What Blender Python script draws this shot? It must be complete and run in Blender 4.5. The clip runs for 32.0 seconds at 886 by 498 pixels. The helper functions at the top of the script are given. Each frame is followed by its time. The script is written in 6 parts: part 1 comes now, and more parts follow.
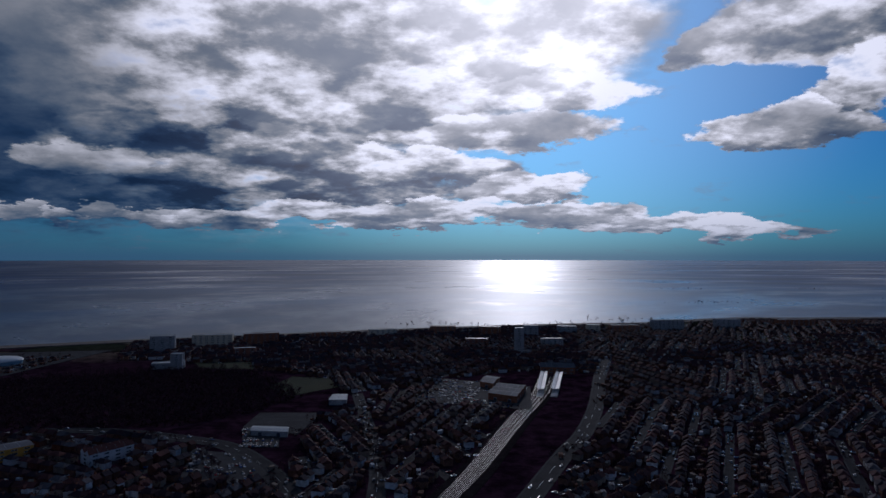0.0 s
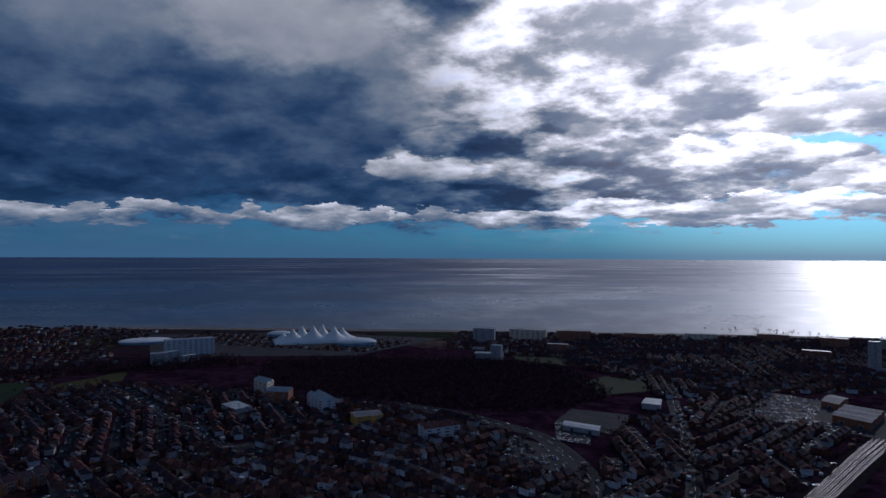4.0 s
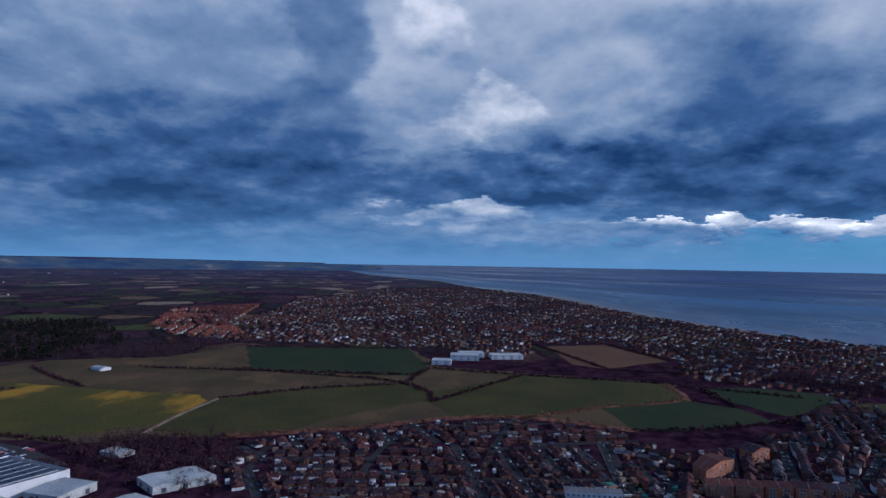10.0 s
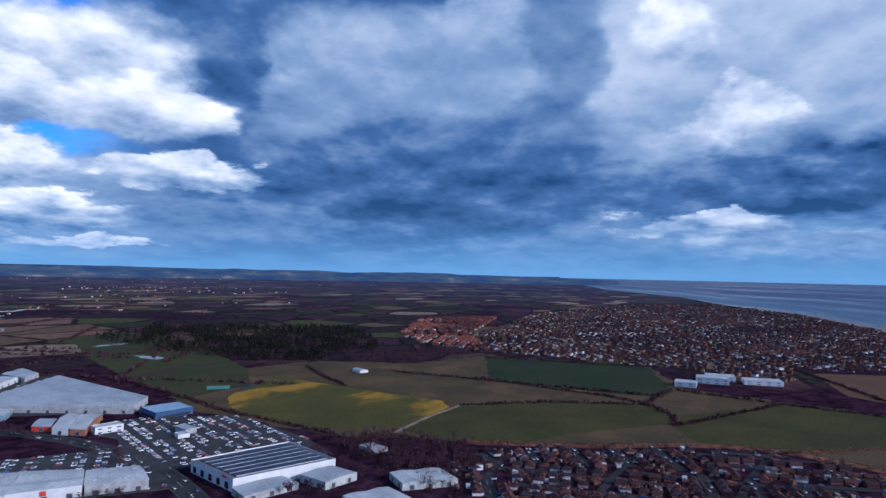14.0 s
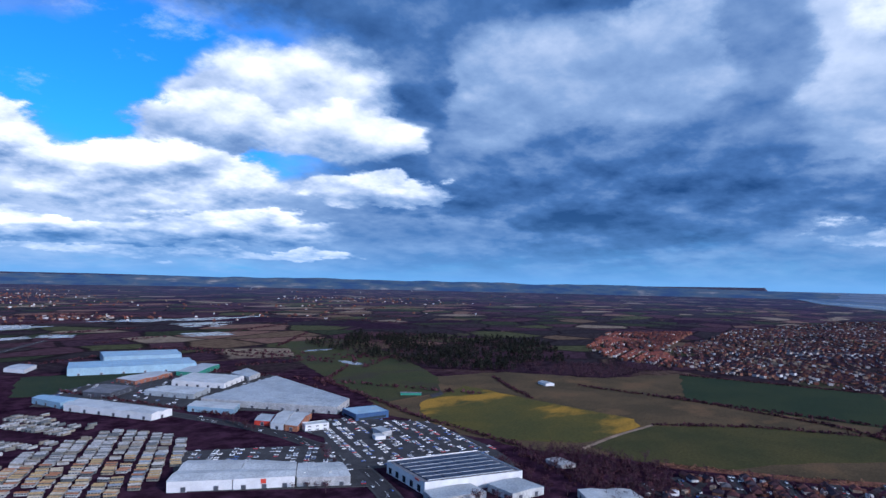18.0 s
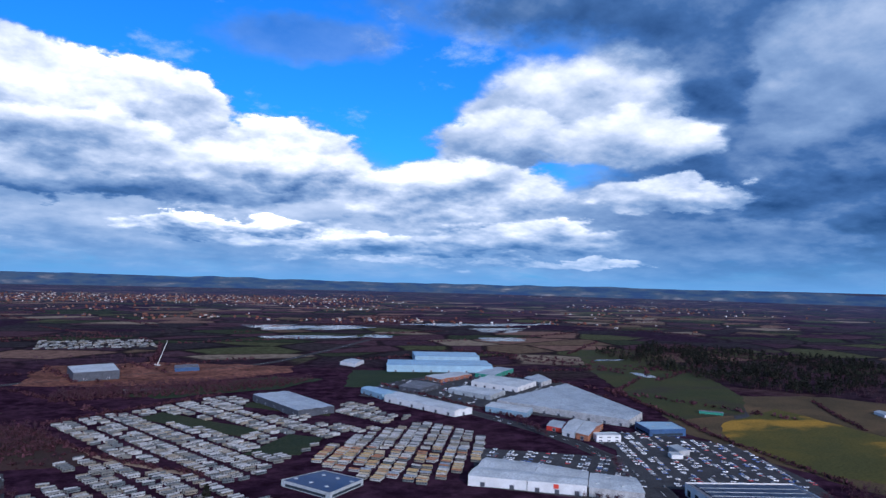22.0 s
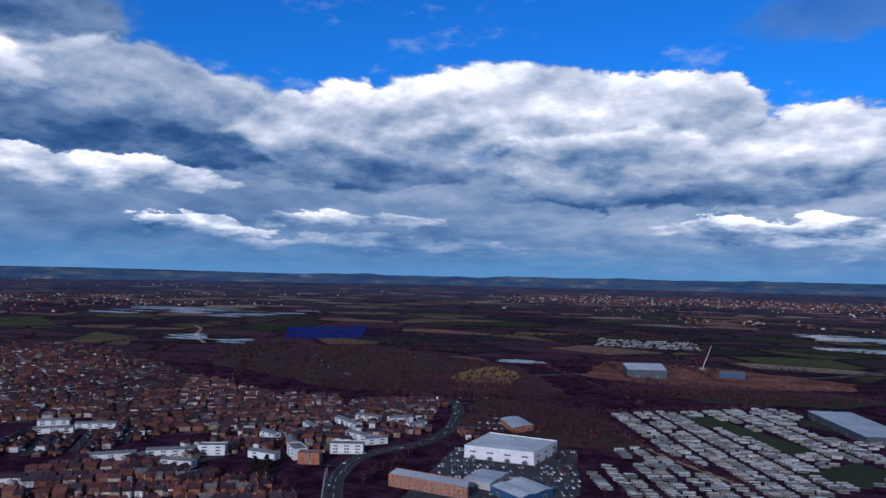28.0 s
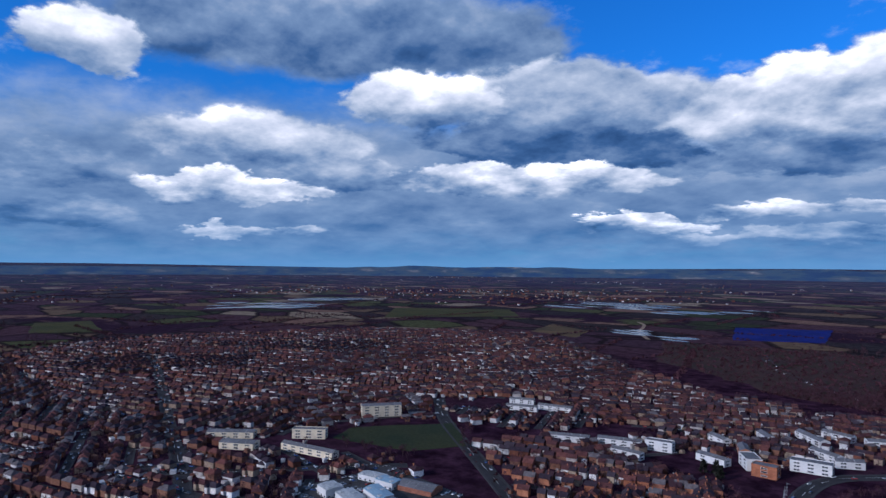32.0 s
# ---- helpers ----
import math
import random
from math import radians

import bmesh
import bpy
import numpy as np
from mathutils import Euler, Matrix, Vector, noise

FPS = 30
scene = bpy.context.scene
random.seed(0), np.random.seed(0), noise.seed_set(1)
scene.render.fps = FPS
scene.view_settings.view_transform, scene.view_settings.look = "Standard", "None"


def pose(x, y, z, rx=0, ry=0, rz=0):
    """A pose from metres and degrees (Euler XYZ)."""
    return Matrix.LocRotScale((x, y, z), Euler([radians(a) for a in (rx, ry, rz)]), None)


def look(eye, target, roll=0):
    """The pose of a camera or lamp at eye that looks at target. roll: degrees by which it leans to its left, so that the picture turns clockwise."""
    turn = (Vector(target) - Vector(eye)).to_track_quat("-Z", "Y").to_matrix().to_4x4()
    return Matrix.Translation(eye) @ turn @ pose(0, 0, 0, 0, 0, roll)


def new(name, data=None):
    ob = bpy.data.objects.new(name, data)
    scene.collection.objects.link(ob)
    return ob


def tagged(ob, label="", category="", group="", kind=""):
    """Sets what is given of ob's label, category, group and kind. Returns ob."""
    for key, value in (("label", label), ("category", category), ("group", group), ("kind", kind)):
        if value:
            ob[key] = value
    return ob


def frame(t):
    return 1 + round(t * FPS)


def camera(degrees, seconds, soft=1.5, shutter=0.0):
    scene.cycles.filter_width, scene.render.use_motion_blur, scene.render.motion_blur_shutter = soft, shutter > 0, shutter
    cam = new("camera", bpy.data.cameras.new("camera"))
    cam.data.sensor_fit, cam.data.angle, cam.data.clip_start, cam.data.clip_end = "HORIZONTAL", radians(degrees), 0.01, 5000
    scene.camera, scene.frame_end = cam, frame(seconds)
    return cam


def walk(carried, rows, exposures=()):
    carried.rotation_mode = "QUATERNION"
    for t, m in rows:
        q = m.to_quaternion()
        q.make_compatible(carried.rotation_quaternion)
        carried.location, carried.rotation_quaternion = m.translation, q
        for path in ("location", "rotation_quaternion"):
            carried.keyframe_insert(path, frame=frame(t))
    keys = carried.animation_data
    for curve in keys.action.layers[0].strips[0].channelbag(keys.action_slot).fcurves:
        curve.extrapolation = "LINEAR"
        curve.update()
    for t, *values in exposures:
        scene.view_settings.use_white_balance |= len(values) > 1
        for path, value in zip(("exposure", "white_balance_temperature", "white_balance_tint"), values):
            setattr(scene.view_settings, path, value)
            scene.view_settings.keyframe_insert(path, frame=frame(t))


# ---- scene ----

# ---- camera: hovers 160 m over the town and turns to the left ----
EYE = 162.0
cam = camera(68.36, 32.0)
TURN = [  # seconds, yaw, pitch, roll
    (0, 0.00, 0.63, -0.02),
    (0.5, 3.44, 0.59, -0.12),
    (1, 6.83, 0.55, -0.16),
    (1.5, 10.12, 0.53, -0.10),
    (2, 13.34, 0.51, -0.14),
    (2.5, 16.57, 0.48, -0.16),
    (4.5, 30.62, 0.50, -0.29),
    (5, 34.57, 0.52, -0.32),
    (5.5, 38.57, 0.55, -0.34),
    (6, 43.03, 0.59, -0.34),
    (6.5, 47.84, 0.63, -0.40),
    (7, 52.84, 0.69, -0.41),
    (7.5, 60.97, 0.78, -0.50),
    (8, 67.10, 0.83, -0.62),
    (8.5, 73.32, 0.89, -0.72),
    (9, 79.53, 0.95, -0.82),
    (9.5, 85.15, 1.03, -0.90),
    (10, 90.15, 1.12, -0.94),
    (10.5, 94.32, 1.20, -1.04),
    (11, 98.42, 1.29, -1.06),
    (11.5, 101.29, 1.39, -1.04),
    (12, 103.05, 1.53, -1.07),
    (12.5, 104.87, 1.65, -1.10),
    (13, 106.70, 1.78, -1.12),
    (13.5, 108.60, 1.88, -1.13),
    (14, 110.59, 1.99, -1.16),
    (14.5, 112.53, 2.10, -1.20),
    (16.5, 120.28, 2.48, -1.18),
    (17, 122.35, 2.58, -1.18),
    (17.5, 124.54, 2.66, -1.21),
    (18, 126.71, 2.71, -1.23),
    (18.5, 129.12, 2.75, -1.24),
    (19, 131.91, 2.78, -1.28),
    (19.5, 135.15, 2.81, -1.33),
    (20, 138.46, 2.83, -1.34),
    (20.5, 141.75, 2.84, -1.33),
    (21, 145.02, 2.87, -1.40),
    (21.5, 148.33, 2.87, -1.48),
    (22, 151.65, 2.88, -1.51),
    (22.5, 154.90, 2.86, -1.53),
    (23, 157.76, 2.85, -1.46),
    (23.5, 160.68, 2.83, -1.45),
    (24, 164.31, 2.80, -1.46),
    (24.5, 168.15, 2.75, -1.49),
    (26.5, 183.02, 2.54, -1.40),
    (27, 187.49, 2.43, -1.33),
    (27.5, 192.06, 2.31, -1.27),
    (28, 196.68, 2.20, -1.21),
    (28.5, 201.28, 2.08, -1.18),
    (29, 205.86, 1.96, -1.09),
    (29.5, 210.40, 1.84, -1.03),
    (30, 214.96, 1.73, -0.87),
    (30.5, 219.56, 1.60, -0.74),
    (31, 223.98, 1.53, -0.66),
    (31.5, 228.83, 1.47, -0.59),
    (32, 234.01, 1.42, -0.48),
]
EXPOSE = [(t, e, 5620, 22) for t, e in ((0, -1.8), (2.5, -1.6), (5, -1.05), (6, -0.95), (8, -0.35), (9, -0.1), (11, 0.12), (13, 0.42), (15, 0.6), (18, 0.7), (23, 0.45), (27, 0.06), (28, 0.02), (30, 0.12), (32, 0.18))]
walk(cam, [(t, pose(0, 0, EYE, 90 + p, r, y)) for t, y, p, r in TURN], EXPOSE)

# ---- sky and sun ----
SUN_AZ, SUN_EL = -6.5, 23.0        # degrees, counter-clockwise from +y, and up
sun_way = Vector((-math.sin(radians(SUN_AZ)) * math.cos(radians(SUN_EL)), math.cos(radians(SUN_AZ)) * math.cos(radians(SUN_EL)), math.sin(radians(SUN_EL))))
sun = new("sun", bpy.data.lights.new("sun", "SUN"))
sun.data.energy, sun.data.angle, sun.data.color = 2.0, radians(0.6), (1.0, 0.95, 0.86)
sun.matrix_world = look(sun_way * 1000, (0, 0, 0))


class Graph:
    """Short hand for a node tree."""

    def __init__(self, tree):
        self.t = tree
        tree.nodes.clear()

    def put(self, kind, **values):
        n = self.t.nodes.new(kind)
        for k, v in values.items():
            self.feed(n.inputs[k.replace("_", " ")], v)
        return n

    def feed(self, socket, v):
        if isinstance(v, bpy.types.NodeSocket):
            self.t.links.new(v, socket)
        else:
            socket.default_value = v

    def math(self, op, *args, clamp=False):
        n = self.t.nodes.new("ShaderNodeMath")
        n.operation, n.use_clamp = op, clamp
        for i, a in enumerate(args):
            self.feed(n.inputs[i], a)
        return n.outputs[0]

    def vec(self, op, *args):
        n = self.t.nodes.new("ShaderNodeVectorMath")
        n.operation = op
        for i, a in enumerate(args):
            self.feed(n.inputs[i], a)
        return n.outputs["Value"] if op in ("DOT_PRODUCT", "LENGTH") else n.outputs["Vector"]

    def xyz(self, x, y, z):
        n = self.t.nodes.new("ShaderNodeCombineXYZ")
        for i, a in enumerate((x, y, z)):
            self.feed(n.inputs[i], a)
        return n.outputs[0]

    def noise(self, vector, scale, detail=4.0, rough=0.5, color=False):
        n = self.put("ShaderNodeTexNoise", Vector=vector, Scale=scale, Detail=detail, Roughness=rough)
        return n.outputs["Color" if color else "Fac"]

    def step(self, v, lo, hi, a=0.0, b=1.0):
        n = self.t.nodes.new("ShaderNodeMapRange")
        n.interpolation_type = "SMOOTHSTEP"
        for i, s in enumerate((v, lo, hi, a, b)):
            self.feed(n.inputs[i], s)
        return n.outputs[0]

    def mix(self, f, a, b, how="MIX"):
        n = self.t.nodes.new("ShaderNodeMix")
        n.data_type, n.blend_type = "RGBA", how
        self.feed(n.inputs[0], f), self.feed(n.inputs[6], a), self.feed(n.inputs[7], b)
        return n.outputs[2]

    def ramp(self, v, *stops):
        n = self.t.nodes.new("ShaderNodeValToRGB")
        e = n.color_ramp.elements
        while len(e) < len(stops):
            e.new(0.5)
        for el, (p, c) in zip(e, stops):
            el.position, el.color = p, (*c, 1)
        self.feed(n.inputs[0], v)
        return n.outputs[0]


world = bpy.data.worlds.new("sky")
scene.world = world
world.use_nodes = True
world.cycles.sampling_method, world.cycles.sample_map_resolution = "MANUAL", 512
W = Graph(world.node_tree)
way = W.put("ShaderNodeTexCoord").outputs["Generated"]
sep = W.put("ShaderNodeSeparateXYZ", Vector=way)
wx, wy, wz = sep.outputs
up = W.math("MAXIMUM", wz, 0.0)
MID = radians(117)                 # the bearing from which the cloud map is counted
ahead = W.math("ADD", W.math("MULTIPLY", wx, -math.sin(MID)), W.math("MULTIPLY", wy, math.cos(MID)))
aside = W.math("ADD", W.math("MULTIPLY", wx, -math.cos(MID)), W.math("MULTIPLY", wy, -math.sin(MID)))
bearing = W.math("MULTIPLY", W.math("ARCTAN2", aside, ahead), 180 / math.pi)
height = W.math("MULTIPLY", W.math("ARCSINE", wz), 180 / math.pi)


def cloud_space(lift):
    """Heaped cloud seen from the side: finer and flatter towards the horizon."""
    z = W.math("ADD", up, lift)
    k = W.math("POWER", W.math("ADD", z, 0.14), -0.62)
    return W.xyz(W.math("MULTIPLY", wx, k), W.math("MULTIPLY", wy, k), W.math("MULTIPLY", W.math("MULTIPLY", z, k), 1.5))


def billows(space, scale, detail):
    """Rounded lumps on lumps, about -0.5 to 0.5."""
    bent = W.vec("ADD", space, W.vec("MULTIPLY", W.vec("SUBTRACT", W.noise(space, scale, 3, 0.5, True), (0.5, 0.5, 0.5)), (0.14, 0.14, 0.14)))
    n = W.t.nodes.new("ShaderNodeTexVoronoi")
    n.feature, n.normalize = "SMOOTH_F1", True
    for k, x in (("Vector", bent), ("Scale", scale), ("Detail", detail), ("Roughness", 0.5), ("Lacunarity", 2.2), ("Smoothness", 0.35)):
        W.feed(n.inputs[k], x)
    return W.math("MULTIPLY_ADD", n.outputs["Distance"], -1.6, W.math("MULTIPLY_ADD", W.noise(space, scale * 0.6, 7, 0.55), 1.3, 0.0))


deck, deck_up = cloud_space(0.0), cloud_space(0.030)
lump = billows(deck, 6.0, 4.0)
fray = W.noise(deck, 14.0, 7, 0.6)
puff = W.math("SUBTRACT", W.noise(deck, 5.2, 6, 0.56), W.noise(deck_up, 5.2, 6, 0.56))
relief = W.math("MULTIPLY_ADD", W.math("SUBTRACT", lump, billows(deck_up, 6.0, 4.0)), 0.16, W.math("MULTIPLY", puff, 1.5))
lump = W.math("MULTIPLY_ADD", W.math("SUBTRACT", fray, 0.5), 0.45, lump)
wob = W.vec("SUBTRACT", W.noise(deck, 4.0, 6, 0.62, True), (0.5, 0.5, 0.5))
chart = W.vec("ADD", W.xyz(bearing, height, 0.0), W.vec("MULTIPLY", wob, (9.0, 4.0, 0.0)))
level = W.math("MULTIPLY_ADD", lump, 1.6, W.put("ShaderNodeSeparateXYZ", Vector=chart).outputs[1])
CLOUDS = []


def cloud(*form):
    """A cloud in front of those before it: bearing, height, half its size, light on top and under it, softness."""
    CLOUDS.append(form)


def cloud_group():
    """One cloud laid over those behind it: its cover, its tone and how crisp its folds are."""
    tree = bpy.data.node_groups.new("cloud", "ShaderNodeTree")
    C = Graph(tree)
    for name in ("Chart", "Scale", "Shift", "Flat"):
        tree.interface.new_socket(name, in_out="INPUT", socket_type="NodeSocketVector")
    for name in ("Lump", "Level", "Cover", "Tone", "Crisp", "Swell", "Out", "In", "Slope", "Bias", "Fold", "Full"):
        tree.interface.new_socket(name, in_out="INPUT", socket_type="NodeSocketFloat")
    for name in ("Cover", "Tone", "Crisp"):
        tree.interface.new_socket(name, in_out="OUTPUT", socket_type="NodeSocketFloat")
    q = C.put("NodeGroupInput").outputs
    d = C.vec("MULTIPLY_ADD", q["Chart"], q["Scale"], q["Shift"])
    d = C.vec("MAXIMUM", d, C.vec("MULTIPLY", d, q["Flat"]))
    r = C.math("MULTIPLY_ADD", q["Lump"], q["Swell"], C.vec("DOT_PRODUCT", d, d))
    a = C.step(r, q["Out"], q["In"])
    lit = C.math("MULTIPLY_ADD", q["Level"], q["Slope"], q["Bias"])
    o = C.put("NodeGroupOutput")
    for name, goal, part_ in (("Tone", lit, a), ("Crisp", q["Fold"], a), ("Cover", 1.0, C.math("MULTIPLY", a, q["Full"]))):
        C.feed(o.inputs[name], C.math("MULTIPLY_ADD", part_, C.math("SUBTRACT", goal, q[name]), q[name]))
    return tree


CLOUD_TREE = cloud_group()

# overcast sheets
cloud(-161.5, 5.9, 47.5, 6.0, 0.61, 0.41, 0.8)
cloud(-109.8, 6.5, 36.0, 6.7, 0.56, 0.37, 0.8)
cloud(157.0, 4.2, 27.0, 4.3, 0.70, 0.50, 0.8)
cloud(135.6, 4.1, 9.4, 3.8, 0.59, 0.40, 0.8)
cloud(22.8, 14.5, 22.1, 11.0, 0.59, 0.37, 0.8)
cloud(57.0, 14.2, 42.8, 11.3, 0.47, 0.36, 0.9)
cloud(96.3, 13.5, 36.1, 14.3, 0.50, 0.36, 0.9)
cloud(124.6, 14.4, 14.9, 14.8, 0.36, 0.26, 0.9)
cloud(116.6, 14.5, 18.0, 13.5, 0.38, 0.26, 0.8)
cloud(128.2, 23.2, 24.7, 3.4, 0.22, 0.19, 0.7)
cloud(74.0, 16.9, 26.0, 8.1, 0.74, 0.61, 0.9)
# bearing of the sun
cloud(4.7, 16.1, 16.5, 6.7, 1.19, 0.76, 0.6)
cloud(-5.8, 18.8, 12.4, 5.4, 1.44, 1.26, 0.5)
cloud(30.0, 16.5, 8.2, 6.0, 0.55, 0.46, 0.7)
cloud(28.8, 5.8, 12.4, 3.0, 0.50, 0.33, 0.5)
cloud(11.0, 6.0, 12.4, 1.9, 0.59, 0.38, 0.5)
cloud(29.6, 7.7, 5.2, 1.5, 0.99, 0.55, 0.3)
cloud(12.0, 12.2, 6.5, 1.8, 1.19, 0.89, 0.4)
cloud(8.6, 8.2, 5.0, 1.3, 1.26, 0.61, 0.2)
cloud(0.7, 7.6, 6.5, 1.4, 1.32, 0.61, 0.2)
cloud(-7.2, 5.8, 5.5, 1.5, 1.38, 0.56, 0.15)
cloud(-5.3, 10.5, 8.6, 1.6, 1.44, 0.92, 0.2)
cloud(-11.1, 13.7, 7.1, 2.0, 1.51, 1.11, 0.2)
cloud(32.1, 3.0, 4.2, 0.7, 1.11, 0.50, 0.2)
cloud(18.4, 3.2, 4.1, 0.9, 1.19, 0.56, 0.2)
cloud(11.9, 3.6, 5.2, 1.1, 1.26, 0.59, 0.2)
cloud(5.2, 2.9, 4.5, 0.8, 1.19, 0.61, 0.2)
cloud(-0.3, 3.7, 6.5, 1.2, 1.32, 0.61, 0.2)
cloud(-11.1, 3.3, 6.2, 1.3, 1.38, 0.67, 0.2)
cloud(-18.5, 2.6, 5.9, 1.0, 1.38, 0.73, 0.2)
cloud(-25.3, 2.1, 4.4, 0.8, 1.32, 0.73, 0.2)
cloud(-30.1, 16.9, 8.8, 3.5, 1.34, 0.55, 0.15)
cloud(-23.7, 16.4, 4.2, 2.1, 1.38, 0.73, 0.15)
cloud(-32.9, 12.5, 3.2, 3.0, 1.38, 0.52, 0.12)
cloud(-27.7, 10.0, 5.6, 1.7, 1.38, 0.57, 0.12)
# over the sea
cloud(71.9, 14.0, 13.1, 6.4, 0.29, 0.26, 0.8)
cloud(60.6, 8.0, 25.2, 4.0, 0.17, 0.10, 0.5)
cloud(44.3, 11.4, 14.0, 5.2, 0.36, 0.26, 0.6)
cloud(37.9, 18.8, 11.0, 3.0, 1.0, 0.86, 0.8)
cloud(25.5, 14.6, 8.6, 4.5, 0.78, 0.66, 0.7)
cloud(16.5, 17.1, 11.2, 4.4, 1.16, 1.00, 0.6)
cloud(28.7, 7.4, 4.3, 1.6, 1.07, 0.49, 0.2)
cloud(26.4, 9.7, 5.0, 1.4, 0.70, 0.34, 0.4)
cloud(14.2, 8.9, 4.9, 2.1, 1.05, 0.49, 0.3)
cloud(32.5, 5.0, 13.0, 1.1, 0.27, 0.17, 0.4)
cloud(25.5, 5.0, 5.4, 1.2, 0.27, 0.19, 0.4)
for k in range(26):                # a row of small bright heaps low over the sea
    cloud(10 + k * 2.55, 3.1 + 0.35 * math.sin(k * 2.1), 1.9 + 0.5 * math.sin(k * 1.3), 0.75 + 0.25 * math.sin(k * 2.9), 1.0 - 0.012 * k, 0.46 - 0.006 * k, 0.15)
# over the long beach
cloud(81.5, 16.2, 11.2, 5.5, 0.65, 0.56, 0.8)
cloud(91.4, 19.6, 2.9, 3.8, 0.80, 0.67, 0.4)
cloud(86.3, 12.7, 3.8, 2.5, 0.77, 0.62, 0.4)
cloud(77.9, 7.1, 10.1, 2.6, 0.16, 0.11, 0.4)
cloud(90.6, 7.5, 7.6, 2.1, 0.25, 0.20, 0.6)
cloud(101.3, 16.9, 4.0, 8.6, 0.36, 0.32, 0.8)
cloud(116.2, 16.5, 11.0, 5.0, 0.55, 0.48, 0.8)
cloud(121.4, 16.1, 3.8, 1.8, 0.56, 0.47, 0.6)
cloud(106.8, 20.0, 3.0, 5.4, 0.53, 0.47, 0.6)
cloud(130.0, 16.9, 3.8, 6.0, 0.26, 0.2, 0.6)
cloud(115.0, 7.0, 16.5, 4.2, 0.22, 0.16, 0.6)
cloud(89.2, 3.9, 6.3, 1.3, 0.64, 0.42, 0.35)
cloud(79.4, 2.6, 9.4, 1.0, 0.50, 0.40, 0.6)
cloud(138.0, 14.4, 5.6, 5.2, 0.55, 0.36, 0.4)
# over the flood plain
cloud(116.6, 15.8, 5.9, 3.6, 0.60, 0.48, 0.8)
cloud(109.2, 17.2, 5.6, 4.0, 0.54, 0.46, 0.8)
cloud(112.4, 8.5, 12.8, 4.5, 0.25, 0.17, 0.6)
cloud(141.5, 14.3, 7.5, 4.7, 0.82, 0.52, 0.42)
cloud(135.9, 11.7, 6.0, 2.6, 0.78, 0.5, 0.45)
cloud(166.5, 8.9, 7.6, 4.2, 0.9, 0.52, 0.12)
cloud(171.3, 8.0, 6.8, 4.4, 0.80, 0.48, 0.2)
cloud(150.6, 7.1, 9.0, 4.2, 0.9, 0.45, 0.15)
cloud(145.9, 12.0, 5.5, 2.1, 0.76, 0.5, 0.45)
cloud(132.4, 7.1, 6.0, 1.4, 0.72, 0.36, 0.4)
cloud(168.2, 3.9, 9.6, 0.9, 0.79, 0.48, 0.25)
cloud(157.0, 2.9, 12.4, 1.0, 0.76, 0.41, 0.25)
cloud(144.7, 3.7, 8.5, 1.4, 0.71, 0.38, 0.3)
cloud(149.5, 1.8, 13.3, 0.5, 0.66, 0.50, 0.4)
cloud(127.9, 3.6, 7.1, 1.6, 0.38, 0.35, 0.8)
cloud(164.2, 20.1, 7.2, 1.6, 0.35, 0.35, 0.9, 0.5)
# over the downs
cloud(-130.5, 18.0, 6.4, 2.8, 0.45, 0.31, 0.45)
cloud(-134.8, 13.9, 9.6, 3.4, 0.86, 0.51, 0.3)
cloud(-141.4, 12.6, 8.5, 3.6, 0.84, 0.49, 0.3)
cloud(-138.2, 9.5, 8.4, 1.9, 0.35, 0.25, 0.4)
cloud(-131.5, 11.1, 4.5, 1.4, 0.41, 0.33, 0.5)
cloud(-153.9, 12.0, 8.0, 3.6, 0.96, 0.51, 0.12)
cloud(-168.8, 13.6, 11.0, 4.0, 0.98, 0.59, 0.12)
cloud(177.9, 13.4, 7.7, 3.5, 0.98, 0.67, 0.12)
cloud(174.4, 14.5, 3.2, 2.0, 1.01, 0.82, 0.15)
cloud(-176.2, 9.7, 9.5, 2.6, 0.90, 0.45, 0.3)
cloud(166.3, 10.0, 4.6, 3.1, 0.98, 0.47, 0.12)
cloud(-156.5, 8.7, 9.5, 1.2, 0.43, 0.31, 0.5)
cloud(-179.0, 6.8, 11.7, 1.0, 0.47, 0.31, 0.5)
cloud(-135.1, 7.0, 8.6, 1.4, 0.88, 0.41, 0.2)
cloud(-142.8, 3.4, 4.9, 0.9, 0.88, 0.39, 0.2)
cloud(-155.1, 4.4, 7.0, 0.8, 0.72, 0.37, 0.3)
cloud(173.1, 4.1, 4.4, 0.8, 0.90, 0.45, 0.2)
cloud(166.4, 4.0, 4.5, 0.7, 0.86, 0.41, 0.2)
cloud(-159.1, 2.4, 11.0, 0.6, 0.57, 0.43, 0.4)
# inland
cloud(-114.8, 19.0, 18.5, 4.8, 0.52, 0.30, 0.42)
cloud(-127.6, 19.2, 7.5, 3.6, 0.42, 0.26, 0.45)
cloud(-96.9, 16.3, 4.9, 2.4, 0.86, 0.56, 0.25)
cloud(-137.0, 13.1, 9.0, 3.4, 0.69, 0.42, 0.3)
cloud(-124.2, 13.6, 6.2, 2.5, 0.96, 0.62, 0.2)
cloud(-131.7, 10.7, 7.1, 1.6, 0.39, 0.23, 0.4)
cloud(-140.3, 9.6, 6.6, 1.7, 0.29, 0.18, 0.4)
cloud(-109.7, 10.0, 8.1, 2.6, 0.82, 0.49, 0.3)
cloud(-107.5, 6.1, 6.8, 1.3, 0.93, 0.46, 0.2)
cloud(-95.2, 7.6, 5.6, 1.7, 0.55, 0.37, 0.5)
cloud(-117.8, 7.6, 5.0, 1.3, 0.53, 0.37, 0.4)
cloud(-131.7, 7.1, 9.0, 1.4, 0.86, 0.37, 0.2)
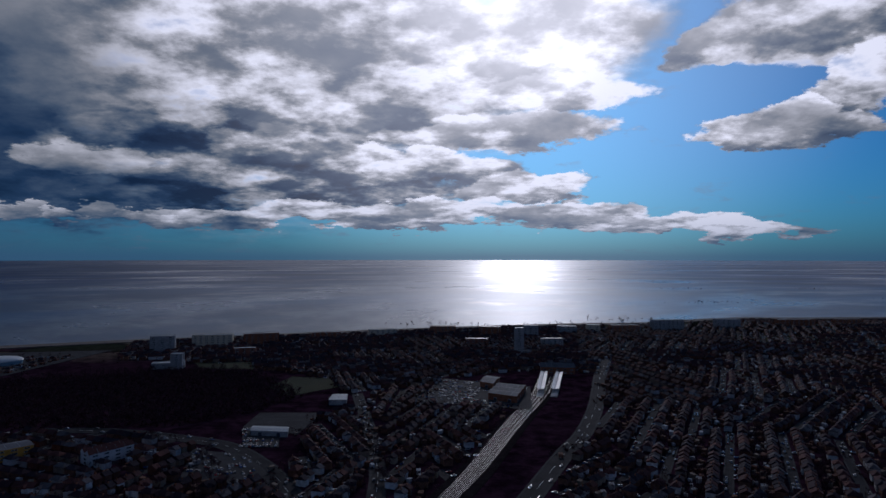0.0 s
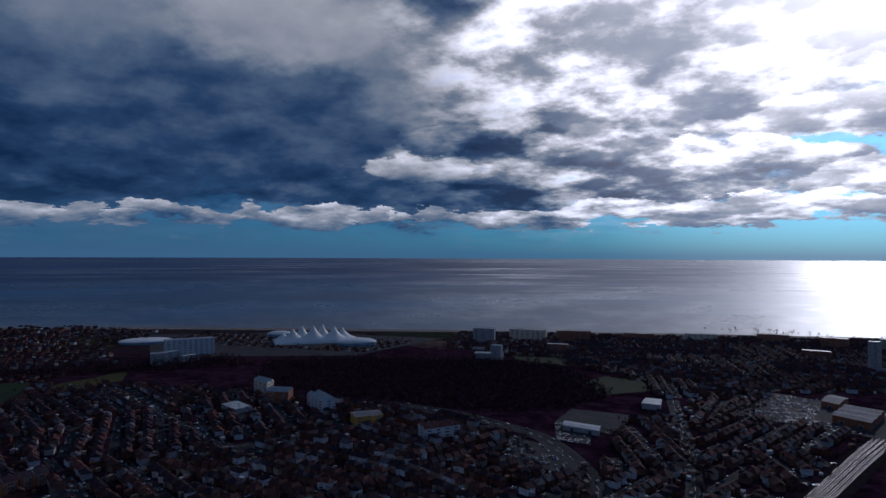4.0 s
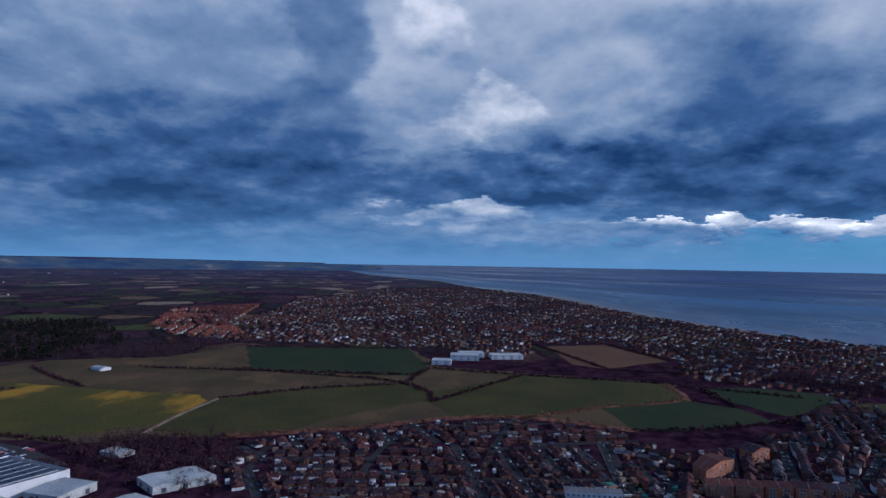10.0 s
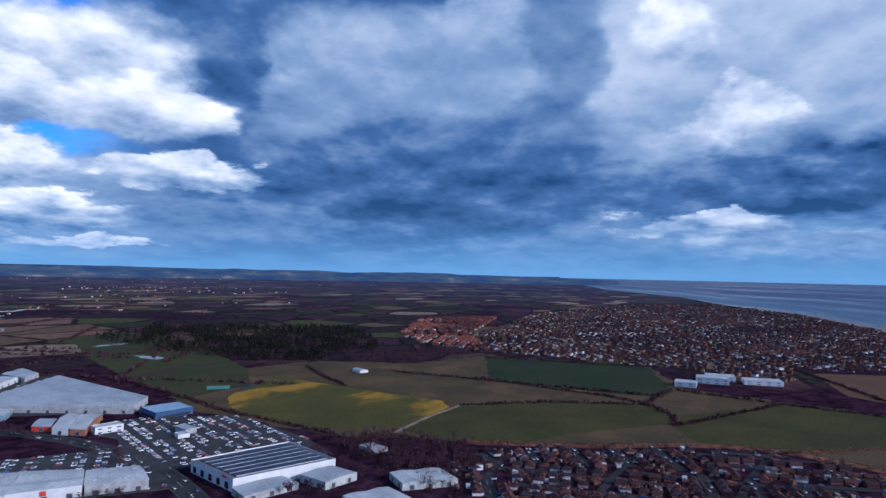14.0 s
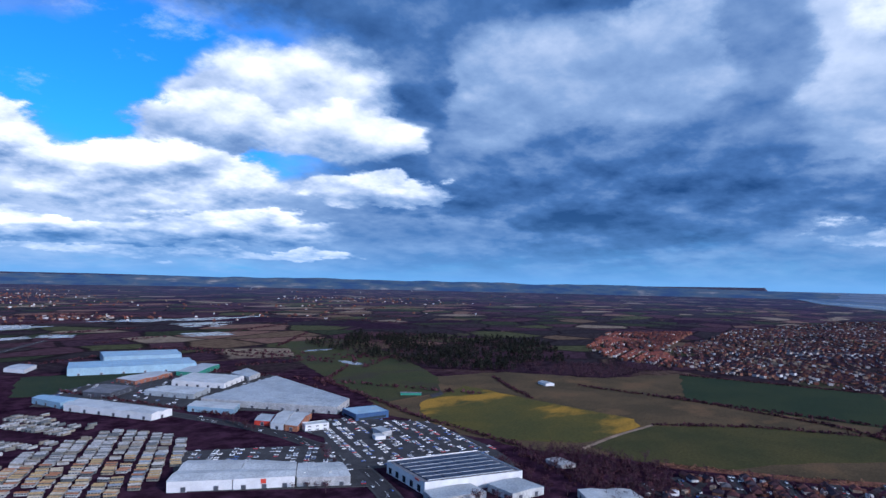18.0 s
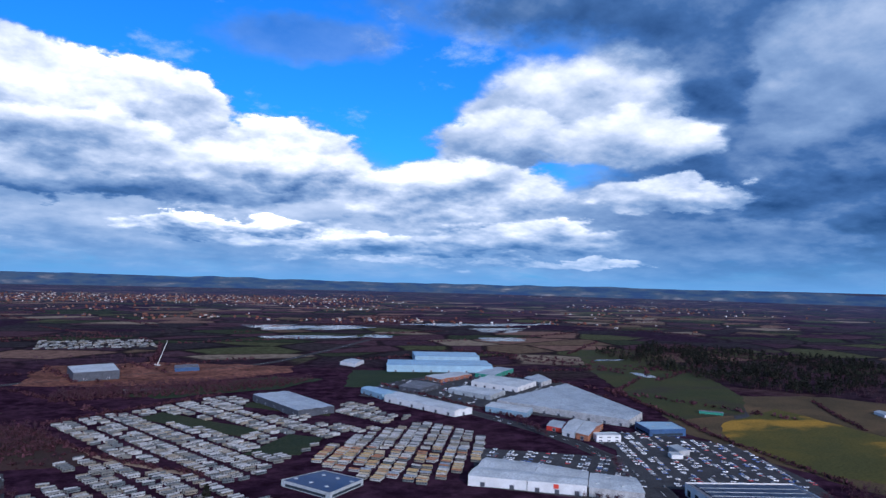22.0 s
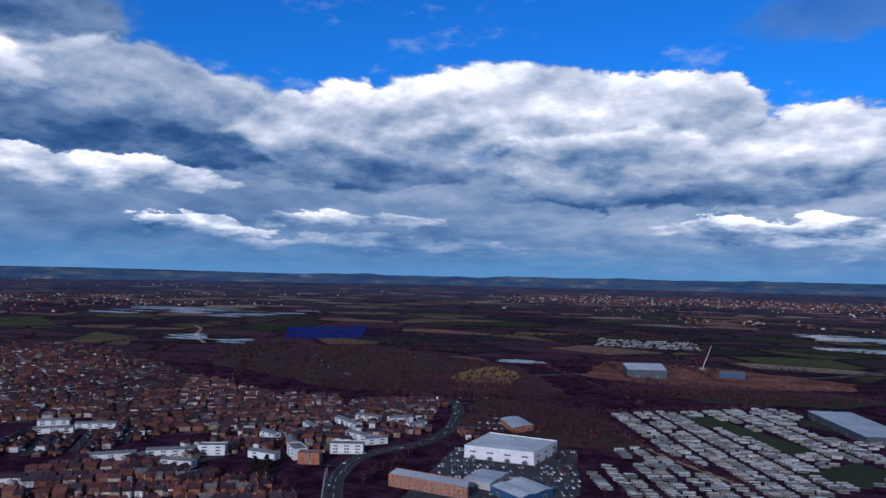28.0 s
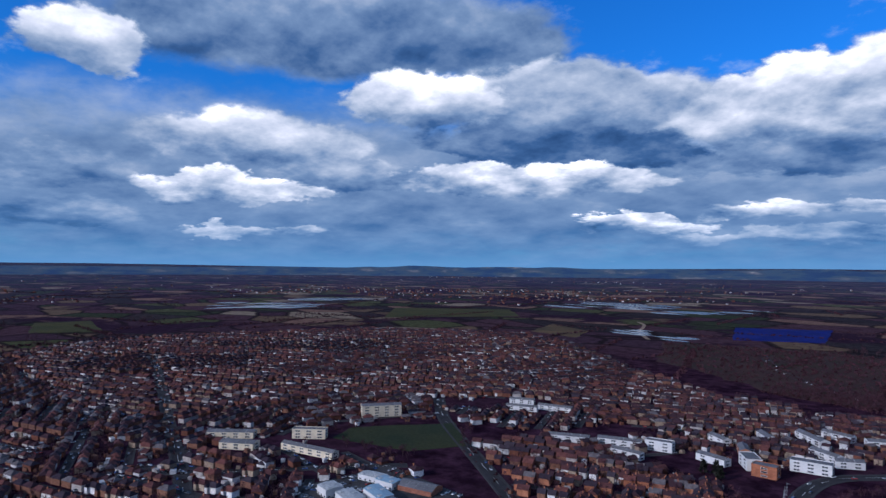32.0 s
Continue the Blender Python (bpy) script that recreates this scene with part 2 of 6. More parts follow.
cloud(-94.9, 4.0, 5.6, 0.8, 0.42, 0.33, 0.5)
cloud(-109.8, 2.7, 4.8, 0.6, 0.62, 0.37, 0.3)
toward = W.vec("DOT_PRODUCT", way, tuple(sun_way))
near_sun = W.step(toward, 0.86, 1.0)
rim_light = W.step(toward, 0.72, 0.97, 0.15, 1.8)
drift = W.math("SUBTRACT", W.noise(deck, 2.6, 6, 0.55), 0.5)
torn = W.noise(W.vec("MULTIPLY", deck, (1.0, 1.0, 1.7)), 5.0, 7, 0.57)
backlit = W.step(toward, 0.76, 0.92)
thin = W.math("MULTIPLY", W.math("SUBTRACT", W.step(torn, 0.40, 0.64), 0.28), W.math("MULTIPLY", backlit, 1.35))
rift = W.math("SUBTRACT", 1.0, W.math("MULTIPLY", W.step(torn, 0.60, 0.72), W.math("MULTIPLY", backlit, 0.5)))
air = W.t.nodes.new("ShaderNodeTexSky")
air.sky_type, air.sun_disc = "NISHITA", False
air.sun_elevation, air.sun_rotation = radians(SUN_EL), radians(-SUN_AZ)
clear = W.mix(1.0, air.outputs[0], (0.011, 0.061, 0.128, 1), "MULTIPLY")
wisp = W.math("MULTIPLY", W.step(W.noise(W.vec("MULTIPLY", deck, (1.0, 1.0, 1.6)), 5.0, 8, 0.64), 0.56, 0.78), 0.55)
clear = W.mix(wisp, clear, (0.42, 0.52, 0.62, 1))
haze = W.math("MULTIPLY", W.math("POWER", 0.3679, W.math("DIVIDE", W.math("MAXIMUM", height, 0.0), 2.4)), 0.85)
glow = W.math("ADD", W.math("MULTIPLY", W.step(toward, 0.975, 1.0), 1.0), W.math("MULTIPLY_ADD", near_sun, 0.5, W.step(toward, 0.78, 0.99, 0.0, 0.10)))
glow = W.mix(1.0, W.xyz(glow, glow, glow), (1.0, 0.97, 0.92, 1), "MULTIPLY")
overhead = W.step(height, 27.0, 38.0)


def sky_part(first, last):
    """The sky between two bearings, with every cloud that reaches into it."""
    state = {"Cover": 0.0, "Tone": 0.4, "Crisp": 0.3}
    for az, el, wide, high, top, base, soft, *full in CLOUDS:
        reach, turn = wide * 1.35 + 3, (az + 63) % 360 - 63
        if not (turn + reach > first and turn - reach < last):
            continue
        az = (az - 117 + 180) % 360 - 180
        n = W.t.nodes.new("ShaderNodeGroup")
        n.node_tree = CLOUD_TREE
        w, g = 0.09 + soft * 0.8, (top - base) * 0.8 / high
        flat = 1.5 if soft < 0.5 else 1.0
        for k, x in (("Scale", (1 / wide, 1 / high, 0)), ("Shift", (-az / wide, -el / high, 0)), ("Flat", (-1.0, -flat, 0)), ("Swell", -min(1.6, max(0.5, 3.4 / high))), ("Out", 1.0 + w), ("In", 1.0 - w),
                     ("Slope", g), ("Bias", (top + base) / 2 - g * el), ("Fold", min(0.9, max(0.24, 1.05 - soft))), ("Full", full[0] if full else 1.0),
                     ("Chart", chart), ("Lump", lump), ("Level", level), *state.items()):
            W.feed(n.inputs[k], x)
        state = {k: n.outputs[k] for k in state}
    cover = W.math("MULTIPLY", state["Cover"], rift)
    edge = W.math("MULTIPLY", W.math("MULTIPLY", cover, W.math("SUBTRACT", 1.0, cover)), rim_light)
    folds = W.math("MULTIPLY_ADD", drift, 0.42, W.math("MULTIPLY_ADD", W.math("MULTIPLY", relief, 0.85), state["Crisp"], thin))
    tone = W.math("MULTIPLY", W.math("ADD", W.math("ADD", state["Tone"], folds), edge), 0.5, clamp=True)
    ink = W.ramp(tone, (0.0, (0.010, 0.040, 0.112)), (0.125, (0.046, 0.112, 0.232)), (0.25, (0.17, 0.26, 0.37)), (0.375, (0.40, 0.47, 0.52)), (0.5, (0.70, 0.73, 0.72)), (0.75, (1.60, 1.60, 1.54)), (1.0, (2.6, 2.6, 2.55)))
    sky = W.mix(haze, W.mix(W.math("MAXIMUM", cover, overhead), clear, ink), (0.115, 0.285, 0.475, 1))
    return W.put("ShaderNodeBackground", Color=W.mix(1.0, sky, glow, "ADD"), Strength=1.0).outputs[0]


SEAMS = [-63, 14, 44, 84, 124, 162, 205, 297]
shade = sky_part(SEAMS[0], SEAMS[1])
for first, last in zip(SEAMS[1:], SEAMS[2:]):
    n = W.put("ShaderNodeMixShader", Fac=W.math("GREATER_THAN", bearing, first - 117))
    W.t.links.new(shade, n.inputs[1])
    W.t.links.new(sky_part(first, last), n.inputs[2])
    shade = n.outputs[0]
W.t.links.new(shade, W.put("ShaderNodeOutputWorld").inputs[0])

# ---- materials ----
def shader(name):
    m = bpy.data.materials.new(name)
    m.use_nodes = True
    return m, Graph(m.node_tree)


def finish(g, color, rough=0.8, metal=0.0, bump=None, strength=0.3, distance=0.05, spec=0.3):
    b = g.put("ShaderNodeBsdfPrincipled", Base_Color=color, Roughness=rough, Metallic=metal)
    b.inputs["Specular IOR Level"].default_value = spec
    if bump is not None:
        b_node = g.put("ShaderNodeBump", Height=bump, Strength=strength, Distance=distance)
        g.t.links.new(b_node.outputs[0], b.inputs["Normal"])
    g.t.links.new(b.outputs[0], g.put("ShaderNodeOutputMaterial").inputs[0])


def spot(g):
    return g.put("ShaderNodeTexCoord").outputs["Object"]


def chance(g, joined):
    """A random number for each object, or for each loose piece of a joined mesh."""
    if joined:
        return g.put("ShaderNodeNewGeometry").outputs["Random Per Island"]
    return g.put("ShaderNodeObjectInfo").outputs["Random"]


def plain(name, color, rough=0.8, metal=0.0, grain=6.0, stain=0.5, deep=0.25, joined=None, vary=0.3, spec=0.3):
    """Weathered surface of one colour: fine grain, broad stains, and a change from piece to piece."""
    m, g = shader(name)
    p = spot(g)
    a = g.step(g.noise(p, grain, 5, 0.6), 0.3, 0.7, 1 - deep, 1 + deep)
    b = g.step(g.noise(p, stain, 4, 0.6), 0.3, 0.7, 1 - deep, 1 + deep * 0.6)
    k = g.math("MULTIPLY", a, b)
    if joined is not None:
        k = g.math("MULTIPLY", k, g.step(chance(g, joined), 0.0, 1.0, 1 - vary, 1 + vary))
    c = g.mix(1.0, (*color, 1), g.xyz(k, k, k), "MULTIPLY")
    finish(g, c, rough, metal, g.noise(p, grain * 3, 3), 0.25, 0.04, spec)
    return m


def assorted(name, joined, *stops, rough=0.85, grain=4.0, rows=0.0, spec=0.06):
    """Like things in a handful of colours, weathered; rows: courses a metre, for tiles."""
    m, g = shader(name)
    p = spot(g)
    c = g.ramp(chance(g, joined), *stops)
    g.t.nodes[-1].color_ramp.interpolation = "CONSTANT"
    a = g.step(g.noise(p, grain, 5, 0.65), 0.3, 0.7, 0.72, 1.22)
    b = g.step(g.noise(p, 0.35, 4, 0.6), 0.3, 0.7, 0.75, 1.2)
    k = g.math("MULTIPLY", a, b)
    h = g.noise(p, grain * 3, 3)
    if rows:
        wave = g.put("ShaderNodeTexWave", Vector=p, Scale=rows, Distortion=0.6, Detail=2.0)
        wave.bands_direction = "Z"
        h = wave.outputs["Fac"]
        k = g.math("MULTIPLY", k, g.step(h, 0.0, 0.6, 0.8, 1.05))
    finish(g, g.mix(1.0, c, g.xyz(k, k, k), "MULTIPLY"), rough, 0, h, 0.3, 0.04, spec)
    return m


WALLS = ((0.0, (0.15, 0.062, 0.042)), (0.22, (0.20, 0.10, 0.068)), (0.4, (0.60, 0.58, 0.55)), (0.58, (0.34, 0.27, 0.20)), (0.72, (0.17, 0.086, 0.062)), (0.86, (0.68, 0.68, 0.68)))
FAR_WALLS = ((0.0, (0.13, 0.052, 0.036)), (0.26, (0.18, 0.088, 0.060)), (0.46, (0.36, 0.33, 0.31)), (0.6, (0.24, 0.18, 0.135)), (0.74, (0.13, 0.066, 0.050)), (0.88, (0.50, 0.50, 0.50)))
TILES = ((0.0, (0.048, 0.025, 0.031)), (0.22, (0.077, 0.033, 0.034)), (0.4, (0.035, 0.025, 0.034)), (0.6, (0.090, 0.037, 0.036)), (0.74, (0.047, 0.036, 0.046)), (0.84, (0.125, 0.048, 0.042)), (0.93, (0.12, 0.105, 0.11)))
REDS = ((0.0, (0.17, 0.052, 0.040)), (0.4, (0.22, 0.072, 0.048)), (0.7, (0.12, 0.045, 0.042)))
VANS = ((0.0, (0.29, 0.29, 0.285)), (0.3, (0.15, 0.145, 0.13)), (0.5, (0.35, 0.35, 0.345)), (0.65, (0.10, 0.11, 0.115)), (0.85, (0.21, 0.18, 0.14)))
TANS = ((0.0, (0.36, 0.25, 0.12)), (0.25, (0.40, 0.34, 0.24)), (0.42, (0.29, 0.13, 0.07)), (0.6, (0.42, 0.40, 0.36)), (0.78, (0.20, 0.24, 0.29)), (0.9, (0.34, 0.20, 0.10)))
PAINTS = ((0.0, (0.75, 0.75, 0.75)), (0.3, (0.06, 0.06, 0.07)), (0.5, (0.35, 0.36, 0.38)), (0.65, (0.05, 0.10, 0.28)), (0.8, (0.35, 0.03, 0.03)), (0.9, (0.6, 0.6, 0.62)))
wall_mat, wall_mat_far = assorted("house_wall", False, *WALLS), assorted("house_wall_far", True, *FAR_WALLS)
tile_mat, tile_mat_far = assorted("roof_tile", False, *TILES, rows=1.3), assorted("roof_tile_far", True, *TILES, rows=1.3)
red_tile_far = assorted("red_roof_tile", True, *REDS, rows=1.3)
brick_mat = assorted("red_brick", False, (0.0, (0.30, 0.115, 0.065)), (0.5, (0.36, 0.15, 0.085)), (0.8, (0.26, 0.11, 0.075)), rows=4.0)
van_mat, van_mat_far = assorted("caravan_panel", False, *VANS, rough=0.45), assorted("caravan_panel_far", True, *VANS, rough=0.45)
tan_mat = assorted("park_home_roof", False, *TANS, rough=0.6)
car_mat, car_mat_far = assorted("car_paint", False, *PAINTS, rough=0.25, spec=0.6), assorted("car_paint_far", True, *PAINTS, rough=0.25, spec=0.6)
white_mat = plain("white_render", (0.56, 0.56, 0.56), 0.6, deep=0.10, grain=2, stain=0.12)
cream_mat = plain("cream_render", (0.62, 0.54, 0.40), 0.7, deep=0.15, grain=2, stain=0.2)
grey_mat = plain("grey_concrete", (0.34, 0.34, 0.34), 0.8, grain=2, stain=0.2, spec=0.03)
dark_mat = plain("dark_cladding", (0.06, 0.065, 0.08), 0.6, grain=2, stain=0.2)
blue_mat = plain("blue_cladding", (0.028, 0.070, 0.16), 0.5, grain=2, stain=0.1)
sheet_blue = plain("pale_blue_sheet", (0.22, 0.34, 0.42), 0.45, grain=0.6, stain=0.06, deep=0.12)
sheet_grey = plain("grey_roof_sheet", (0.31, 0.335, 0.345), 0.5, grain=0.6, stain=0.05, deep=0.22)
sheet_pale = plain("pale_roof_sheet", (0.40, 0.41, 0.40), 0.5, grain=0.6, stain=0.05, deep=0.22)
sheet_dark = plain("dark_roof_felt", (0.12, 0.12, 0.13), 0.8, grain=0.8, stain=0.08, deep=0.25)
sheet_brown = plain("brown_roof_sheet", (0.20, 0.13, 0.10), 0.7, grain=0.8, stain=0.08, deep=0.25, spec=0.03)
orange_mat = plain("ochre_render", (0.62, 0.30, 0.05), 0.7, deep=0.15, grain=2, stain=0.2)
red_mat = plain("red_panel", (0.5, 0.05, 0.03), 0.5, deep=0.1)
green_sheet = plain("green_cover", (0.03, 0.20, 0.14), 0.6, deep=0.2)
canvas_mat = plain("tent_canvas", (0.66, 0.65, 0.62), 0.55, deep=0.06, grain=0.5, stain=0.08)
pane_mat = plain("window_glass", (0.03, 0.04, 0.05), 0.08, deep=0.1, spec=0.8)
solar_mat = plain("solar_panel", (0.010, 0.014, 0.036), 0.3, deep=0.2, spec=0.25)
steel_mat = plain("galvanised_steel", (0.42, 0.43, 0.44), 0.4, 0.6, deep=0.15)
rail_mat = plain("worn_rail", (0.22, 0.21, 0.21), 0.42, 0.7, deep=0.1)
rubber_mat = plain("tyre_rubber", (0.02, 0.02, 0.02), 0.8)
sleeper_mat = plain("sleeper_timber", (0.028, 0.023, 0.024), 0.95, spec=0.02)
bark_mat = plain("bark", (0.048, 0.024, 0.028), 0.9, joined=True)
twig_mat = plain("bare_twigs", (0.060, 0.025, 0.036), 0.9, joined=True, vary=0.6, spec=0.05)
fir_mat = plain("evergreen_leaf", (0.016, 0.017, 0.013), 0.85, joined=True, vary=0.6, spec=0.05)
scrub_mat = plain("winter_scrub", (0.058, 0.024, 0.031), 0.9, joined=True, vary=0.6, spec=0.05)
reed_mat = plain("dry_reeds", (0.20, 0.10, 0.055), 0.9, joined=True, vary=0.4)
asphalt_mat = plain("asphalt", (0.038, 0.036, 0.038), 0.85, grain=1.5, stain=0.06, spec=0.03)
paving_mat = plain("car_park_asphalt", (0.052, 0.050, 0.052), 0.85, grain=1.0, stain=0.05, spec=0.03)
line_mat = plain("road_paint", (0.7, 0.7, 0.68), 0.7)
ballast_mat = plain("track_ballast", (0.024, 0.019, 0.020), 0.95, grain=2.0, stain=0.1, spec=0.0)
shingle_mat = plain("shingle", (0.22, 0.18, 0.15), 0.9, grain=1.0, stain=0.04, spec=0.03)
rock_mat = plain("sea_rock", (0.07, 0.065, 0.065), 0.9, joined=True)
clay_mat = plain("bare_clay", (0.15, 0.062, 0.042), 0.9, grain=0.12, stain=0.02, deep=0.55, spec=0.03)
path_mat = plain("dirt_path", (0.24, 0.17, 0.12), 0.9, grain=0.8, stain=0.06, spec=0.03)


def grass(name, a, b, c=None, size=0.012):
    """Turf in two or three tones, with streaks: mown, worn, or sunlight painted gold."""
    m, g = shader(name)
    p = spot(g)
    k = g.step(g.noise(p, size, 5, 0.6), 0.35, 0.65)
    col = g.mix(k, (*a, 1), (*b, 1))
    if c:
        col = g.mix(g.step(g.noise(g.vec("MULTIPLY", p, (1, 1.8, 1)), size * 0.7, 4, 0.55), 0.52, 0.66), col, (*c, 1))
    f = g.step(g.noise(p, 0.35, 5, 0.7), 0.3, 0.7, 0.72, 1.25)
    finish(g, g.mix(1.0, col, g.xyz(f, f, f), "MULTIPLY"), 0.9, 0, g.noise(p, 1.0, 4), 0.4, 0.3, 0.05)
    return m


turf_mat = grass("meadow", (0.038, 0.040, 0.015), (0.060, 0.052, 0.018))
pitch_mat = grass("playing_field", (0.020, 0.032, 0.016), (0.028, 0.038, 0.017))
# Third tone is sunlight through cloud gaps, painted on as gold patches.
gold_mat = grass("sunlit_patch_meadow", (0.058, 0.056, 0.018), (0.088, 0.072, 0.018), (0.29, 0.16, 0.024), 0.010)
rough_mat = grass("rough_pasture", (0.059, 0.043, 0.023), (0.091, 0.061, 0.032), (0.119, 0.072, 0.036))
plough_mat = grass("ploughed_earth", (0.098, 0.051, 0.032), (0.120, 0.064, 0.039))
# Gold tones stand in for sunlight on one part of the heath.
sunlit_marsh_mat = grass("sunlit_marsh_grass", (0.168, 0.096, 0.036), (0.224, 0.136, 0.048), (0.096, 0.056, 0.032))
lawn_mat = grass("park_lawn", (0.023, 0.032, 0.017), (0.035, 0.039, 0.018))
heath_mat = grass("dark_heath", (0.037, 0.021, 0.019), (0.053, 0.029, 0.024), (0.031, 0.027, 0.017))
airfield_mat = grass("airfield_grass", (0.037, 0.043, 0.017), (0.050, 0.048, 0.018), (0.041, 0.036, 0.022))
cover_mat = plain("blue_crop_cover", (0.008, 0.014, 0.12), 0.8, grain=0.1, stain=0.02, spec=0.03)

# open country: a patchwork of fields with hedges and woods, dark gardens under the town
land_mat, g = shader("countryside")
uv = g.put("ShaderNodeUVMap").outputs[0]
jig = g.vec("MULTIPLY_ADD", g.noise(uv, 3.0, 4, 0.5, True), (0.14, 0.14, 0), (0, 0, 0))
plot = g.vec("ADD", g.vec("MULTIPLY", uv, (1.0, 1.5, 1.0)), jig)
cells = g.put("ShaderNodeTexVoronoi", Vector=plot, Scale=5.0)
pick = g.put("ShaderNodeSeparateColor", Color=cells.outputs["Color"]).outputs[0]
fields = g.ramp(pick, (0.0, (0.030, 0.025, 0.028)), (0.2, (0.060, 0.032, 0.040)), (0.36, (0.033, 0.039, 0.024)), (0.5, (0.046, 0.026, 0.036)), (0.62, (0.11, 0.074, 0.050)), (0.70, (0.036, 0.028, 0.030)), (0.82, (0.060, 0.062, 0.032)), (0.89, (0.15, 0.088, 0.068)), (0.95, (0.19, 0.145, 0.105)))
g.t.nodes[-1].color_ramp.interpolation = "CONSTANT"
# Far fields brightened in the colour, for the sunlit plain.
far_brightening = g.step(g.vec("LENGTH", uv), 1.6, 4.6, 1.0, 1.4)
hedge = g.put("ShaderNodeTexVoronoi", Vector=plot, Scale=5.0)
hedge.feature = "DISTANCE_TO_EDGE"
fields = g.mix(g.step(hedge.outputs["Distance"], 0.02, 0.06, 0.9, 0.0), fields, (0.016, 0.012, 0.014, 1))
fields = g.mix(1.0, fields, g.xyz(far_brightening, far_brightening, far_brightening), "MULTIPLY")
woods = g.step(g.noise(uv, 1.6, 6, 0.66), 0.55, 0.61)
fields = g.mix(woods, fields, (0.028, 0.015, 0.026, 1))
town = g.mix(g.step(g.noise(uv, 30.0, 5, 0.6), 0.35, 0.65), (0.018, 0.0075, 0.015, 1), (0.040, 0.017, 0.029, 1))
town = g.mix(g.step(g.noise(uv, 9.0, 4, 0.6), 0.48, 0.62), town, (0.036, 0.016, 0.026, 1))
out_there = g.step(g.math("ADD", g.vec("LENGTH", uv), g.math("MULTIPLY", g.noise(uv, 2.0, 3), 0.5)), 1.3, 1.7)
# Aerial haze painted into the base colour: far fields mixed towards blue.
painted_haze = g.step(g.vec("LENGTH", uv), 1.4, 8.0)
fields = g.mix(g.math("MULTIPLY", painted_haze, 0.55), fields, (0.046, 0.056, 0.110, 1))
mottle = g.step(g.noise(uv, 60.0, 6, 0.72), 0.3, 0.7, 0.55, 1.4)
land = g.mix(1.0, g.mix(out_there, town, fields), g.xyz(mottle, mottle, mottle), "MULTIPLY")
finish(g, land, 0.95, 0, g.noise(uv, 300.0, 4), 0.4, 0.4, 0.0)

# open sea: rippled water, pale with silt by the shore, deep blue far out
sea_mat, g = shader("sea_water")
uv = g.put("ShaderNodeUVMap").outputs[0]
p = spot(g)
swell = g.math("ADD", g.noise(g.vec("MULTIPLY", p, (1, 1.7, 1)), 0.05, 6, 0.65), g.math("MULTIPLY", g.noise(p, 0.35, 3, 0.6), 0.35))
off = g.put("ShaderNodeSeparateXYZ", Vector=uv).outputs[0]
plume = g.math("MULTIPLY", g.noise(g.vec("MULTIPLY", uv, (1.0, 0.35, 1)), 1.6, 5, 0.6), 1.6)
tint = g.mix(g.step(g.math("ADD", off, plume), 0.45, 1.35), (0.12, 0.110, 0.104, 1), (0.018, 0.078, 0.155, 1))
tint = g.mix(g.step(g.math("MULTIPLY_ADD", plume, 1.5, off), 1.6, 5.0), tint, (0.002, 0.026, 0.095, 1))
# Cloud shadows on the water: broad lighter and darker bands multiplied into the colour.
drift = g.step(g.noise(g.vec("MULTIPLY", uv, (1.0, 0.16, 1)), 1.5, 5, 0.6), 0.36, 0.66, 0.62, 1.3)
tint = g.mix(1.0, tint, g.xyz(drift, drift, drift), "MULTIPLY")
calm = g.step(g.noise(g.vec("MULTIPLY", uv, (0.55, 0.30, 1)), 2.2, 6, 0.62), 0.40, 0.56, 0.27, 0.46)
finish(g, tint, calm, 0, swell, 0.35, 1.2, 0.5)
next(n for n in g.t.nodes if n.bl_idname == "ShaderNodeBsdfPrincipled").inputs["Specular Tint"].default_value = (0.74, 0.89, 1.0, 1)

flood_mat, g = shader("flood_water")
p = spot(g)
finish(g, g.mix(g.noise(p, 0.01, 4), (0.04, 0.05, 0.065, 1), (0.10, 0.11, 0.12, 1)), 0.16, 0, g.noise(p, 0.3, 4), 0.25, 0.4, 0.45)

hazy_hill_mat, g = shader("haze_tinted_downland")
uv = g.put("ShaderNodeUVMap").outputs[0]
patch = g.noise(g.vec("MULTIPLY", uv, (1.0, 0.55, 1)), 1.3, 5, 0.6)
# Blue haze painted into the ramp; pale stops stand for chalk and sunlit patches.
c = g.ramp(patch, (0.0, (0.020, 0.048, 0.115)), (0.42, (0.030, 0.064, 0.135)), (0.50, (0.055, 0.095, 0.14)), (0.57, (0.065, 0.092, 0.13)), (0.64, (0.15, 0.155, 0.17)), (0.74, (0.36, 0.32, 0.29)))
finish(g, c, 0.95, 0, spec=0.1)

# ---- building kit ----
NEAR = 3200.0                      # beyond this the land is drawn in and lifted, so that 27 km of it lie within reach
PULL = 435.0


def lay(x, y, z=0.0):
    """Place of a point of the plan, with the far country drawn in."""
    d = math.hypot(x, y)
    if d <= NEAR:
        return x, y, z
    r = NEAR + PULL * math.log(1 + (d - NEAR) / PULL)
    return x * r / d, y * r / d, EYE - (EYE - z) * r / d


def mesh_of(name, verts, faces, mats, slots=None, uvs=None):
    me = bpy.data.meshes.new(name)
    me.from_pydata([tuple(v) for v in verts], [], faces)
    for m in mats:
        me.materials.append(m)
    if slots is not None:
        me.polygons.foreach_set("material_index", slots)
    if uvs is not None:
        layer = me.uv_layers.new(name="UVMap")
        idx = np.empty(len(me.loops), dtype=np.int32)
        me.loops.foreach_get("vertex_index", idx)
        layer.data.foreach_set("uv", np.asarray(uvs, dtype=np.float32)[idx].ravel())
    me.validate()
    me.update()
    return me


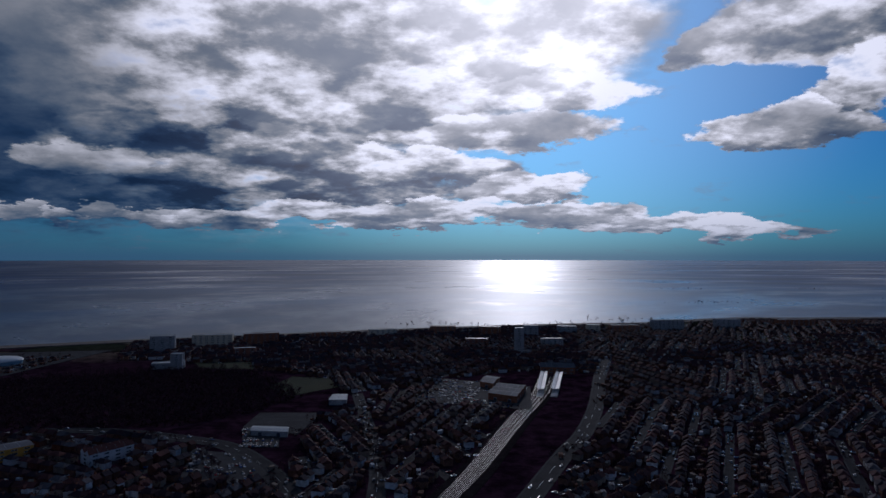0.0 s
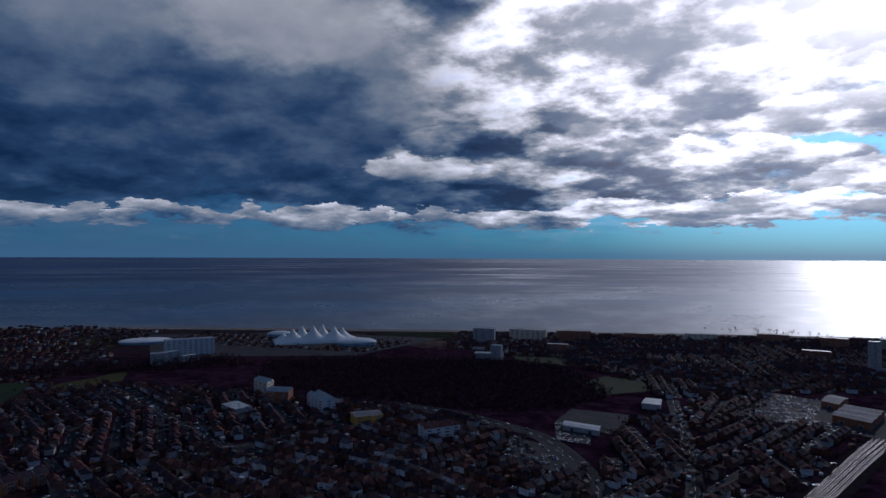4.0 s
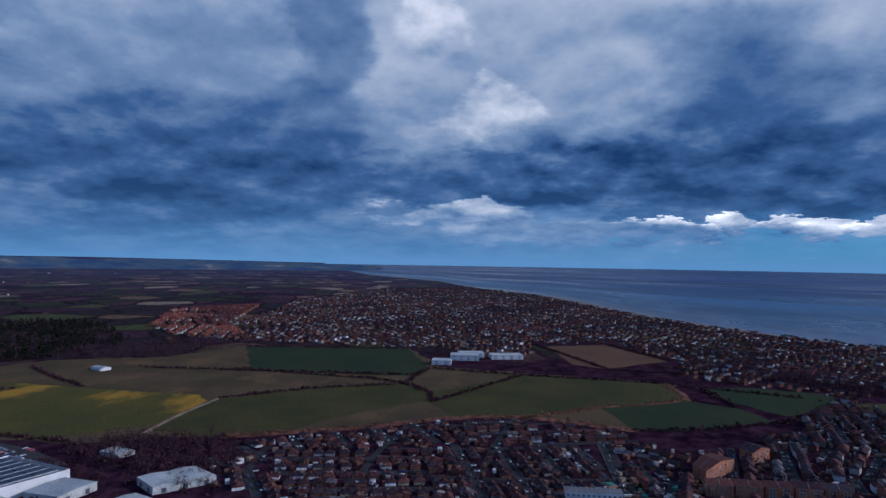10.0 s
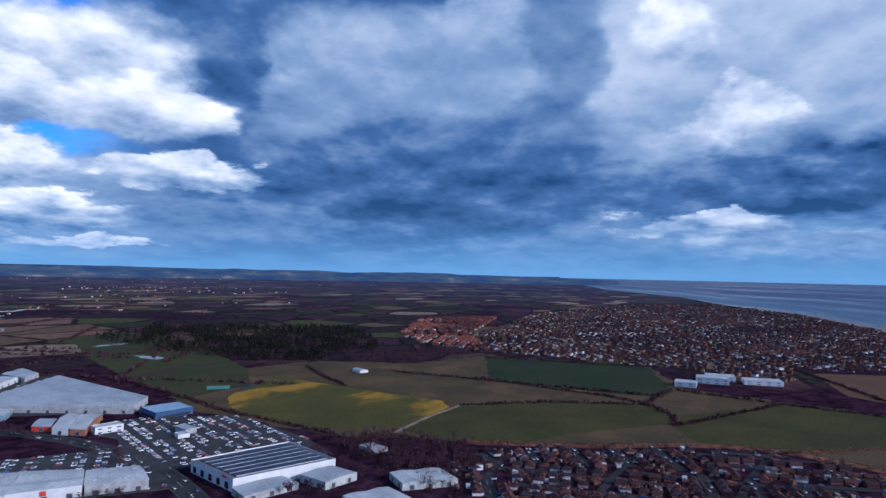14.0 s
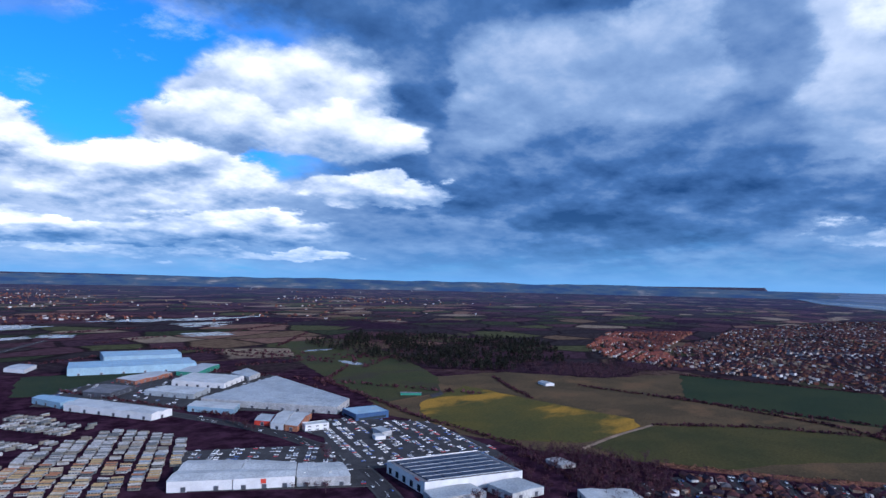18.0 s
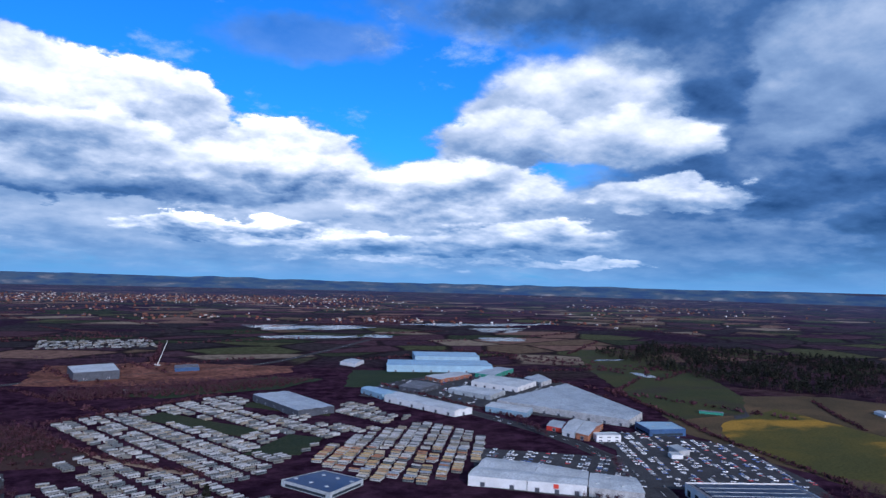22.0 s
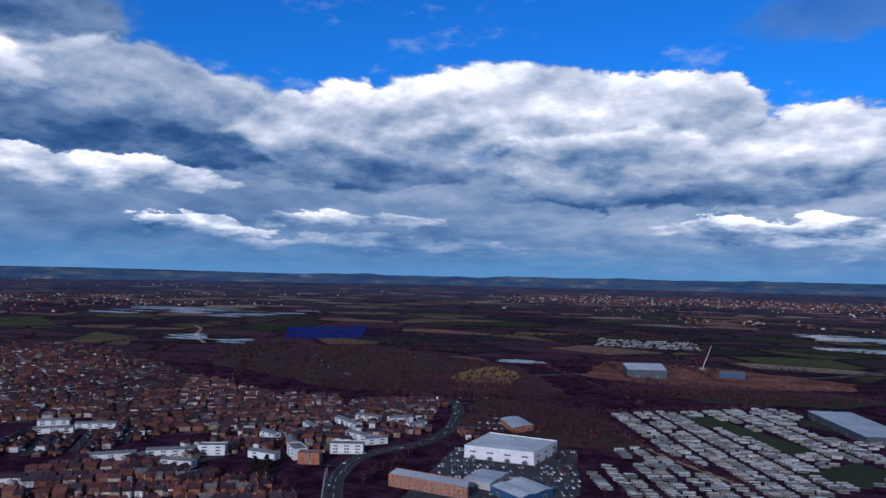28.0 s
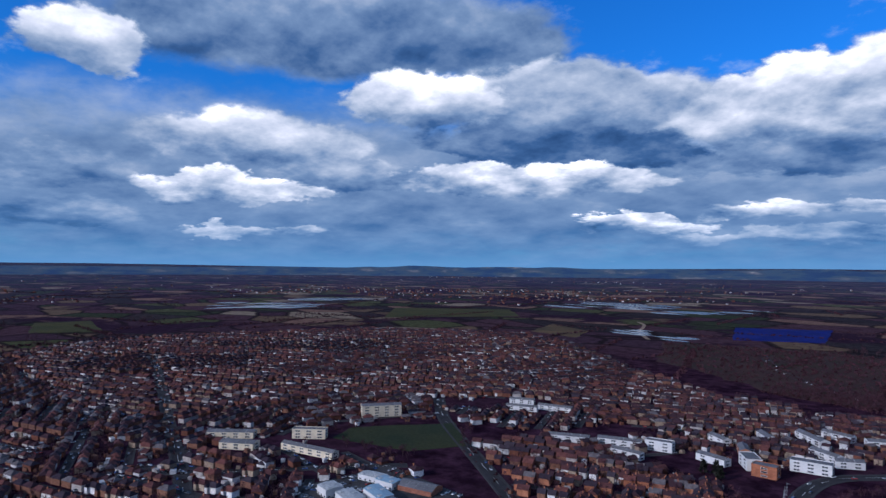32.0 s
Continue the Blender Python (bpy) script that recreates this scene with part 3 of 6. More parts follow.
class Bag:
    """Collects pieces for one mesh."""

    def __init__(self):
        self.v, self.f, self.s = [], [], []

    def add(self, verts, faces, slot=0, at=(0, 0, 0), turn=0.0, size=1.0):
        n, c, s = len(self.v), math.cos(turn), math.sin(turn)
        ax, ay, az = at
        self.v += [(ax + size * (c * x - s * y), ay + size * (s * x + c * y), az + size * z) for x, y, z in verts]
        self.f += [tuple(i + n for i in q) for q in faces]
        self.s += [slot] * len(faces)
        return self

    def box(self, x0, y0, z0, x1, y1, z1, slot=0, taper=0.0):
        t = taper
        v = [(x0, y0, z0), (x1, y0, z0), (x1, y1, z0), (x0, y1, z0), (x0 + t, y0 + t, z1), (x1 - t, y0 + t, z1), (x1 - t, y1 - t, z1), (x0 + t, y1 - t, z1)]
        return self.add(v, BOX, slot)

    def mesh(self, name, *mats):
        return mesh_of(name, self.v, self.f, mats, self.s)


BOX = [(3, 2, 1, 0), (4, 5, 6, 7), (0, 1, 5, 4), (1, 2, 6, 5), (2, 3, 7, 6), (3, 0, 4, 7)]


def part(name, me, parent, label="", at=None):
    ob = new(name, me)
    ob.parent = parent
    if at is not None:
        ob.matrix_basis = at
    if label:
        ob["label"] = label
    return ob


def thing(name, x, y, turn, label, category, group="", z=0.0, size=1.0):
    ob = new(name)
    ob.empty_display_size = 0.5
    px, py, pz = lay(x, y, z)
    ob.matrix_basis = Matrix.LocRotScale((px, py, pz), Euler((0, 0, turn)), (size,) * 3)
    return tagged(ob, label, category, group)


def setting(name, me, label="", category="", kind="structure"):
    return tagged(new(name, me), label, category or name.replace("_", " "), "", kind)


REACH = {}


def bounds(line):
    """The box round a line of the plan, kept for the next time."""
    key = id(line)
    if key not in REACH:
        xs, ys = [p[0] for p in line], [p[1] for p in line]
        REACH[key] = (min(xs), max(xs), min(ys), max(ys), line)
    return REACH[key]


def inside(poly, x, y):
    x0, x1, y0, y1, _ = bounds(poly)
    if not (x0 <= x <= x1 and y0 <= y <= y1):
        return False
    hit, j = False, len(poly) - 1
    for i, (xi, yi) in enumerate(poly):
        xj, yj = poly[j]
        if (yi > y) != (yj > y) and x < (xj - xi) * (y - yi) / (yj - yi) + xi:
            hit = not hit
        j = i
    return hit


def away(line, x, y):
    """Distance from a point to a line of the plan."""
    best = 1e9
    x0, x1, y0, y1, _ = bounds(line)
    if not (x0 - 40 < x < x1 + 40 and y0 - 40 < y < y1 + 40):
        return best
    for (ax, ay), (bx, by) in zip(line, line[1:]):
        dx, dy = bx - ax, by - ay
        k = max(0, min(1, ((x - ax) * dx + (y - ay) * dy) / (dx * dx + dy * dy)))
        best = min(best, math.hypot(x - ax - k * dx, y - ay - k * dy))
    return best


def smooth(line, n=6):
    """A soft curve through the points of a line."""
    p = [Vector((*a, 0)) for a in line]
    p = [2 * p[0] - p[1], *p, 2 * p[-1] - p[-2]]
    out = []
    for a, b, c, d in zip(p, p[1:], p[2:], p[3:]):
        for i in range(n):
            t = i / n
            q = 0.5 * (2 * b + (c - a) * t + (2 * a - 5 * b + 4 * c - d) * t * t + (3 * b - a - 3 * c + d) * t ** 3)
            out.append((q.x, q.y))
    return out + [tuple(line[-1])]


def ribbon(bag, line, lo, hi, z0, z1=None, slot=0):
    """A strip along a line, from lo to hi metres to its left; with z1 it has sides."""
    rows = []
    for i, (x, y) in enumerate(line):
        ax, ay = line[max(i - 1, 0)]
        bx, by = line[min(i + 1, len(line) - 1)]
        l = math.hypot(bx - ax, by - ay) or 1
        nx, ny = -(by - ay) / l, (bx - ax) / l
        rows.append(((x + nx * lo, y + ny * lo), (x + nx * hi, y + ny * hi)))
    v, f = [], []
    for a, b in rows:
        if z1 is None:
            v += [lay(*a, z0), lay(*b, z0)]
        else:
            v += [lay(*a, z0), lay(*a, z1), lay(*b, z1), lay(*b, z0)]
    k = 2 if z1 is None else 4
    for i in range(len(rows) - 1):
        o = i * k
        for j in range(k - 1):
            f.append((o + j, o + k + j, o + k + j + 1, o + j + 1))
    bag.add(v, [tuple(reversed(q)) for q in f], slot)


LAID = []


def sheet(name, poly, z, mat, label, ragged=0.0, category="field"):
    """A flat piece of ground, with a skirt, on the land."""
    rnd = random.Random(len(poly) * 7 + int(poly[0][0]))
    LAID.append(name)
    z += 0.012 * len(LAID)
    pts = []
    for (ax, ay), (bx, by) in zip(poly, poly[1:] + poly[:1]):
        n = max(2, int(math.hypot(bx - ax, by - ay) / 18)) if ragged else 1
        for i in range(n):
            t = i / n
            pts.append((ax + (bx - ax) * t + rnd.uniform(-ragged, ragged) * (i > 0), ay + (by - ay) * t + rnd.uniform(-ragged, ragged) * (i > 0)))
    n = len(pts)
    v = [(x, y, z) for x, y in pts] + [(x, y, -0.5) for x, y in pts]
    area = sum(a[0] * b[1] - b[0] * a[1] for a, b in zip(pts, pts[1:] + pts[:1]))
    top = tuple(range(n)) if area > 0 else tuple(reversed(range(n)))
    f = [top] + [(i, n + i, n + (i + 1) % n, (i + 1) % n) for i in range(n)]
    return setting(name, mesh_of(name, v, f, [mat]), label, category)

# ---- plan: coast, land, sea, hills ----
COAST = [(12150, 3240), (3375, 1998), (1174, 1732), (765, 1714), (501, 1590), (293, 1559), (20, 1482), (-176, 1415), (-332, 1353), (-474, 1296), (-586, 1258), (-752, 1184), (-981, 1083),
         (-1233, 961), (-1474, 810), (-1863, 702), (-2169, 633), (-3222, 501), (-4170, 177), (-5422, -45), (-7196, -826), (-9982, -1466), (-25650, -4185)]


def shore(az):
    """How far off the shore lies on a bearing (degrees); None where there is land to the horizon."""
    dx, dy = -math.sin(radians(az)), math.cos(radians(az))
    for (ax, ay), (bx, by) in zip(COAST, COAST[1:]):
        ex, ey = bx - ax, by - ay
        det = dx * -ey + dy * ex
        if abs(det) > 1e-9:
            r = (ax * -ey + ay * ex) / det
            s = (dx * ay - dy * ax) / det
            if r > 0 and 0 <= s <= 1:
                return r
    return None


RINGS = [60, 200, 300] + [300 * (27000 / 300) ** (i / 54) for i in range(1, 74)]
v, f, uvs = [(0, 0, 0)], [], [(0, 0)]
SEG = 240
for d in RINGS:
    for j in range(SEG):
        a = 2 * math.pi * j / SEG
        x, y = -d * math.sin(a), d * math.cos(a)
        coast = shore(math.degrees(a) if a < 2.2 else math.degrees(a) - 360)
        v.append(lay(x, y, -7.0 - 0.03 * max(0.0, d - 12000) if coast and d > coast + 90 else 0.0)), uvs.append((x / 1000, y / 1000))
f += [(0, 1 + (j + 1) % SEG, 1 + j)[::-1] for j in range(SEG)]
for i in range(len(RINGS) - 1):
    o = 1 + i * SEG
    f += [(o + j, o + (j + 1) % SEG, o + SEG + (j + 1) % SEG, o + SEG + j)[::-1] for j in range(SEG)]
setting("ground", mesh_of("ground", v, f, [land_mat], None, uvs), "dark winter countryside with gardens, fields and hedges, blue haze painted far off", "ground")

v, f, uvs, cols = [], [], [], 0
STEPS = 46
for az in [-68 + 0.5 * i for i in range(335)]:
    r = shore(az)
    if r is None or r > 25500:
        break
    for k in range(STEPS + 1):
        d = r * (27000 / r) ** ((k / STEPS) ** 1.3)
        x, y = -d * math.sin(radians(az)), d * math.cos(radians(az))
        v.append(lay(x, y, 0.7)), uvs.append(((d - r) / 1000, az / 10))
    cols += 1
for c in range(cols - 1):
    for k in range(STEPS):
        o = c * (STEPS + 1) + k
        f.append((o, o + 1, o + STEPS + 2, o + STEPS + 1)[::-1])
sea_me = mesh_of("sea", v, f, [sea_mat], None, uvs)
sea_me.polygons.foreach_set("use_smooth", [True] * len(sea_me.polygons))
setting("sea", sea_me, "open rippled sea reaching the horizon under broken cloud", "water")

beach = Bag()
line = smooth(COAST[1:19], 4)
ribbon(beach, line, -6, 12, 0.2, 1.1)
ribbon(beach, line, 10, 38, 0.0, 1.8)
setting("beach", beach.mesh("beach", shingle_mat), "narrow brown shingle beach along the shore", "beach")
groynes = Bag()
rnd = random.Random(5)
for i in range(6):                 # rock islands off the eastern shore
    cx, cy = -1364 - 84 * i, 907 - 46 * i
    for j in range(26):
        x, y, s = cx + rnd.gauss(0, 16), cy + rnd.gauss(0, 5), rnd.uniform(1.2, 2.8)
        groynes.box(x - s, y - s, -0.5, x + s, y + s, rnd.uniform(1.6, 3.6), 0, s * 0.35)
tagged(new("rock_breakwater", groynes.mesh("rock_breakwater", rock_mat)), "low dark rock breakwaters standing in the shallows", "breakwater", "", "stuff")

# hills inland, on the skyline, coloured blue for haze
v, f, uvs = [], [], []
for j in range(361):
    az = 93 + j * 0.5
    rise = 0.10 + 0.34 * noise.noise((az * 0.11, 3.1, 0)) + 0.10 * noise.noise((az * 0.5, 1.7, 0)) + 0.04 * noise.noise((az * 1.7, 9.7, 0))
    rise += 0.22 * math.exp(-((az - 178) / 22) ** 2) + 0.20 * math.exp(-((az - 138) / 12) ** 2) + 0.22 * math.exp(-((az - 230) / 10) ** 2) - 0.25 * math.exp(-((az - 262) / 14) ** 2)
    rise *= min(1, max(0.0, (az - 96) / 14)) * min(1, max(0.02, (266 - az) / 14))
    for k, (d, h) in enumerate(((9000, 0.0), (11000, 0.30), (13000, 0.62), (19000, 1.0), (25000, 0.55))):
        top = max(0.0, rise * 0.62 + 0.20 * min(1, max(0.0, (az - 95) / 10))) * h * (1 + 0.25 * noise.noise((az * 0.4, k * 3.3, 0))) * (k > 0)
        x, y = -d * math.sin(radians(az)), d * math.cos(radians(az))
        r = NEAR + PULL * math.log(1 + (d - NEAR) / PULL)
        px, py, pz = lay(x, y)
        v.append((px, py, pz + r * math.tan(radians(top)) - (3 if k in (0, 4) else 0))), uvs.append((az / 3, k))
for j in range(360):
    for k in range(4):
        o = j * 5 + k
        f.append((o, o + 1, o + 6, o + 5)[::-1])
setting("hills", mesh_of("hills", v, f, [hazy_hill_mat], None, uvs), "low chalk hills along the skyline, tinted blue for haze", "hills")

# ---- plan: fields and open ground ----
FIELDS = []


def field(poly, mat, label, z=0.12, ragged=3.0, name="field"):
    FIELDS.append(poly)
    return sheet(name, poly, z, mat, label, ragged)


field([(-566, -322), (-596, -545), (-684, -640), (-880, -668), (-1010, -610), (-1066, -450), (-1215, -372), (-1222, -60), (-1010, -6), (-960, 130), (-900, 312), (-790, 300), (-650, 196), (-692, 82), (-682, 0), (-612, -150)], rough_mat, "rough grass between the meadows and hedges", 0.04, 6)
field([(-796, -27), (-945, 115), (-894, 300), (-788, 286), (-736, 165), (-682, 81), (-691, 11)], turf_mat, "mown green meadow bordered by a dark hedge")
field([(-1276, 202), (-1316, 323), (-1104, 378), (-1015, 251), (-1053, 209)], plough_mat, "ploughed brown field beside houses")
field([(-744, 178), (-784, 294), (-748, 336), (-684, 348), (-648, 259), (-640, 189)], pitch_mat, "green playing field with faint pitch lines")
field([(-864, 338), (-878, 408), (-836, 502), (-763, 454), (-713, 375), (-780, 343)], pitch_mat, "green playing field behind a hedge")
field([(-784, 477), (-790, 605), (-738, 558), (-730, 481)], turf_mat, "small green field near the hotel")
field([(-961, -446), (-956, -310), (-918, -81), (-853, -108), (-809, -200), (-765, -332), (-810, -446)], rough_mat, "rough brownish pasture")
field([(-614, -277), (-751, -259), (-826, -159), (-864, -45), (-772, -11), (-698, -89), (-614, -151), (-594, -216)], turf_mat, "grazed green meadow")
field([(-1202, -362), (-1212, -65), (-991, -20), (-923, -34), (-945, -277)], pitch_mat, "large flat green sports field")
field([(-682, -540), (-834, -578), (-796, -405), (-772, -286), (-742, -267), (-624, -284), (-580, -354), (-608, -479)], gold_mat, "yellow-green meadow with sunlit golden patches painted in")
field([(-834, -578), (-945, -594), (-1006, -540), (-1053, -446), (-965, -448), (-807, -405)], rough_mat, "dry brown rough grassland")
field([(-634, -574), (-756, -567), (-878, -662), (-1080, -932), (-1222, -1215), (-1080, -1296), (-864, -999), (-756, -810), (-675, -648)], airfield_mat, "old grass airfield")
field([(89, -1102), (61, -1303), (-115, -1316), (-335, -1188), (-305, -1111), (-77, -1034)], clay_mat, "bare orange clay building site", 0.14, 8)
# Patch of sunlight on the heath, painted as golden ground.
field([(242, -890), (281, -1010), (276, -1091), (233, -1150), (181, -1045), (173, -915), (205, -880)], sunlit_marsh_mat, "patch of marsh grass painted gold for sunlight", 0.16, 8)
field([(-14, -634), (54, -810), (202, -864), (189, -702), (148, -634), (68, -634)], heath_mat, "dark brown scrubland", 0.1, 6)
field([(81, -891), (405, -837), (702, -972), (864, -1215), (567, -1364), (202, -1161)], heath_mat, "dark brown heath with bare bushes", 0.08, 8)
field([(556, -278), (580, -310), (537, -408), (464, -364), (479, -313)], lawn_mat, "green school playing field ringed by roads", 0.12, 1.5)
field([(1751, -112), (1736, -259), (2036, -275), (2033, -142)], turf_mat, "green farm field", 0.12)
field([(1731, -1035), (1552, -1435), (1814, -1620), (2097, -1303)], turf_mat, "green field by the flooded meadows", 0.12)
field([(1188, -1134), (1296, -1323), (1107, -1256), (1026, -1120)], rough_mat, "yellowish rough field at the town's edge", 0.12)
field([(803, -1386), (957, -1665), (779, -1820), (656, -1498)], cover_mat, "field under deep blue crop covers", 0.5, 2, "covered_field")
field([(-40, -972), (-270, -1080), (-338, -1026), (-256, -959), (-81, -932)], pitch_mat, "dark green field with puddles", 0.1, 6)
field([(-344, -945), (-418, -1107), (-648, -1026), (-459, -945), (-405, -905)], pitch_mat, "dark green field beside warehouses", 0.1, 3)
field([(-128, 810), (-176, 756), (-216, 810), (-202, 878), (-148, 864)], lawn_mat, "park lawn beside bare trees", 0.12, 3)
field([(-270, 932), (-351, 945), (-378, 992), (-290, 999)], lawn_mat, "park lawn below the hotels", 0.12, 3)


def water(poly, label="shallow flood water lying in streaks on meadows"):
    """Standing water: ragged streaks within a piece of the plan."""
    FIELDS.append(poly)
    rnd = random.Random(int(poly[0][0]))
    x0, x1, y0, y1, _ = bounds(poly)
    small = (x1 - x0) * (y1 - y0) < 20000
    b = Bag()
    for i in range(8 if small else 60):
        cx, cy = rnd.uniform(x0, x1), rnd.uniform(y0, y1)
        if not inside(poly, cx, cy):
            continue
        r = (x1 - x0 + y1 - y0) * (rnd.uniform(.10, .2) if small else rnd.uniform(.03, .10))
        pts = []
        for k in range(18):
            a = k * math.tau / 18
            q = r * rnd.uniform(.6, 1.15)
            pts.append((cx + q * math.cos(a) * (1.0 if abs(cx) < abs(cy) else .4), cy + q * math.sin(a) * (.4 if abs(cx) < abs(cy) else 1.0)))
        b.add([(x, y, .3 + .004 * i) for x, y in pts], [tuple(range(18))])
    setting("flood_water", b.mesh("flood_water", flood_mat), label, "water")


water([(-1018, -2215), (-1485, -2214), (-1678, -2167), (-1350, -2079), (-1174, -2106)])
water([(-1200, -2022), (-1364, -1958), (-1256, -1796), (-1164, -1802)])
water([(-1030, -1647), (-1148, -1620), (-1080, -1526), (-972, -1552)])
water([(-446, -2295), (-810, -2160), (-864, -1998), (-513, -2025)])
water([(-405, -1823), (-756, -1796), (-756, -1714), (-446, -1742)])
water([(1829, -1809), (2009, -2279), (1581, -2461), (1512, -2160)])
water([(1458, -2025), (1292, -2426), (1215, -2403), (1350, -1890)])
water([(2430, -693), (2237, -1046), (2498, -1161), (2768, -864)])
water([(2622, -1598), (3598, -1831), (3125, -1188), (2700, -1282)])
water([(1120, -1372), (1053, -1397), (945, -1296), (1026, -1269)])
water([(878, -1256), (932, -1310), (864, -1364), (810, -1296)])
water([(-864, -837), (-902, -864), (-932, -932), (-878, -905)], "puddles on the old airfield")
water([(-932, -1026), (-972, -999), (-1026, -1080), (-992, -1120)], "puddles on the old airfield")
water([(162, -1188), (256, -1215), (243, -1296), (148, -1256)], "pond in the dark heath")
water([(-27, -992), (-162, -1040), (-159, -1050), (-34, -1006)], "long puddles in a field")

# ---- plan: roads and paths ----
ROADS = []


def road(name, line, wide, label, mat=asphalt_mat, marks=True, z=0.22):
    line = smooth(line)
    ROADS.append((line, wide / 2))
    b = Bag()
    ribbon(b, line, -wide / 2, wide / 2, -0.2, z)
    if marks:
        ribbon(b, line, -wide / 2 - 2, -wide / 2 - 0.05, -0.2, z + 0.12, 1)
        ribbon(b, line, wide / 2 + 0.05, wide / 2 + 2, -0.2, z + 0.12, 1)
        for i in range(0, len(line) - 1, 2):
            ribbon(b, line[i:i + 2], -0.12, 0.12, z + 0.02, None, 2)
    setting(name, b.mesh(name, mat, paving_mat, line_mat), label, "road")


road("road", [(256, 1026), (232, 945), (211, 879), (167, 713), (130, 602), (100, 537), (59, 440), (27, 364)], 13, "wide asphalt road along the railway")
road("road", [(-101, 770), (-80, 667), (-63, 580), (-49, 491), (-45, 439), (-40, 351)], 9, "straight asphalt street")
road("road", [(-392, 605), (-310, 605), (-216, 575), (-176, 551), (-134, 498), (-101, 439), (-68, 364)], 14, "broad curving asphalt road below the woods")
road("road", [(-716, 524), (-628, 490), (-522, 452), (-433, 417), (-351, 385)], 8, "straight residential street")
road("road", [(-400, 148), (-423, 240), (-425, 290), (-420, 352), (-392, 432), (-358, 506), (-310, 602)], 8, "curving residential street")
road("road", [(-594, 146), (-494, 136), (-455, 135), (-392, 143)], 9, "asphalt estate road by the shops")
road("road", [(-290, -216), (-324, -256), (-373, -323), (-412, -390), (-437, -443), (-441, -490), (-446, -541), (-439, -634), (-392, -891)], 15, "wide asphalt road past the retail park")
road("road", [(176, -364), (208, -432), (228, -483), (230, -544), (193, -612), (193, -703), (230, -810), (351, -891), (513, -1026), (648, -1215)], 10, "curving asphalt road out to the heath")
road("road", [(1215, -263), (830, -192), (674, -162), (540, -138), (471, -123), (364, -101)], 9, "long straight residential street")
road("road", [(648, -466), (551, -405), (417, -343), (324, -300)], 10, "asphalt road past the school field")
road("road", [(567, -115), (528, -135), (485, -219), (446, -290)], 7, "residential side street")
road("road", [(364, 1053), (405, 945), (392, 824), (338, 702)], 9, "residential street")
road("road", [(864, 1350), (702, 1026), (513, 675), (338, 446)], 9, "residential street")
road("road", [(-675, -1660), (-405, -1350), (-243, -1215), (81, -1120), (324, -945)], 10, "main road across the flat country")
road("runway", [(-682, -500), (-756, -574), (-829, -645), (-957, -817), (-1080, -1026)], 20, "cracked old asphalt runway", paving_mat, False)
road("dirt_path", [(57, -807), (24, -729), (-16, -649), (-81, -567)], 6, "pale dirt track beside caravans", path_mat, False)
road("dirt_path", [(-601, -274), (-675, -270), (-756, -258)], 5, "dirt farm track", path_mat, False)
road("dirt_path", [(1215, -1593), (1134, -1512), (1026, -1350), (911, -1230)], 9, "pale winding path between ponds", path_mat, False)
road("reed_ditch", [(-594, -202), (-614, -142), (-634, -81), (-675, 0), (-688, 81), (-641, 189)], 14, "ditch edged with dry orange reeds", clay_mat, False, 0.3)
road("reed_ditch", [(-682, 81), (-736, 165), (-788, 289), (-891, 305)], 7, "ditch edged with dry orange reeds", clay_mat, False, 0.3)
for i, (ax, ay, bx, by) in enumerate(((-502, -61, -675, -27), (-486, 27, -702, 81), (-502, -61, -493, 135), (-567, -47, -583, 122), (-459, -135, -567, -151), (-648, -34, -668, 135))):
    road("estate_road", [(ax, ay), ((ax + bx) / 2 + 6, (ay + by) / 2 - 5), (bx, by)], 6, "narrow estate road between bungalows", asphalt_mat, False)

LOTS = []


def lot(poly, label, mat=paving_mat, z=0.2):
    LOTS.append(poly)
    sheet("car_park", poly, z, mat, label, 0, "car park")


lot([(-547, -540), (-594, -459), (-547, -344), (-508, -290), (-486, -338), (-421, -381), (-392, -405), (-466, -493), (-473, -567)], "large busy supermarket car park")
lot([(-277, -452), (-385, -348), (-405, -385), (-452, -466), (-338, -554)], "asphalt yard round the retail sheds")
lot([(-338, -864), (-567, -567), (-702, -864), (-594, -1040), (-405, -945)], "asphalt yards of the industrial estate")
lot([(-170, 554), (-139, 554), (-153, 614), (-188, 614)], "car park full of cars")
lot([(-189, 618), (-132, 594), (-122, 675), (-189, 675)], "bare asphalt yard")
lot([(-162, 533), (-209, 547), (-189, 466), (-142, 466), (-128, 486)], "asphalt yard by the hall")
lot([(68, -452), (162, -446), (162, -594), (54, -628), (40, -500)], "asphalt yard round factory sheds")
lot([(-466, 74), (-432, 74), (-429, 142), (-466, 142)], "parking strip before the shops")
lot([(364, -189), (446, -189), (452, -277), (364, -284)], "asphalt school yard")
lot([(-34, 729), (94, 688), (108, 810), (0, 864)], "asphalt yard beside the station")
lot([(-594, 864), (-864, 702), (-1107, 891), (-864, 1066), (-567, 1120)], "holiday camp grounds", paving_mat)

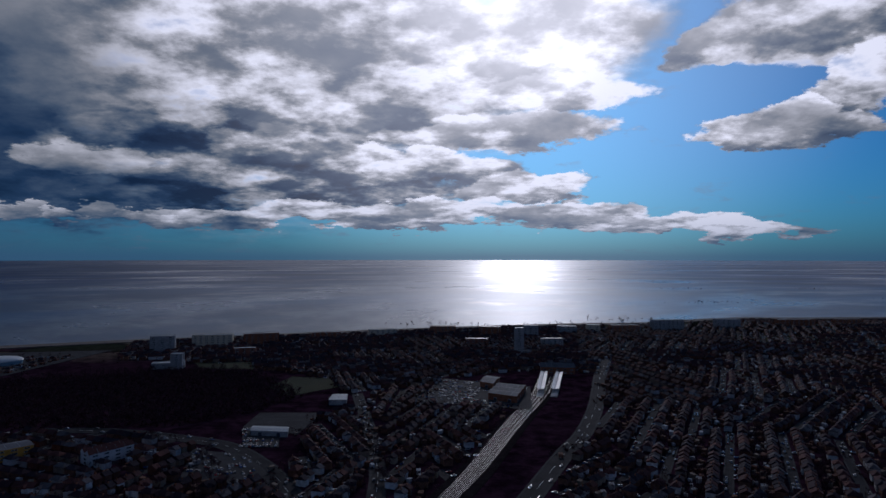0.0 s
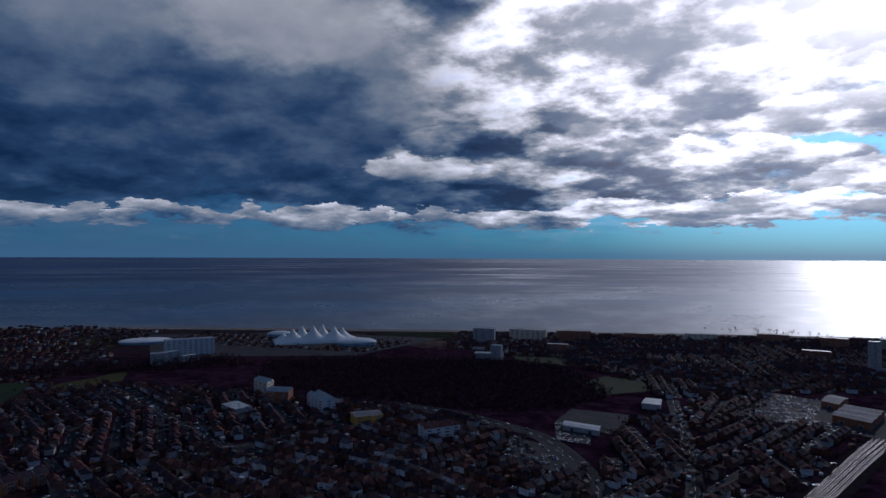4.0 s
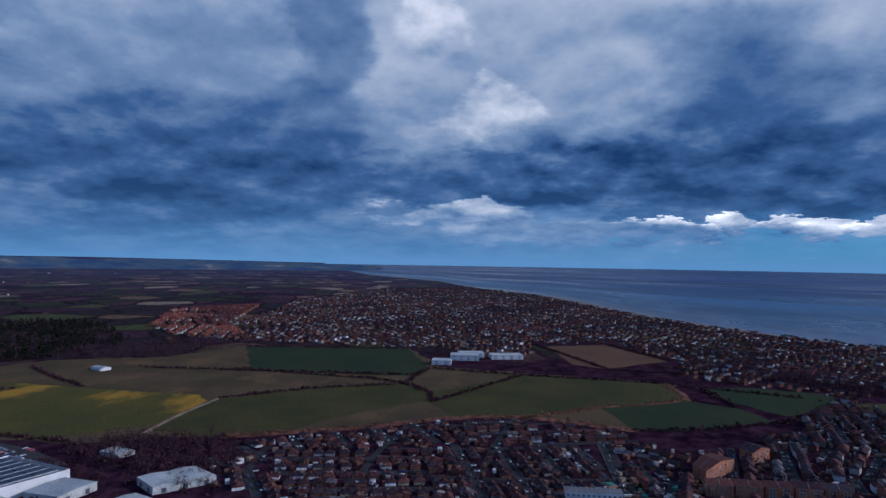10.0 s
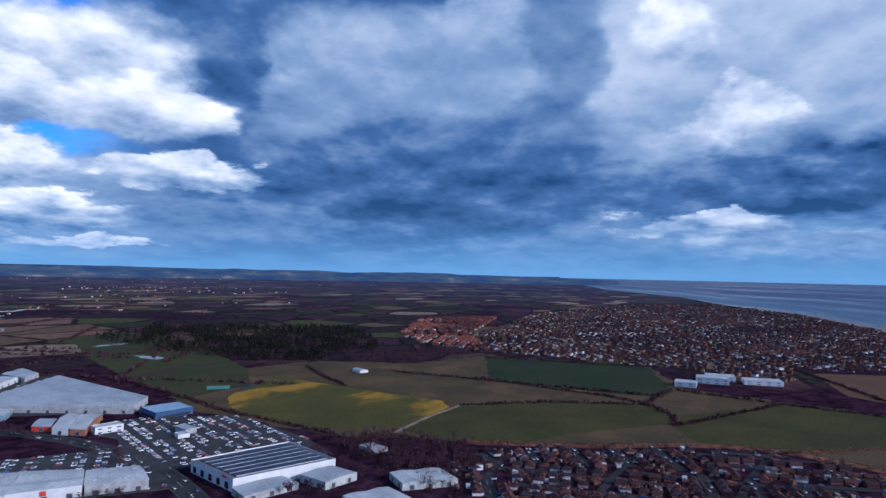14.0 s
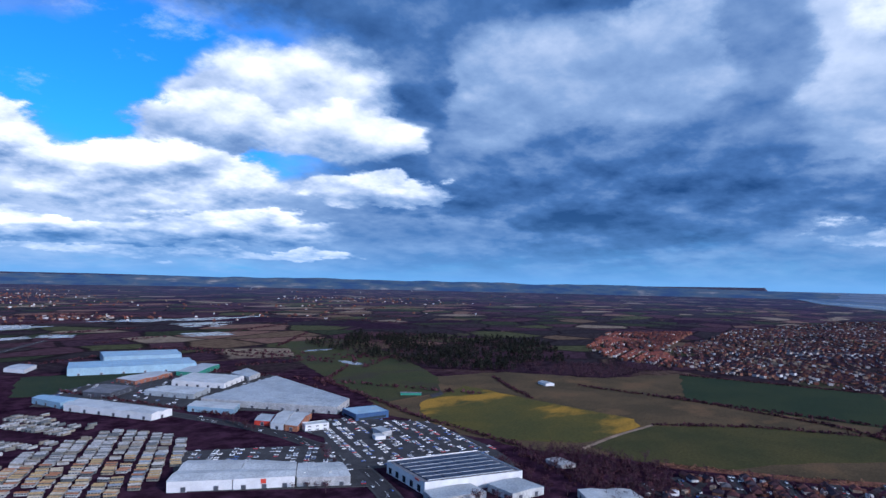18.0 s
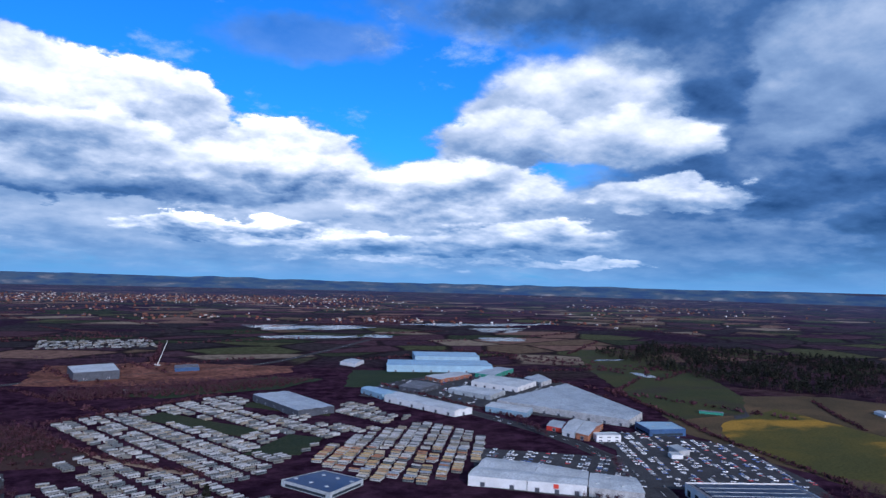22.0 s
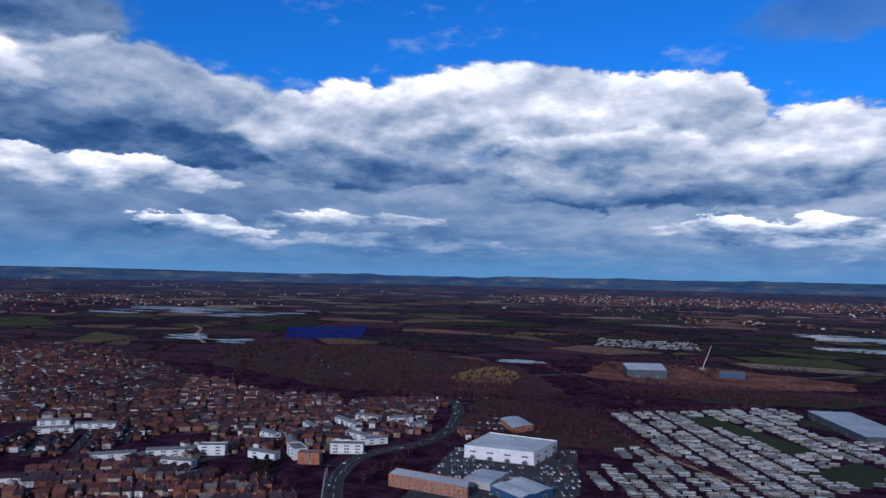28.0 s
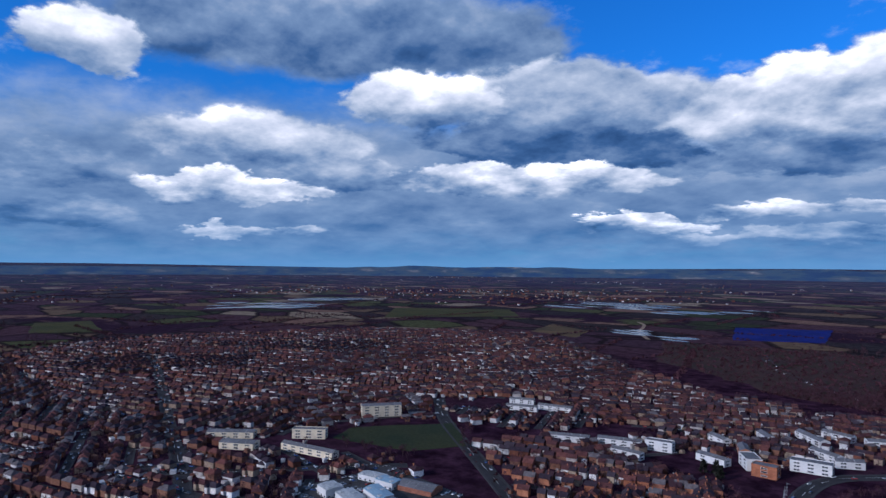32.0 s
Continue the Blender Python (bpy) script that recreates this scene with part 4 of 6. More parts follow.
# ---- trees and bushes ----
def bare_tree(seed, h, twigs, thick=0.014):
    """Trunk and limbs, and the fine twigs of a leafless crown."""
    rnd = random.Random(seed)
    wood, crown = Bag(), Bag()

    def limb(a, b, r0, r1):
        d = (b - a).normalized()
        u = d.cross(Vector((0.3, 0.9, 0.2))).normalized()
        w = d.cross(u)
        vs = [tuple(p + (u * math.cos(k) + w * math.sin(k)) * r) for p, r in ((a, r0), (b, r1)) for k in (0, 1.57, 3.14, 4.71)]
        wood.add(vs, [(i, (i + 1) % 4, 4 + (i + 1) % 4, 4 + i) for i in range(4)])

    top = Vector((rnd.uniform(-.3, .3), rnd.uniform(-.3, .3), h * 0.55))
    limb(Vector((0, 0, -0.3)), top, h * 0.028, h * 0.014)
    tips = []
    for i in range(6):
        a = rnd.uniform(0, 6.3)
        s = Vector((0, 0, h * rnd.uniform(0.28, 0.55)))
        e = s + Vector((math.cos(a) * h * rnd.uniform(.14, .3), math.sin(a) * h * rnd.uniform(.14, .3), h * rnd.uniform(.15, .36)))
        limb(s, e, h * 0.012, h * 0.004)
        tips += [e, (s + e) / 2, (s + 2 * e) / 3]
    for i in range(twigs):
        o = rnd.choice(tips) + Vector((rnd.gauss(0, h * .07), rnd.gauss(0, h * .07), rnd.gauss(0, h * .06)))
        g = Vector((rnd.gauss(0, 1), rnd.gauss(0, 1), rnd.uniform(-.1, 1.4))).normalized() * h * rnd.uniform(.08, .18)
        q = g.cross(Vector((rnd.gauss(0, 1), rnd.gauss(0, 1), rnd.gauss(0, 1)))).normalized() * h * thick
        crown.add([tuple(o - q), tuple(o + q), tuple(o + g)], [(0, 1, 2)])
    return wood, crown


def evergreen(seed, h, n):
    rnd = random.Random(seed)
    wood, crown = Bag(), Bag()
    wood.box(-h * .02, -h * .02, -0.3, h * .02, h * .02, h * .5, 0, h * .006)
    for i in range(n):
        z = h * (0.14 + 0.84 * rnd.random())
        w = h * 0.26 * (1.05 - (z / h) ** 2.2) * (0.6 + 0.5 * rnd.random())
        a = rnd.uniform(0, 6.3)
        o = Vector((math.cos(a) * w, math.sin(a) * w, z))
        s = h * rnd.uniform(.05, .10)
        c = [o + Vector((rnd.gauss(0, s), rnd.gauss(0, s), rnd.gauss(0, s * .7))) for _ in range(4)]
        crown.add([tuple(p) for p in c], [(0, 1, 2), (0, 2, 3), (1, 3, 2)])
    return wood, crown


def bush(seed, n=16):
    rnd = random.Random(seed)
    b = Bag()
    for i in range(n):
        a, e, r = rnd.uniform(0, 6.3), rnd.uniform(0.0, 1.5), rnd.uniform(.6, 1)
        o = Vector((math.cos(a) * math.cos(e) * r, math.sin(a) * math.cos(e) * r, math.sin(e) * r * 0.9))
        c = [o + Vector((rnd.gauss(0, .34), rnd.gauss(0, .34), rnd.gauss(0, .3))) for _ in range(3)]
        b.add([(p.x, p.y, max(p.z, -.1)) for p in c], [(0, 1, 2)])
    return b


FAR_BARE = [bare_tree(40 + i, 1.0, 46) for i in range(5)]
THIN_BARE = [bare_tree(45 + i, 1.0, 22, 0.024) for i in range(5)]
FAR_FIR = [evergreen(60 + i, 1.0, 40) for i in range(4)]
BUSHES = [bush(80 + i) for i in range(6)]


def grow(name, spots, kinds, lo, hi, mats, label, category="trees", seed=3):
    """A stand of trees as one mass."""
    rnd = random.Random(seed)
    b = Bag()
    for x, y in spots:
        h, t = rnd.uniform(lo, hi), rnd.uniform(0, 6.3)
        k = rnd.choice(kinds)
        px, py, pz = lay(x, y)
        if math.hypot(x, y) > NEAR:
            h *= math.hypot(px, py) / math.hypot(x, y)
        for s, piece in enumerate(k if isinstance(k, tuple) else (k,)):
            b.add(piece.v, piece.f, s, (px, py, pz), t, h)
    if b.v:
        tagged(new(name, b.mesh(name, *mats)), label, category, "", "stuff")


def strew(poly, step, seed, jitter=0.5):
    rnd = random.Random(seed)
    xs, ys = [p[0] for p in poly], [p[1] for p in poly]
    out = []
    x = min(xs)
    while x < max(xs):
        y = min(ys)
        while y < max(ys):
            px, py = x + rnd.uniform(-1, 1) * step * jitter, y + rnd.uniform(-1, 1) * step * jitter
            if inside(poly, px, py):
                out.append((px, py))
            y += step
        x += step
    return out


def along(line, step, seed, wide=2.0):
    rnd = random.Random(seed)
    out = []
    for (ax, ay), (bx, by) in zip(line, line[1:]):
        n = max(1, int(math.hypot(bx - ax, by - ay) / step))
        out += [(ax + (bx - ax) * i / n + rnd.gauss(0, wide), ay + (by - ay) * i / n + rnd.gauss(0, wide)) for i in range(n)]
    return out


WOODS = [
    [(-405, 610), (-251, 621), (-192, 682), (-162, 756), (-202, 828), (-270, 918), (-358, 932), (-540, 864), (-675, 756), (-594, 634), (-486, 614)],
    [(-533, -162), (-594, -189), (-594, -290), (-540, -317), (-513, -270), (-473, -202), (-446, -176)],
    [(40, -945), (-148, -945), (-256, -972), (-324, -1026), (-162, -1053), (27, -1026)],
    [(-932, 446), (-756, 621), (-675, 729), (-756, 756), (-864, 608), (-972, 486)],
    [(14, -702), (40, -796), (148, -850), (162, -756), (81, -675)],
    [(216, -810), (81, -891), (162, -972), (405, -918), (446, -837)],
]
DARK_WOODS = [[(-1065, -1208), (-1393, -1316), (-1569, -834), (-1254, -601), (-1066, -580), (-945, -675), (-972, -864)]]
for i, w in enumerate(WOODS):
    grow("wood", strew(w, 8.5 if i else 9, 20 + i), FAR_BARE, 8, 15, (bark_mat, twig_mat), "leafless brown winter woodland", "woodland", i)
    grow("undergrowth", strew(w, 7, 50 + i), BUSHES, 1.5, 3.5, (scrub_mat,), "brown leafless undergrowth", "undergrowth", i)
grow("dark_wood", [q for q in strew(DARK_WOODS[0], 13, 31, 0.9) if noise.noise((q[0] / 70, q[1] / 70, 2)) > -0.05], FAR_FIR, 9, 18, (bark_mat, fir_mat), "dark evergreen woodland", "woodland")
grow("bare_wood", [q for q in strew(DARK_WOODS[0], 15, 34, 0.9) if noise.noise((q[0] / 70, q[1] / 70, 2)) < 0.1] + strew([(-1006, -544), (-1161, -580), (-1296, -446), (-1215, -378), (-1066, -432)], 11, 33), FAR_BARE, 8, 14, (bark_mat, twig_mat), "leafless purple-brown woodland", "woodland")
HEDGES = [[(-864, -49), (-932, -38), (-992, -20)], [(-756, -259), (-826, -159), (-864, -47), (-810, -16), (-756, -11)], [(-864, -45), (-896, -94), (-961, -310)], [(-992, -16), (-945, 115), (-756, -11)],
          [(-945, 119), (-896, 302), (-810, 446)], [(-864, 338), (-749, 338)], [(-932, -34), (-945, -277), (-961, -446)], [(-641, 186), (-648, 263), (-684, 354), (-756, 459)],
          [(-567, -317), (-608, -486), (-648, -580), (-729, -796)], [(-810, -446), (-864, -513), (-945, -594)], [(-1212, -65), (-1202, -362)], [(-1330, 176), (-999, 256), (-972, 446)],
          [(-1316, 331), (-1104, 385)], [(-405, -945), (-446, -729), (-466, -648)], [(61, -810), (-19, -645), (-89, -560)], [(-162, -932), (40, -810)]]
for i, h in enumerate(HEDGES):
    grow("hedge", along(h, 2.6, i, 1.8), BUSHES, 1.6, 3.8, (scrub_mat,), "thick dark leafless hedgerow", "hedge", i)
reeds = []
for ln in ([(-594, -202), (-614, -142), (-634, -81), (-675, 0), (-688, 81), (-641, 189)], [(-682, 81), (-736, 165), (-788, 289), (-891, 305)]):
    reeds += along(ln, 1.6, 9, 4.0)
grow("reed_bed", reeds, BUSHES, 0.8, 1.8, (reed_mat,), "strip of dry orange reeds along a ditch", "reeds")
grow("heath_scrub", [p for q in ([(81, -891), (405, -837), (702, -972), (864, -1215), (567, -1364), (202, -1161)], [(-14, -634), (54, -810), (202, -864), (189, -702), (148, -634)]) for p in strew(q, 13, 71)], BUSHES, 1.2, 4.5, (scrub_mat,), "brown heath scrub and bare bushes", "scrub")

# lines of far hedges and copses over the flat country
rnd = random.Random(77)
far_lines = []
for i in range(210):
    az, d = rnd.uniform(130, 362), 1200 * (3.6 ** rnd.random())
    x, y = -d * math.sin(radians(az)), d * math.cos(radians(az))
    a, l = rnd.choice((0.3, 1.87)) + rnd.gauss(0, .2), rnd.uniform(108, 567)
    far_lines += along([(x, y), (x + l * math.cos(a), y + l * math.sin(a))], 9, i, 3)
far_lines = [p for p in far_lines if not any(inside(q, *p) for q in FIELDS[21:]) and (shore(math.degrees(math.atan2(-p[0], p[1])) % 360) or 1e9) > math.hypot(*p) + 30]
grow("far_hedge", far_lines, BUSHES, 2.5, 5.5, (scrub_mat,), "dark hedgerows across the flat country", "hedge")
copse = []
for i in range(46):
    az, d = rnd.uniform(135, 362), 1350 * (3.6 ** rnd.random())
    x, y = -d * math.sin(radians(az)), d * math.cos(radians(az))
    copse += [(x + rnd.gauss(0, 61), y + rnd.gauss(0, 18)) for j in range(24)]
copse = [p for p in copse if not any(inside(q, *p) for q in FIELDS)]
grow("copse", copse, FAR_BARE, 9, 16, (bark_mat, twig_mat), "bare winter copses in the fields", "trees")

# ---- houses ----
def gable(w, d, h, rise, over=0.4, hip=0.0):
    """Roof over a w x d house, ridge along x; with thick eaves."""
    b = Bag()
    x, y, e = w / 2 + over, d / 2 + over, 0.18
    rx = x - hip * d / 2 if hip else x
    z0, z1 = h - over * rise / (d / 2) * 0.5, h + rise
    v = [(-x, -y, z0), (x, -y, z0), (x, y, z0), (-x, y, z0), (-rx, 0, z1), (rx, 0, z1)]
    v += [(p, q, r - e) for p, q, r in v[:4]]
    f = [(0, 1, 5, 4), (2, 3, 4, 5), (1, 2, 5), (3, 0, 4), (6, 7, 1, 0), (7, 8, 2, 1), (8, 9, 3, 2), (9, 6, 0, 3), (9, 8, 7, 6)]
    return b.add(v, f)


def walls(w, d, h, rise, hip):
    b = Bag()
    x, y = w / 2, d / 2
    v = [(-x, -y, -.3), (x, -y, -.3), (x, y, -.3), (-x, y, -.3), (-x, -y, h), (x, -y, h), (x, y, h), (-x, y, h)]
    f = [(0, 1, 5, 4), (1, 2, 6, 5), (2, 3, 7, 6), (3, 0, 4, 7)]
    if not hip:
        v += [(x, 0, h + rise * 0.97), (-x, 0, h + rise * 0.97)]
        f += [(5, 6, 8), (7, 4, 9)]
    return b.add(v, f)


def pane(w, h):
    """Window: white frame, dark glass set back in it."""
    b = Bag()
    b.box(-w / 2, -0.06, 0, w / 2, 0.04, h, 0)
    b.box(-w / 2 + .1, -0.08, .1, -.05, -0.02, h - .1, 1)
    return b.box(.05, -0.08, .1, w / 2 - .1, -0.02, h - .1, 1)


WINDOW = pane(1.7, 1.25).mesh("window", white_mat, pane_mat)
DOOR = Bag().box(-.5, -.07, 0, .5, .03, 2.05, 0).box(-.3, -.09, 1.2, .3, -.02, 1.85, 1).mesh("door", white_mat, pane_mat)
STACK = Bag().box(-.45, -.35, 0, .45, .35, 1.7, 0, .03).box(-.5, -.4, 1.5, .5, .4, 1.65, 0).box(-.3, -.12, 1.65, -.06, .12, 2.0, 0).box(.06, -.12, 1.65, .3, .12, 2.0, 0).mesh("chimney", brick_mat)


class House:
    """A kind of house: its meshes, ready to be set down many times."""

    def __init__(self, name, w, d, h, rise, hip=0.0, wing=0.0, label="", wall=None, roof=None):
        self.name, self.w, self.d, self.h, self.rise, self.label = name, w, d, h, rise, label
        wb, rb = walls(w, d, h, rise, hip), gable(w, d, h, rise, 0.4, hip)
        if wing:                   # a front wing with a gable of its own
            a, c = walls(d * .6, wing * 2, h, rise * .7, 0), gable(d * .6, wing * 2, h, rise * .7, 0.3)
            wb.add(a.v, a.f, 0, (-w * .22, -d / 2 + wing * .2, 0), math.pi / 2)
            rb.add(c.v, c.f, 0, (-w * .22, -d / 2 + wing * .2, 0), math.pi / 2)
        self.wall, self.roof = wb.mesh("wall", wall or wall_mat), rb.mesh("roof", roof or tile_mat)
        self.far = (walls(w, d, h, rise, hip), gable(w, d, h, rise, 0.4, hip))

    def set_down(self, x, y, turn, fine):
        ob = thing(self.name, x, y, turn, self.label, "house", self.name.replace("_", " ") + "s of the town")
        part("wall", self.wall, ob), part("roof", self.roof, ob)
        part("chimney", STACK, ob, "", pose(self.w * .25, self.d * .1, self.h + self.rise * .6))
        if fine:
            for side in (-1, 1):
                turn_ = 0 if side < 0 else 180
                for k in (-.28, .28):
                    for z in ([0.9] if self.h < 4 else [0.9, 3.6]):
                        part("window", WINDOW, ob, "", pose(k * self.w, side * self.d / 2, z, 0, 0, turn_))
            part("door", DOOR, ob, "", pose(0, -self.d / 2, 0))


BUNGALOW = House("bungalow", 8.8, 6.8, 2.5, 2.0, 0, 1.5, "small bungalow with a brown tiled roof and pale walls")
BUNGALOW_B = House("bungalow", 7.8, 7.2, 2.5, 2.1, 0.9, 0, "small hip-roofed bungalow with brown tiles")
SEMI = House("semi_detached_house", 10.4, 6.9, 4.9, 2.4, 0.95, 1.3, "pair of semi-detached houses with a hipped tiled roof")
VILLA = House("detached_house", 7.8, 7.6, 5.0, 2.8, 0, 1.4, "detached two-storey house with a gabled tiled roof")
TERRACE = House("terraced_house", 5.4, 7.4, 5.0, 2.3, 0, 0, "narrow terraced house with a tiled roof")
BRICKY = House("brick_house", 8.2, 6.6, 5.0, 2.5, 0, 0, "red brick two-storey house with a brown tiled roof", brick_mat)

WHITE_ROW = House("white_terraced_house", 6.2, 7.4, 5.0, 1.6, 0, 0, "white rendered terraced house with a dark roof", white_mat, sheet_dark)

SITES = []                         # footprints of the larger buildings: centre and reach


def free(x, y, room=9.0):
    return not (any(inside(q, x, y) for q in FIELDS + LOTS + WOODS + DARK_WOODS + PARKS) or any(math.hypot(x - a, y - b) < r + room for a, b, r in SITES)
                or any(away(l, x, y) < w + room for l, w in ROADS))


PLOTS = []                         # x, y, turn, kind


def district(poly, turn, kinds, front=14.0, block=46.0, seed=1, odds=0.93, streets=True, bend=0.0, cell=150.0):
    """A quarter of the town: blocks of houses, each block with streets of its own bearing."""
    rnd = random.Random(seed)
    x0, x1 = min(p[0] for p in poly), max(p[0] for p in poly)
    y0, y1 = min(p[1] for p in poly), max(p[1] for p in poly)
    seeds = [(x + rnd.uniform(-.4, .4) * cell, y + rnd.uniform(-.4, .4) * cell) for x in np.arange(x0, x1 + cell, cell) for y in np.arange(y0, y1 + cell, cell)]
    for i, (sx, sy) in enumerate(seeds):
        other = [q for q in seeds if q != (sx, sy) and math.dist(q, (sx, sy)) < 2.6 * cell]
        mine = lambda x, y: inside(poly, x, y) and all((x - sx) ** 2 + (y - sy) ** 2 <= (x - a) ** 2 + (y - b) ** 2 for a, b in other)
        box = [(sx - cell, sy - cell), (sx + cell, sy - cell), (sx + cell, sy + cell), (sx - cell, sy + cell)]
        rows_of_houses(mine, box, turn + rnd.choice((0, 0, 0, .25, -.3, 1.57, .7)), kinds, front, block * rnd.uniform(.84, 1.02), rnd, odds, streets, bend)


def rows_of_houses(mine, poly, turn, kinds, front, block, rnd, odds, streets, bend):
    """Rows of houses, back to back along parallel streets."""
    c, s = math.cos(turn), math.sin(turn)
    loc = [(c * x + s * y, -s * x + c * y) for x, y in poly]
    u0, u1 = min(p[0] for p in loc), max(p[0] for p in loc)
    w0, w1 = min(p[1] for p in loc), max(p[1] for p in loc)
    w = w0
    while w < w1:
        run = []
        u = u0 + rnd.uniform(0, front)
        kind = rnd.choice(kinds)
        while u < u1:
            sway = bend * math.sin(u / 90 + w / 130)
            for side in (-1, 1):
                if rnd.random() > odds:
                    continue
                a, b = u + rnd.uniform(-1, 1), w + sway + side * rnd.uniform(9.8, 11.6)
                x, y = c * a - s * b, s * a + c * b
                if mine(x, y) and free(x, y, kind.d * .55):
                    PLOTS.append((x, y, turn + (math.pi if side < 0 else 0) + rnd.gauss(0, .04), kind))
            x, y = c * u - s * (w + sway), s * u + c * (w + sway)
            run.append((x, y) if mine(x, y) else None)
            u += kind.w + front - 11.5 + rnd.choice((0, 0, .6, 2.4)) + rnd.uniform(-.4, 1.2)
            if rnd.random() < .12:
                kind = rnd.choice(kinds)
                u += 5
        if streets:
            piece = []
            for p in run + [None]:
                if p:
                    piece.append(p)
                else:
                    if len(piece) > 2:
                        STREETS.append(piece)
                    piece = []
        w += block


STREETS = []
PARKS = [[(-378, -475), (-277, -466), (-135, -459), (54, -520), (43, -796), (-162, -925), (-270, -810), (-385, -783), (-313, -662), (-338, -628)]]

# ---- larger buildings ----
def shed(name, quad, h, wall, roof, label, spans=1, rise=1.2, doors=0, lights=0, category="building", parapet=0.0, glazing=0, storeys=0, gap=4.0):
    """A building on four corners: walls, a ribbed or flat roof, doors and windows along its sides."""
    cx, cy = sum(p[0] for p in quad) / 4, sum(p[1] for p in quad) / 4
    q = [(x - cx, y - cy) for x, y in quad]
    if sum(a[0] * b[1] - b[0] * a[1] for a, b in zip(q, q[1:] + q[:1])) < 0:
        q = [q[1], q[0], q[3], q[2]]
    SITES.append((cx, cy, max(math.hypot(*p) for p in q) * .85))
    ob = thing(name, cx, cy, 0, label, category)
    b = Bag()
    v = [(x, y, -.3) for x, y in q] + [(x, y, h + parapet) for x, y in q]
    b.add(v, [(0, 1, 5, 4), (1, 2, 6, 5), (2, 3, 7, 6), (3, 0, 4, 7)])
    part("wall", b.mesh("wall", wall), ob)
    r = Bag()
    A, B, C, D = (Vector((*p, 0)) for p in q)
    n = spans * 2
    rows = []
    over = 0.0 if parapet else 0.5
    for i in range(n + 1):
        t = i / n
        s, e = A.lerp(D, t), B.lerp(C, t)
        k = (e - s).normalized() * over
        z = h + (rise if i % 2 else 0.0)
        rows += [s - k + Vector((0, 0, z)), e + k + Vector((0, 0, z))]
    if parapet:
        rows = [p + Vector((0, 0, -.05)) for p in rows]
    r.add([tuple(p) for p in rows], [(2 * i, 2 * i + 1, 2 * i + 3, 2 * i + 2) for i in range(n)])
    if not parapet:                # gable ends and the eaves' edge
        for k in range(2):
            for i in range(0, n, 2):
                a, m, z = rows[2 * i + k], rows[2 * i + 2 + k], rows[2 * i + 4 + k]
                r.add([tuple(a), tuple(m), tuple(z)], [(0, 1, 2)], 1)
    part("roof", r.mesh("roof", roof, wall), ob)
    ribs = Bag()
    if spans:
        L = (B - A).length
        m = max(2, int(L / 7))
        for i in range(1, m):
            for j in range(n):
                s0, s1 = A.lerp(D, j / n).lerp(B.lerp(C, j / n), i / m), A.lerp(D, (j + 1) / n).lerp(B.lerp(C, (j + 1) / n), i / m)
                z0, z1 = h + (rise if j % 2 else 0), h + (rise if (j + 1) % 2 else 0)
                w = (B - A).normalized() * .12
                if not parapet:
                    ribs.add([tuple(s0 - w + Vector((0, 0, z0 + .03))), tuple(s0 + w + Vector((0, 0, z0 + .12))), tuple(s1 + w + Vector((0, 0, z1 + .12))), tuple(s1 - w + Vector((0, 0, z1 + .03)))], [(0, 1, 2, 3)])
        if ribs.v:
            part("roof_rib", ribs.mesh("roof_rib", grey_mat), ob, "thin raised seams across the roof")["kind"] = "stuff"
    if lights:
        up_z = Vector((0, 0, h + rise * .5 + .12 if not parapet else h + .15))
        for i in range(lights):
            t, u = (i + .5) / lights, .25 + .5 * (i % 2)
            p = A.lerp(B, t).lerp(D.lerp(C, t), u) + up_z
            part("rooflight", Bag().box(-1.6, -1.6, -.6, 1.6, 1.6, .35, 0, .3).mesh("rooflight", sheet_pale), ob, "pale raised rooflight", Matrix.Translation(p))
    for a, e in ((A, B), (B, C), (C, D), (D, A)):
        L, ang = (e - a).length, math.atan2(e.y - a.y, e.x - a.x)
        if doors and L > 14:
            for i in range(max(1, int(L / doors))):
                p = a.lerp(e, (i + .5) / max(1, int(L / doors)))
                part("loading_door", Bag().box(-2, -.08, 0, 2, .05, 4.0, 0).box(-1.7, -.12, .3, 1.7, -.04, 3.6, 1).mesh("loading_door", steel_mat, dark_mat), ob, "", Matrix.LocRotScale(p, Euler((0, 0, ang)), None))
        toward_eye = (e.y - a.y) * -(cx + (a.x + e.x) / 2) - (e.x - a.x) * -(cy + (a.y + e.y) / 2) > 0
        if storeys and toward_eye:
            gap_ = gap if math.hypot(cx, cy) < 520 else gap * 2.2
            m = max(1, int(L / gap_))
            for f in range(storeys):
                for i in range(m):
                    p = a.lerp(e, (i + .5) / m) + Vector((0, 0, 0.9 + f * (h - .3) / storeys))
                    part("window", WINDOW, ob, "", Matrix.LocRotScale(p, Euler((0, 0, ang)), (gap_ / 3.4, 1, 1.15)))
        if glazing and L > 10:
            part("glazed_band", Bag().box(-L * .42, -.08, 0, L * .42, .04, glazing, 0).mesh("glazed_band", pane_mat), ob, "long dark glazed band", Matrix.LocRotScale(a.lerp(e, .5) + Vector((0, 0, .6)), Euler((0, 0, ang)), None))
    return ob


def slab(name, x0, y0, x1, y1, depth, h, wall, roof, label, storeys=0, gap=4.0, category="building", rise=0.0):
    """A block whose front runs from one point to another, with its depth turned away from the town's middle."""
    d = Vector((y0 - y1, x1 - x0)).normalized() * depth
    if d.dot(Vector((x0 + x1, y0 + y1))) < 0:
        d = -d
    return shed(name, [(x0, y0), (x1, y1), (x1 + d.x, y1 + d.y), (x0 + d.x, y0 + d.y)], h, wall, roof, label, 1, rise, 0, 0, category, 0.6 if not rise else 0.0, 0, storeys, gap)


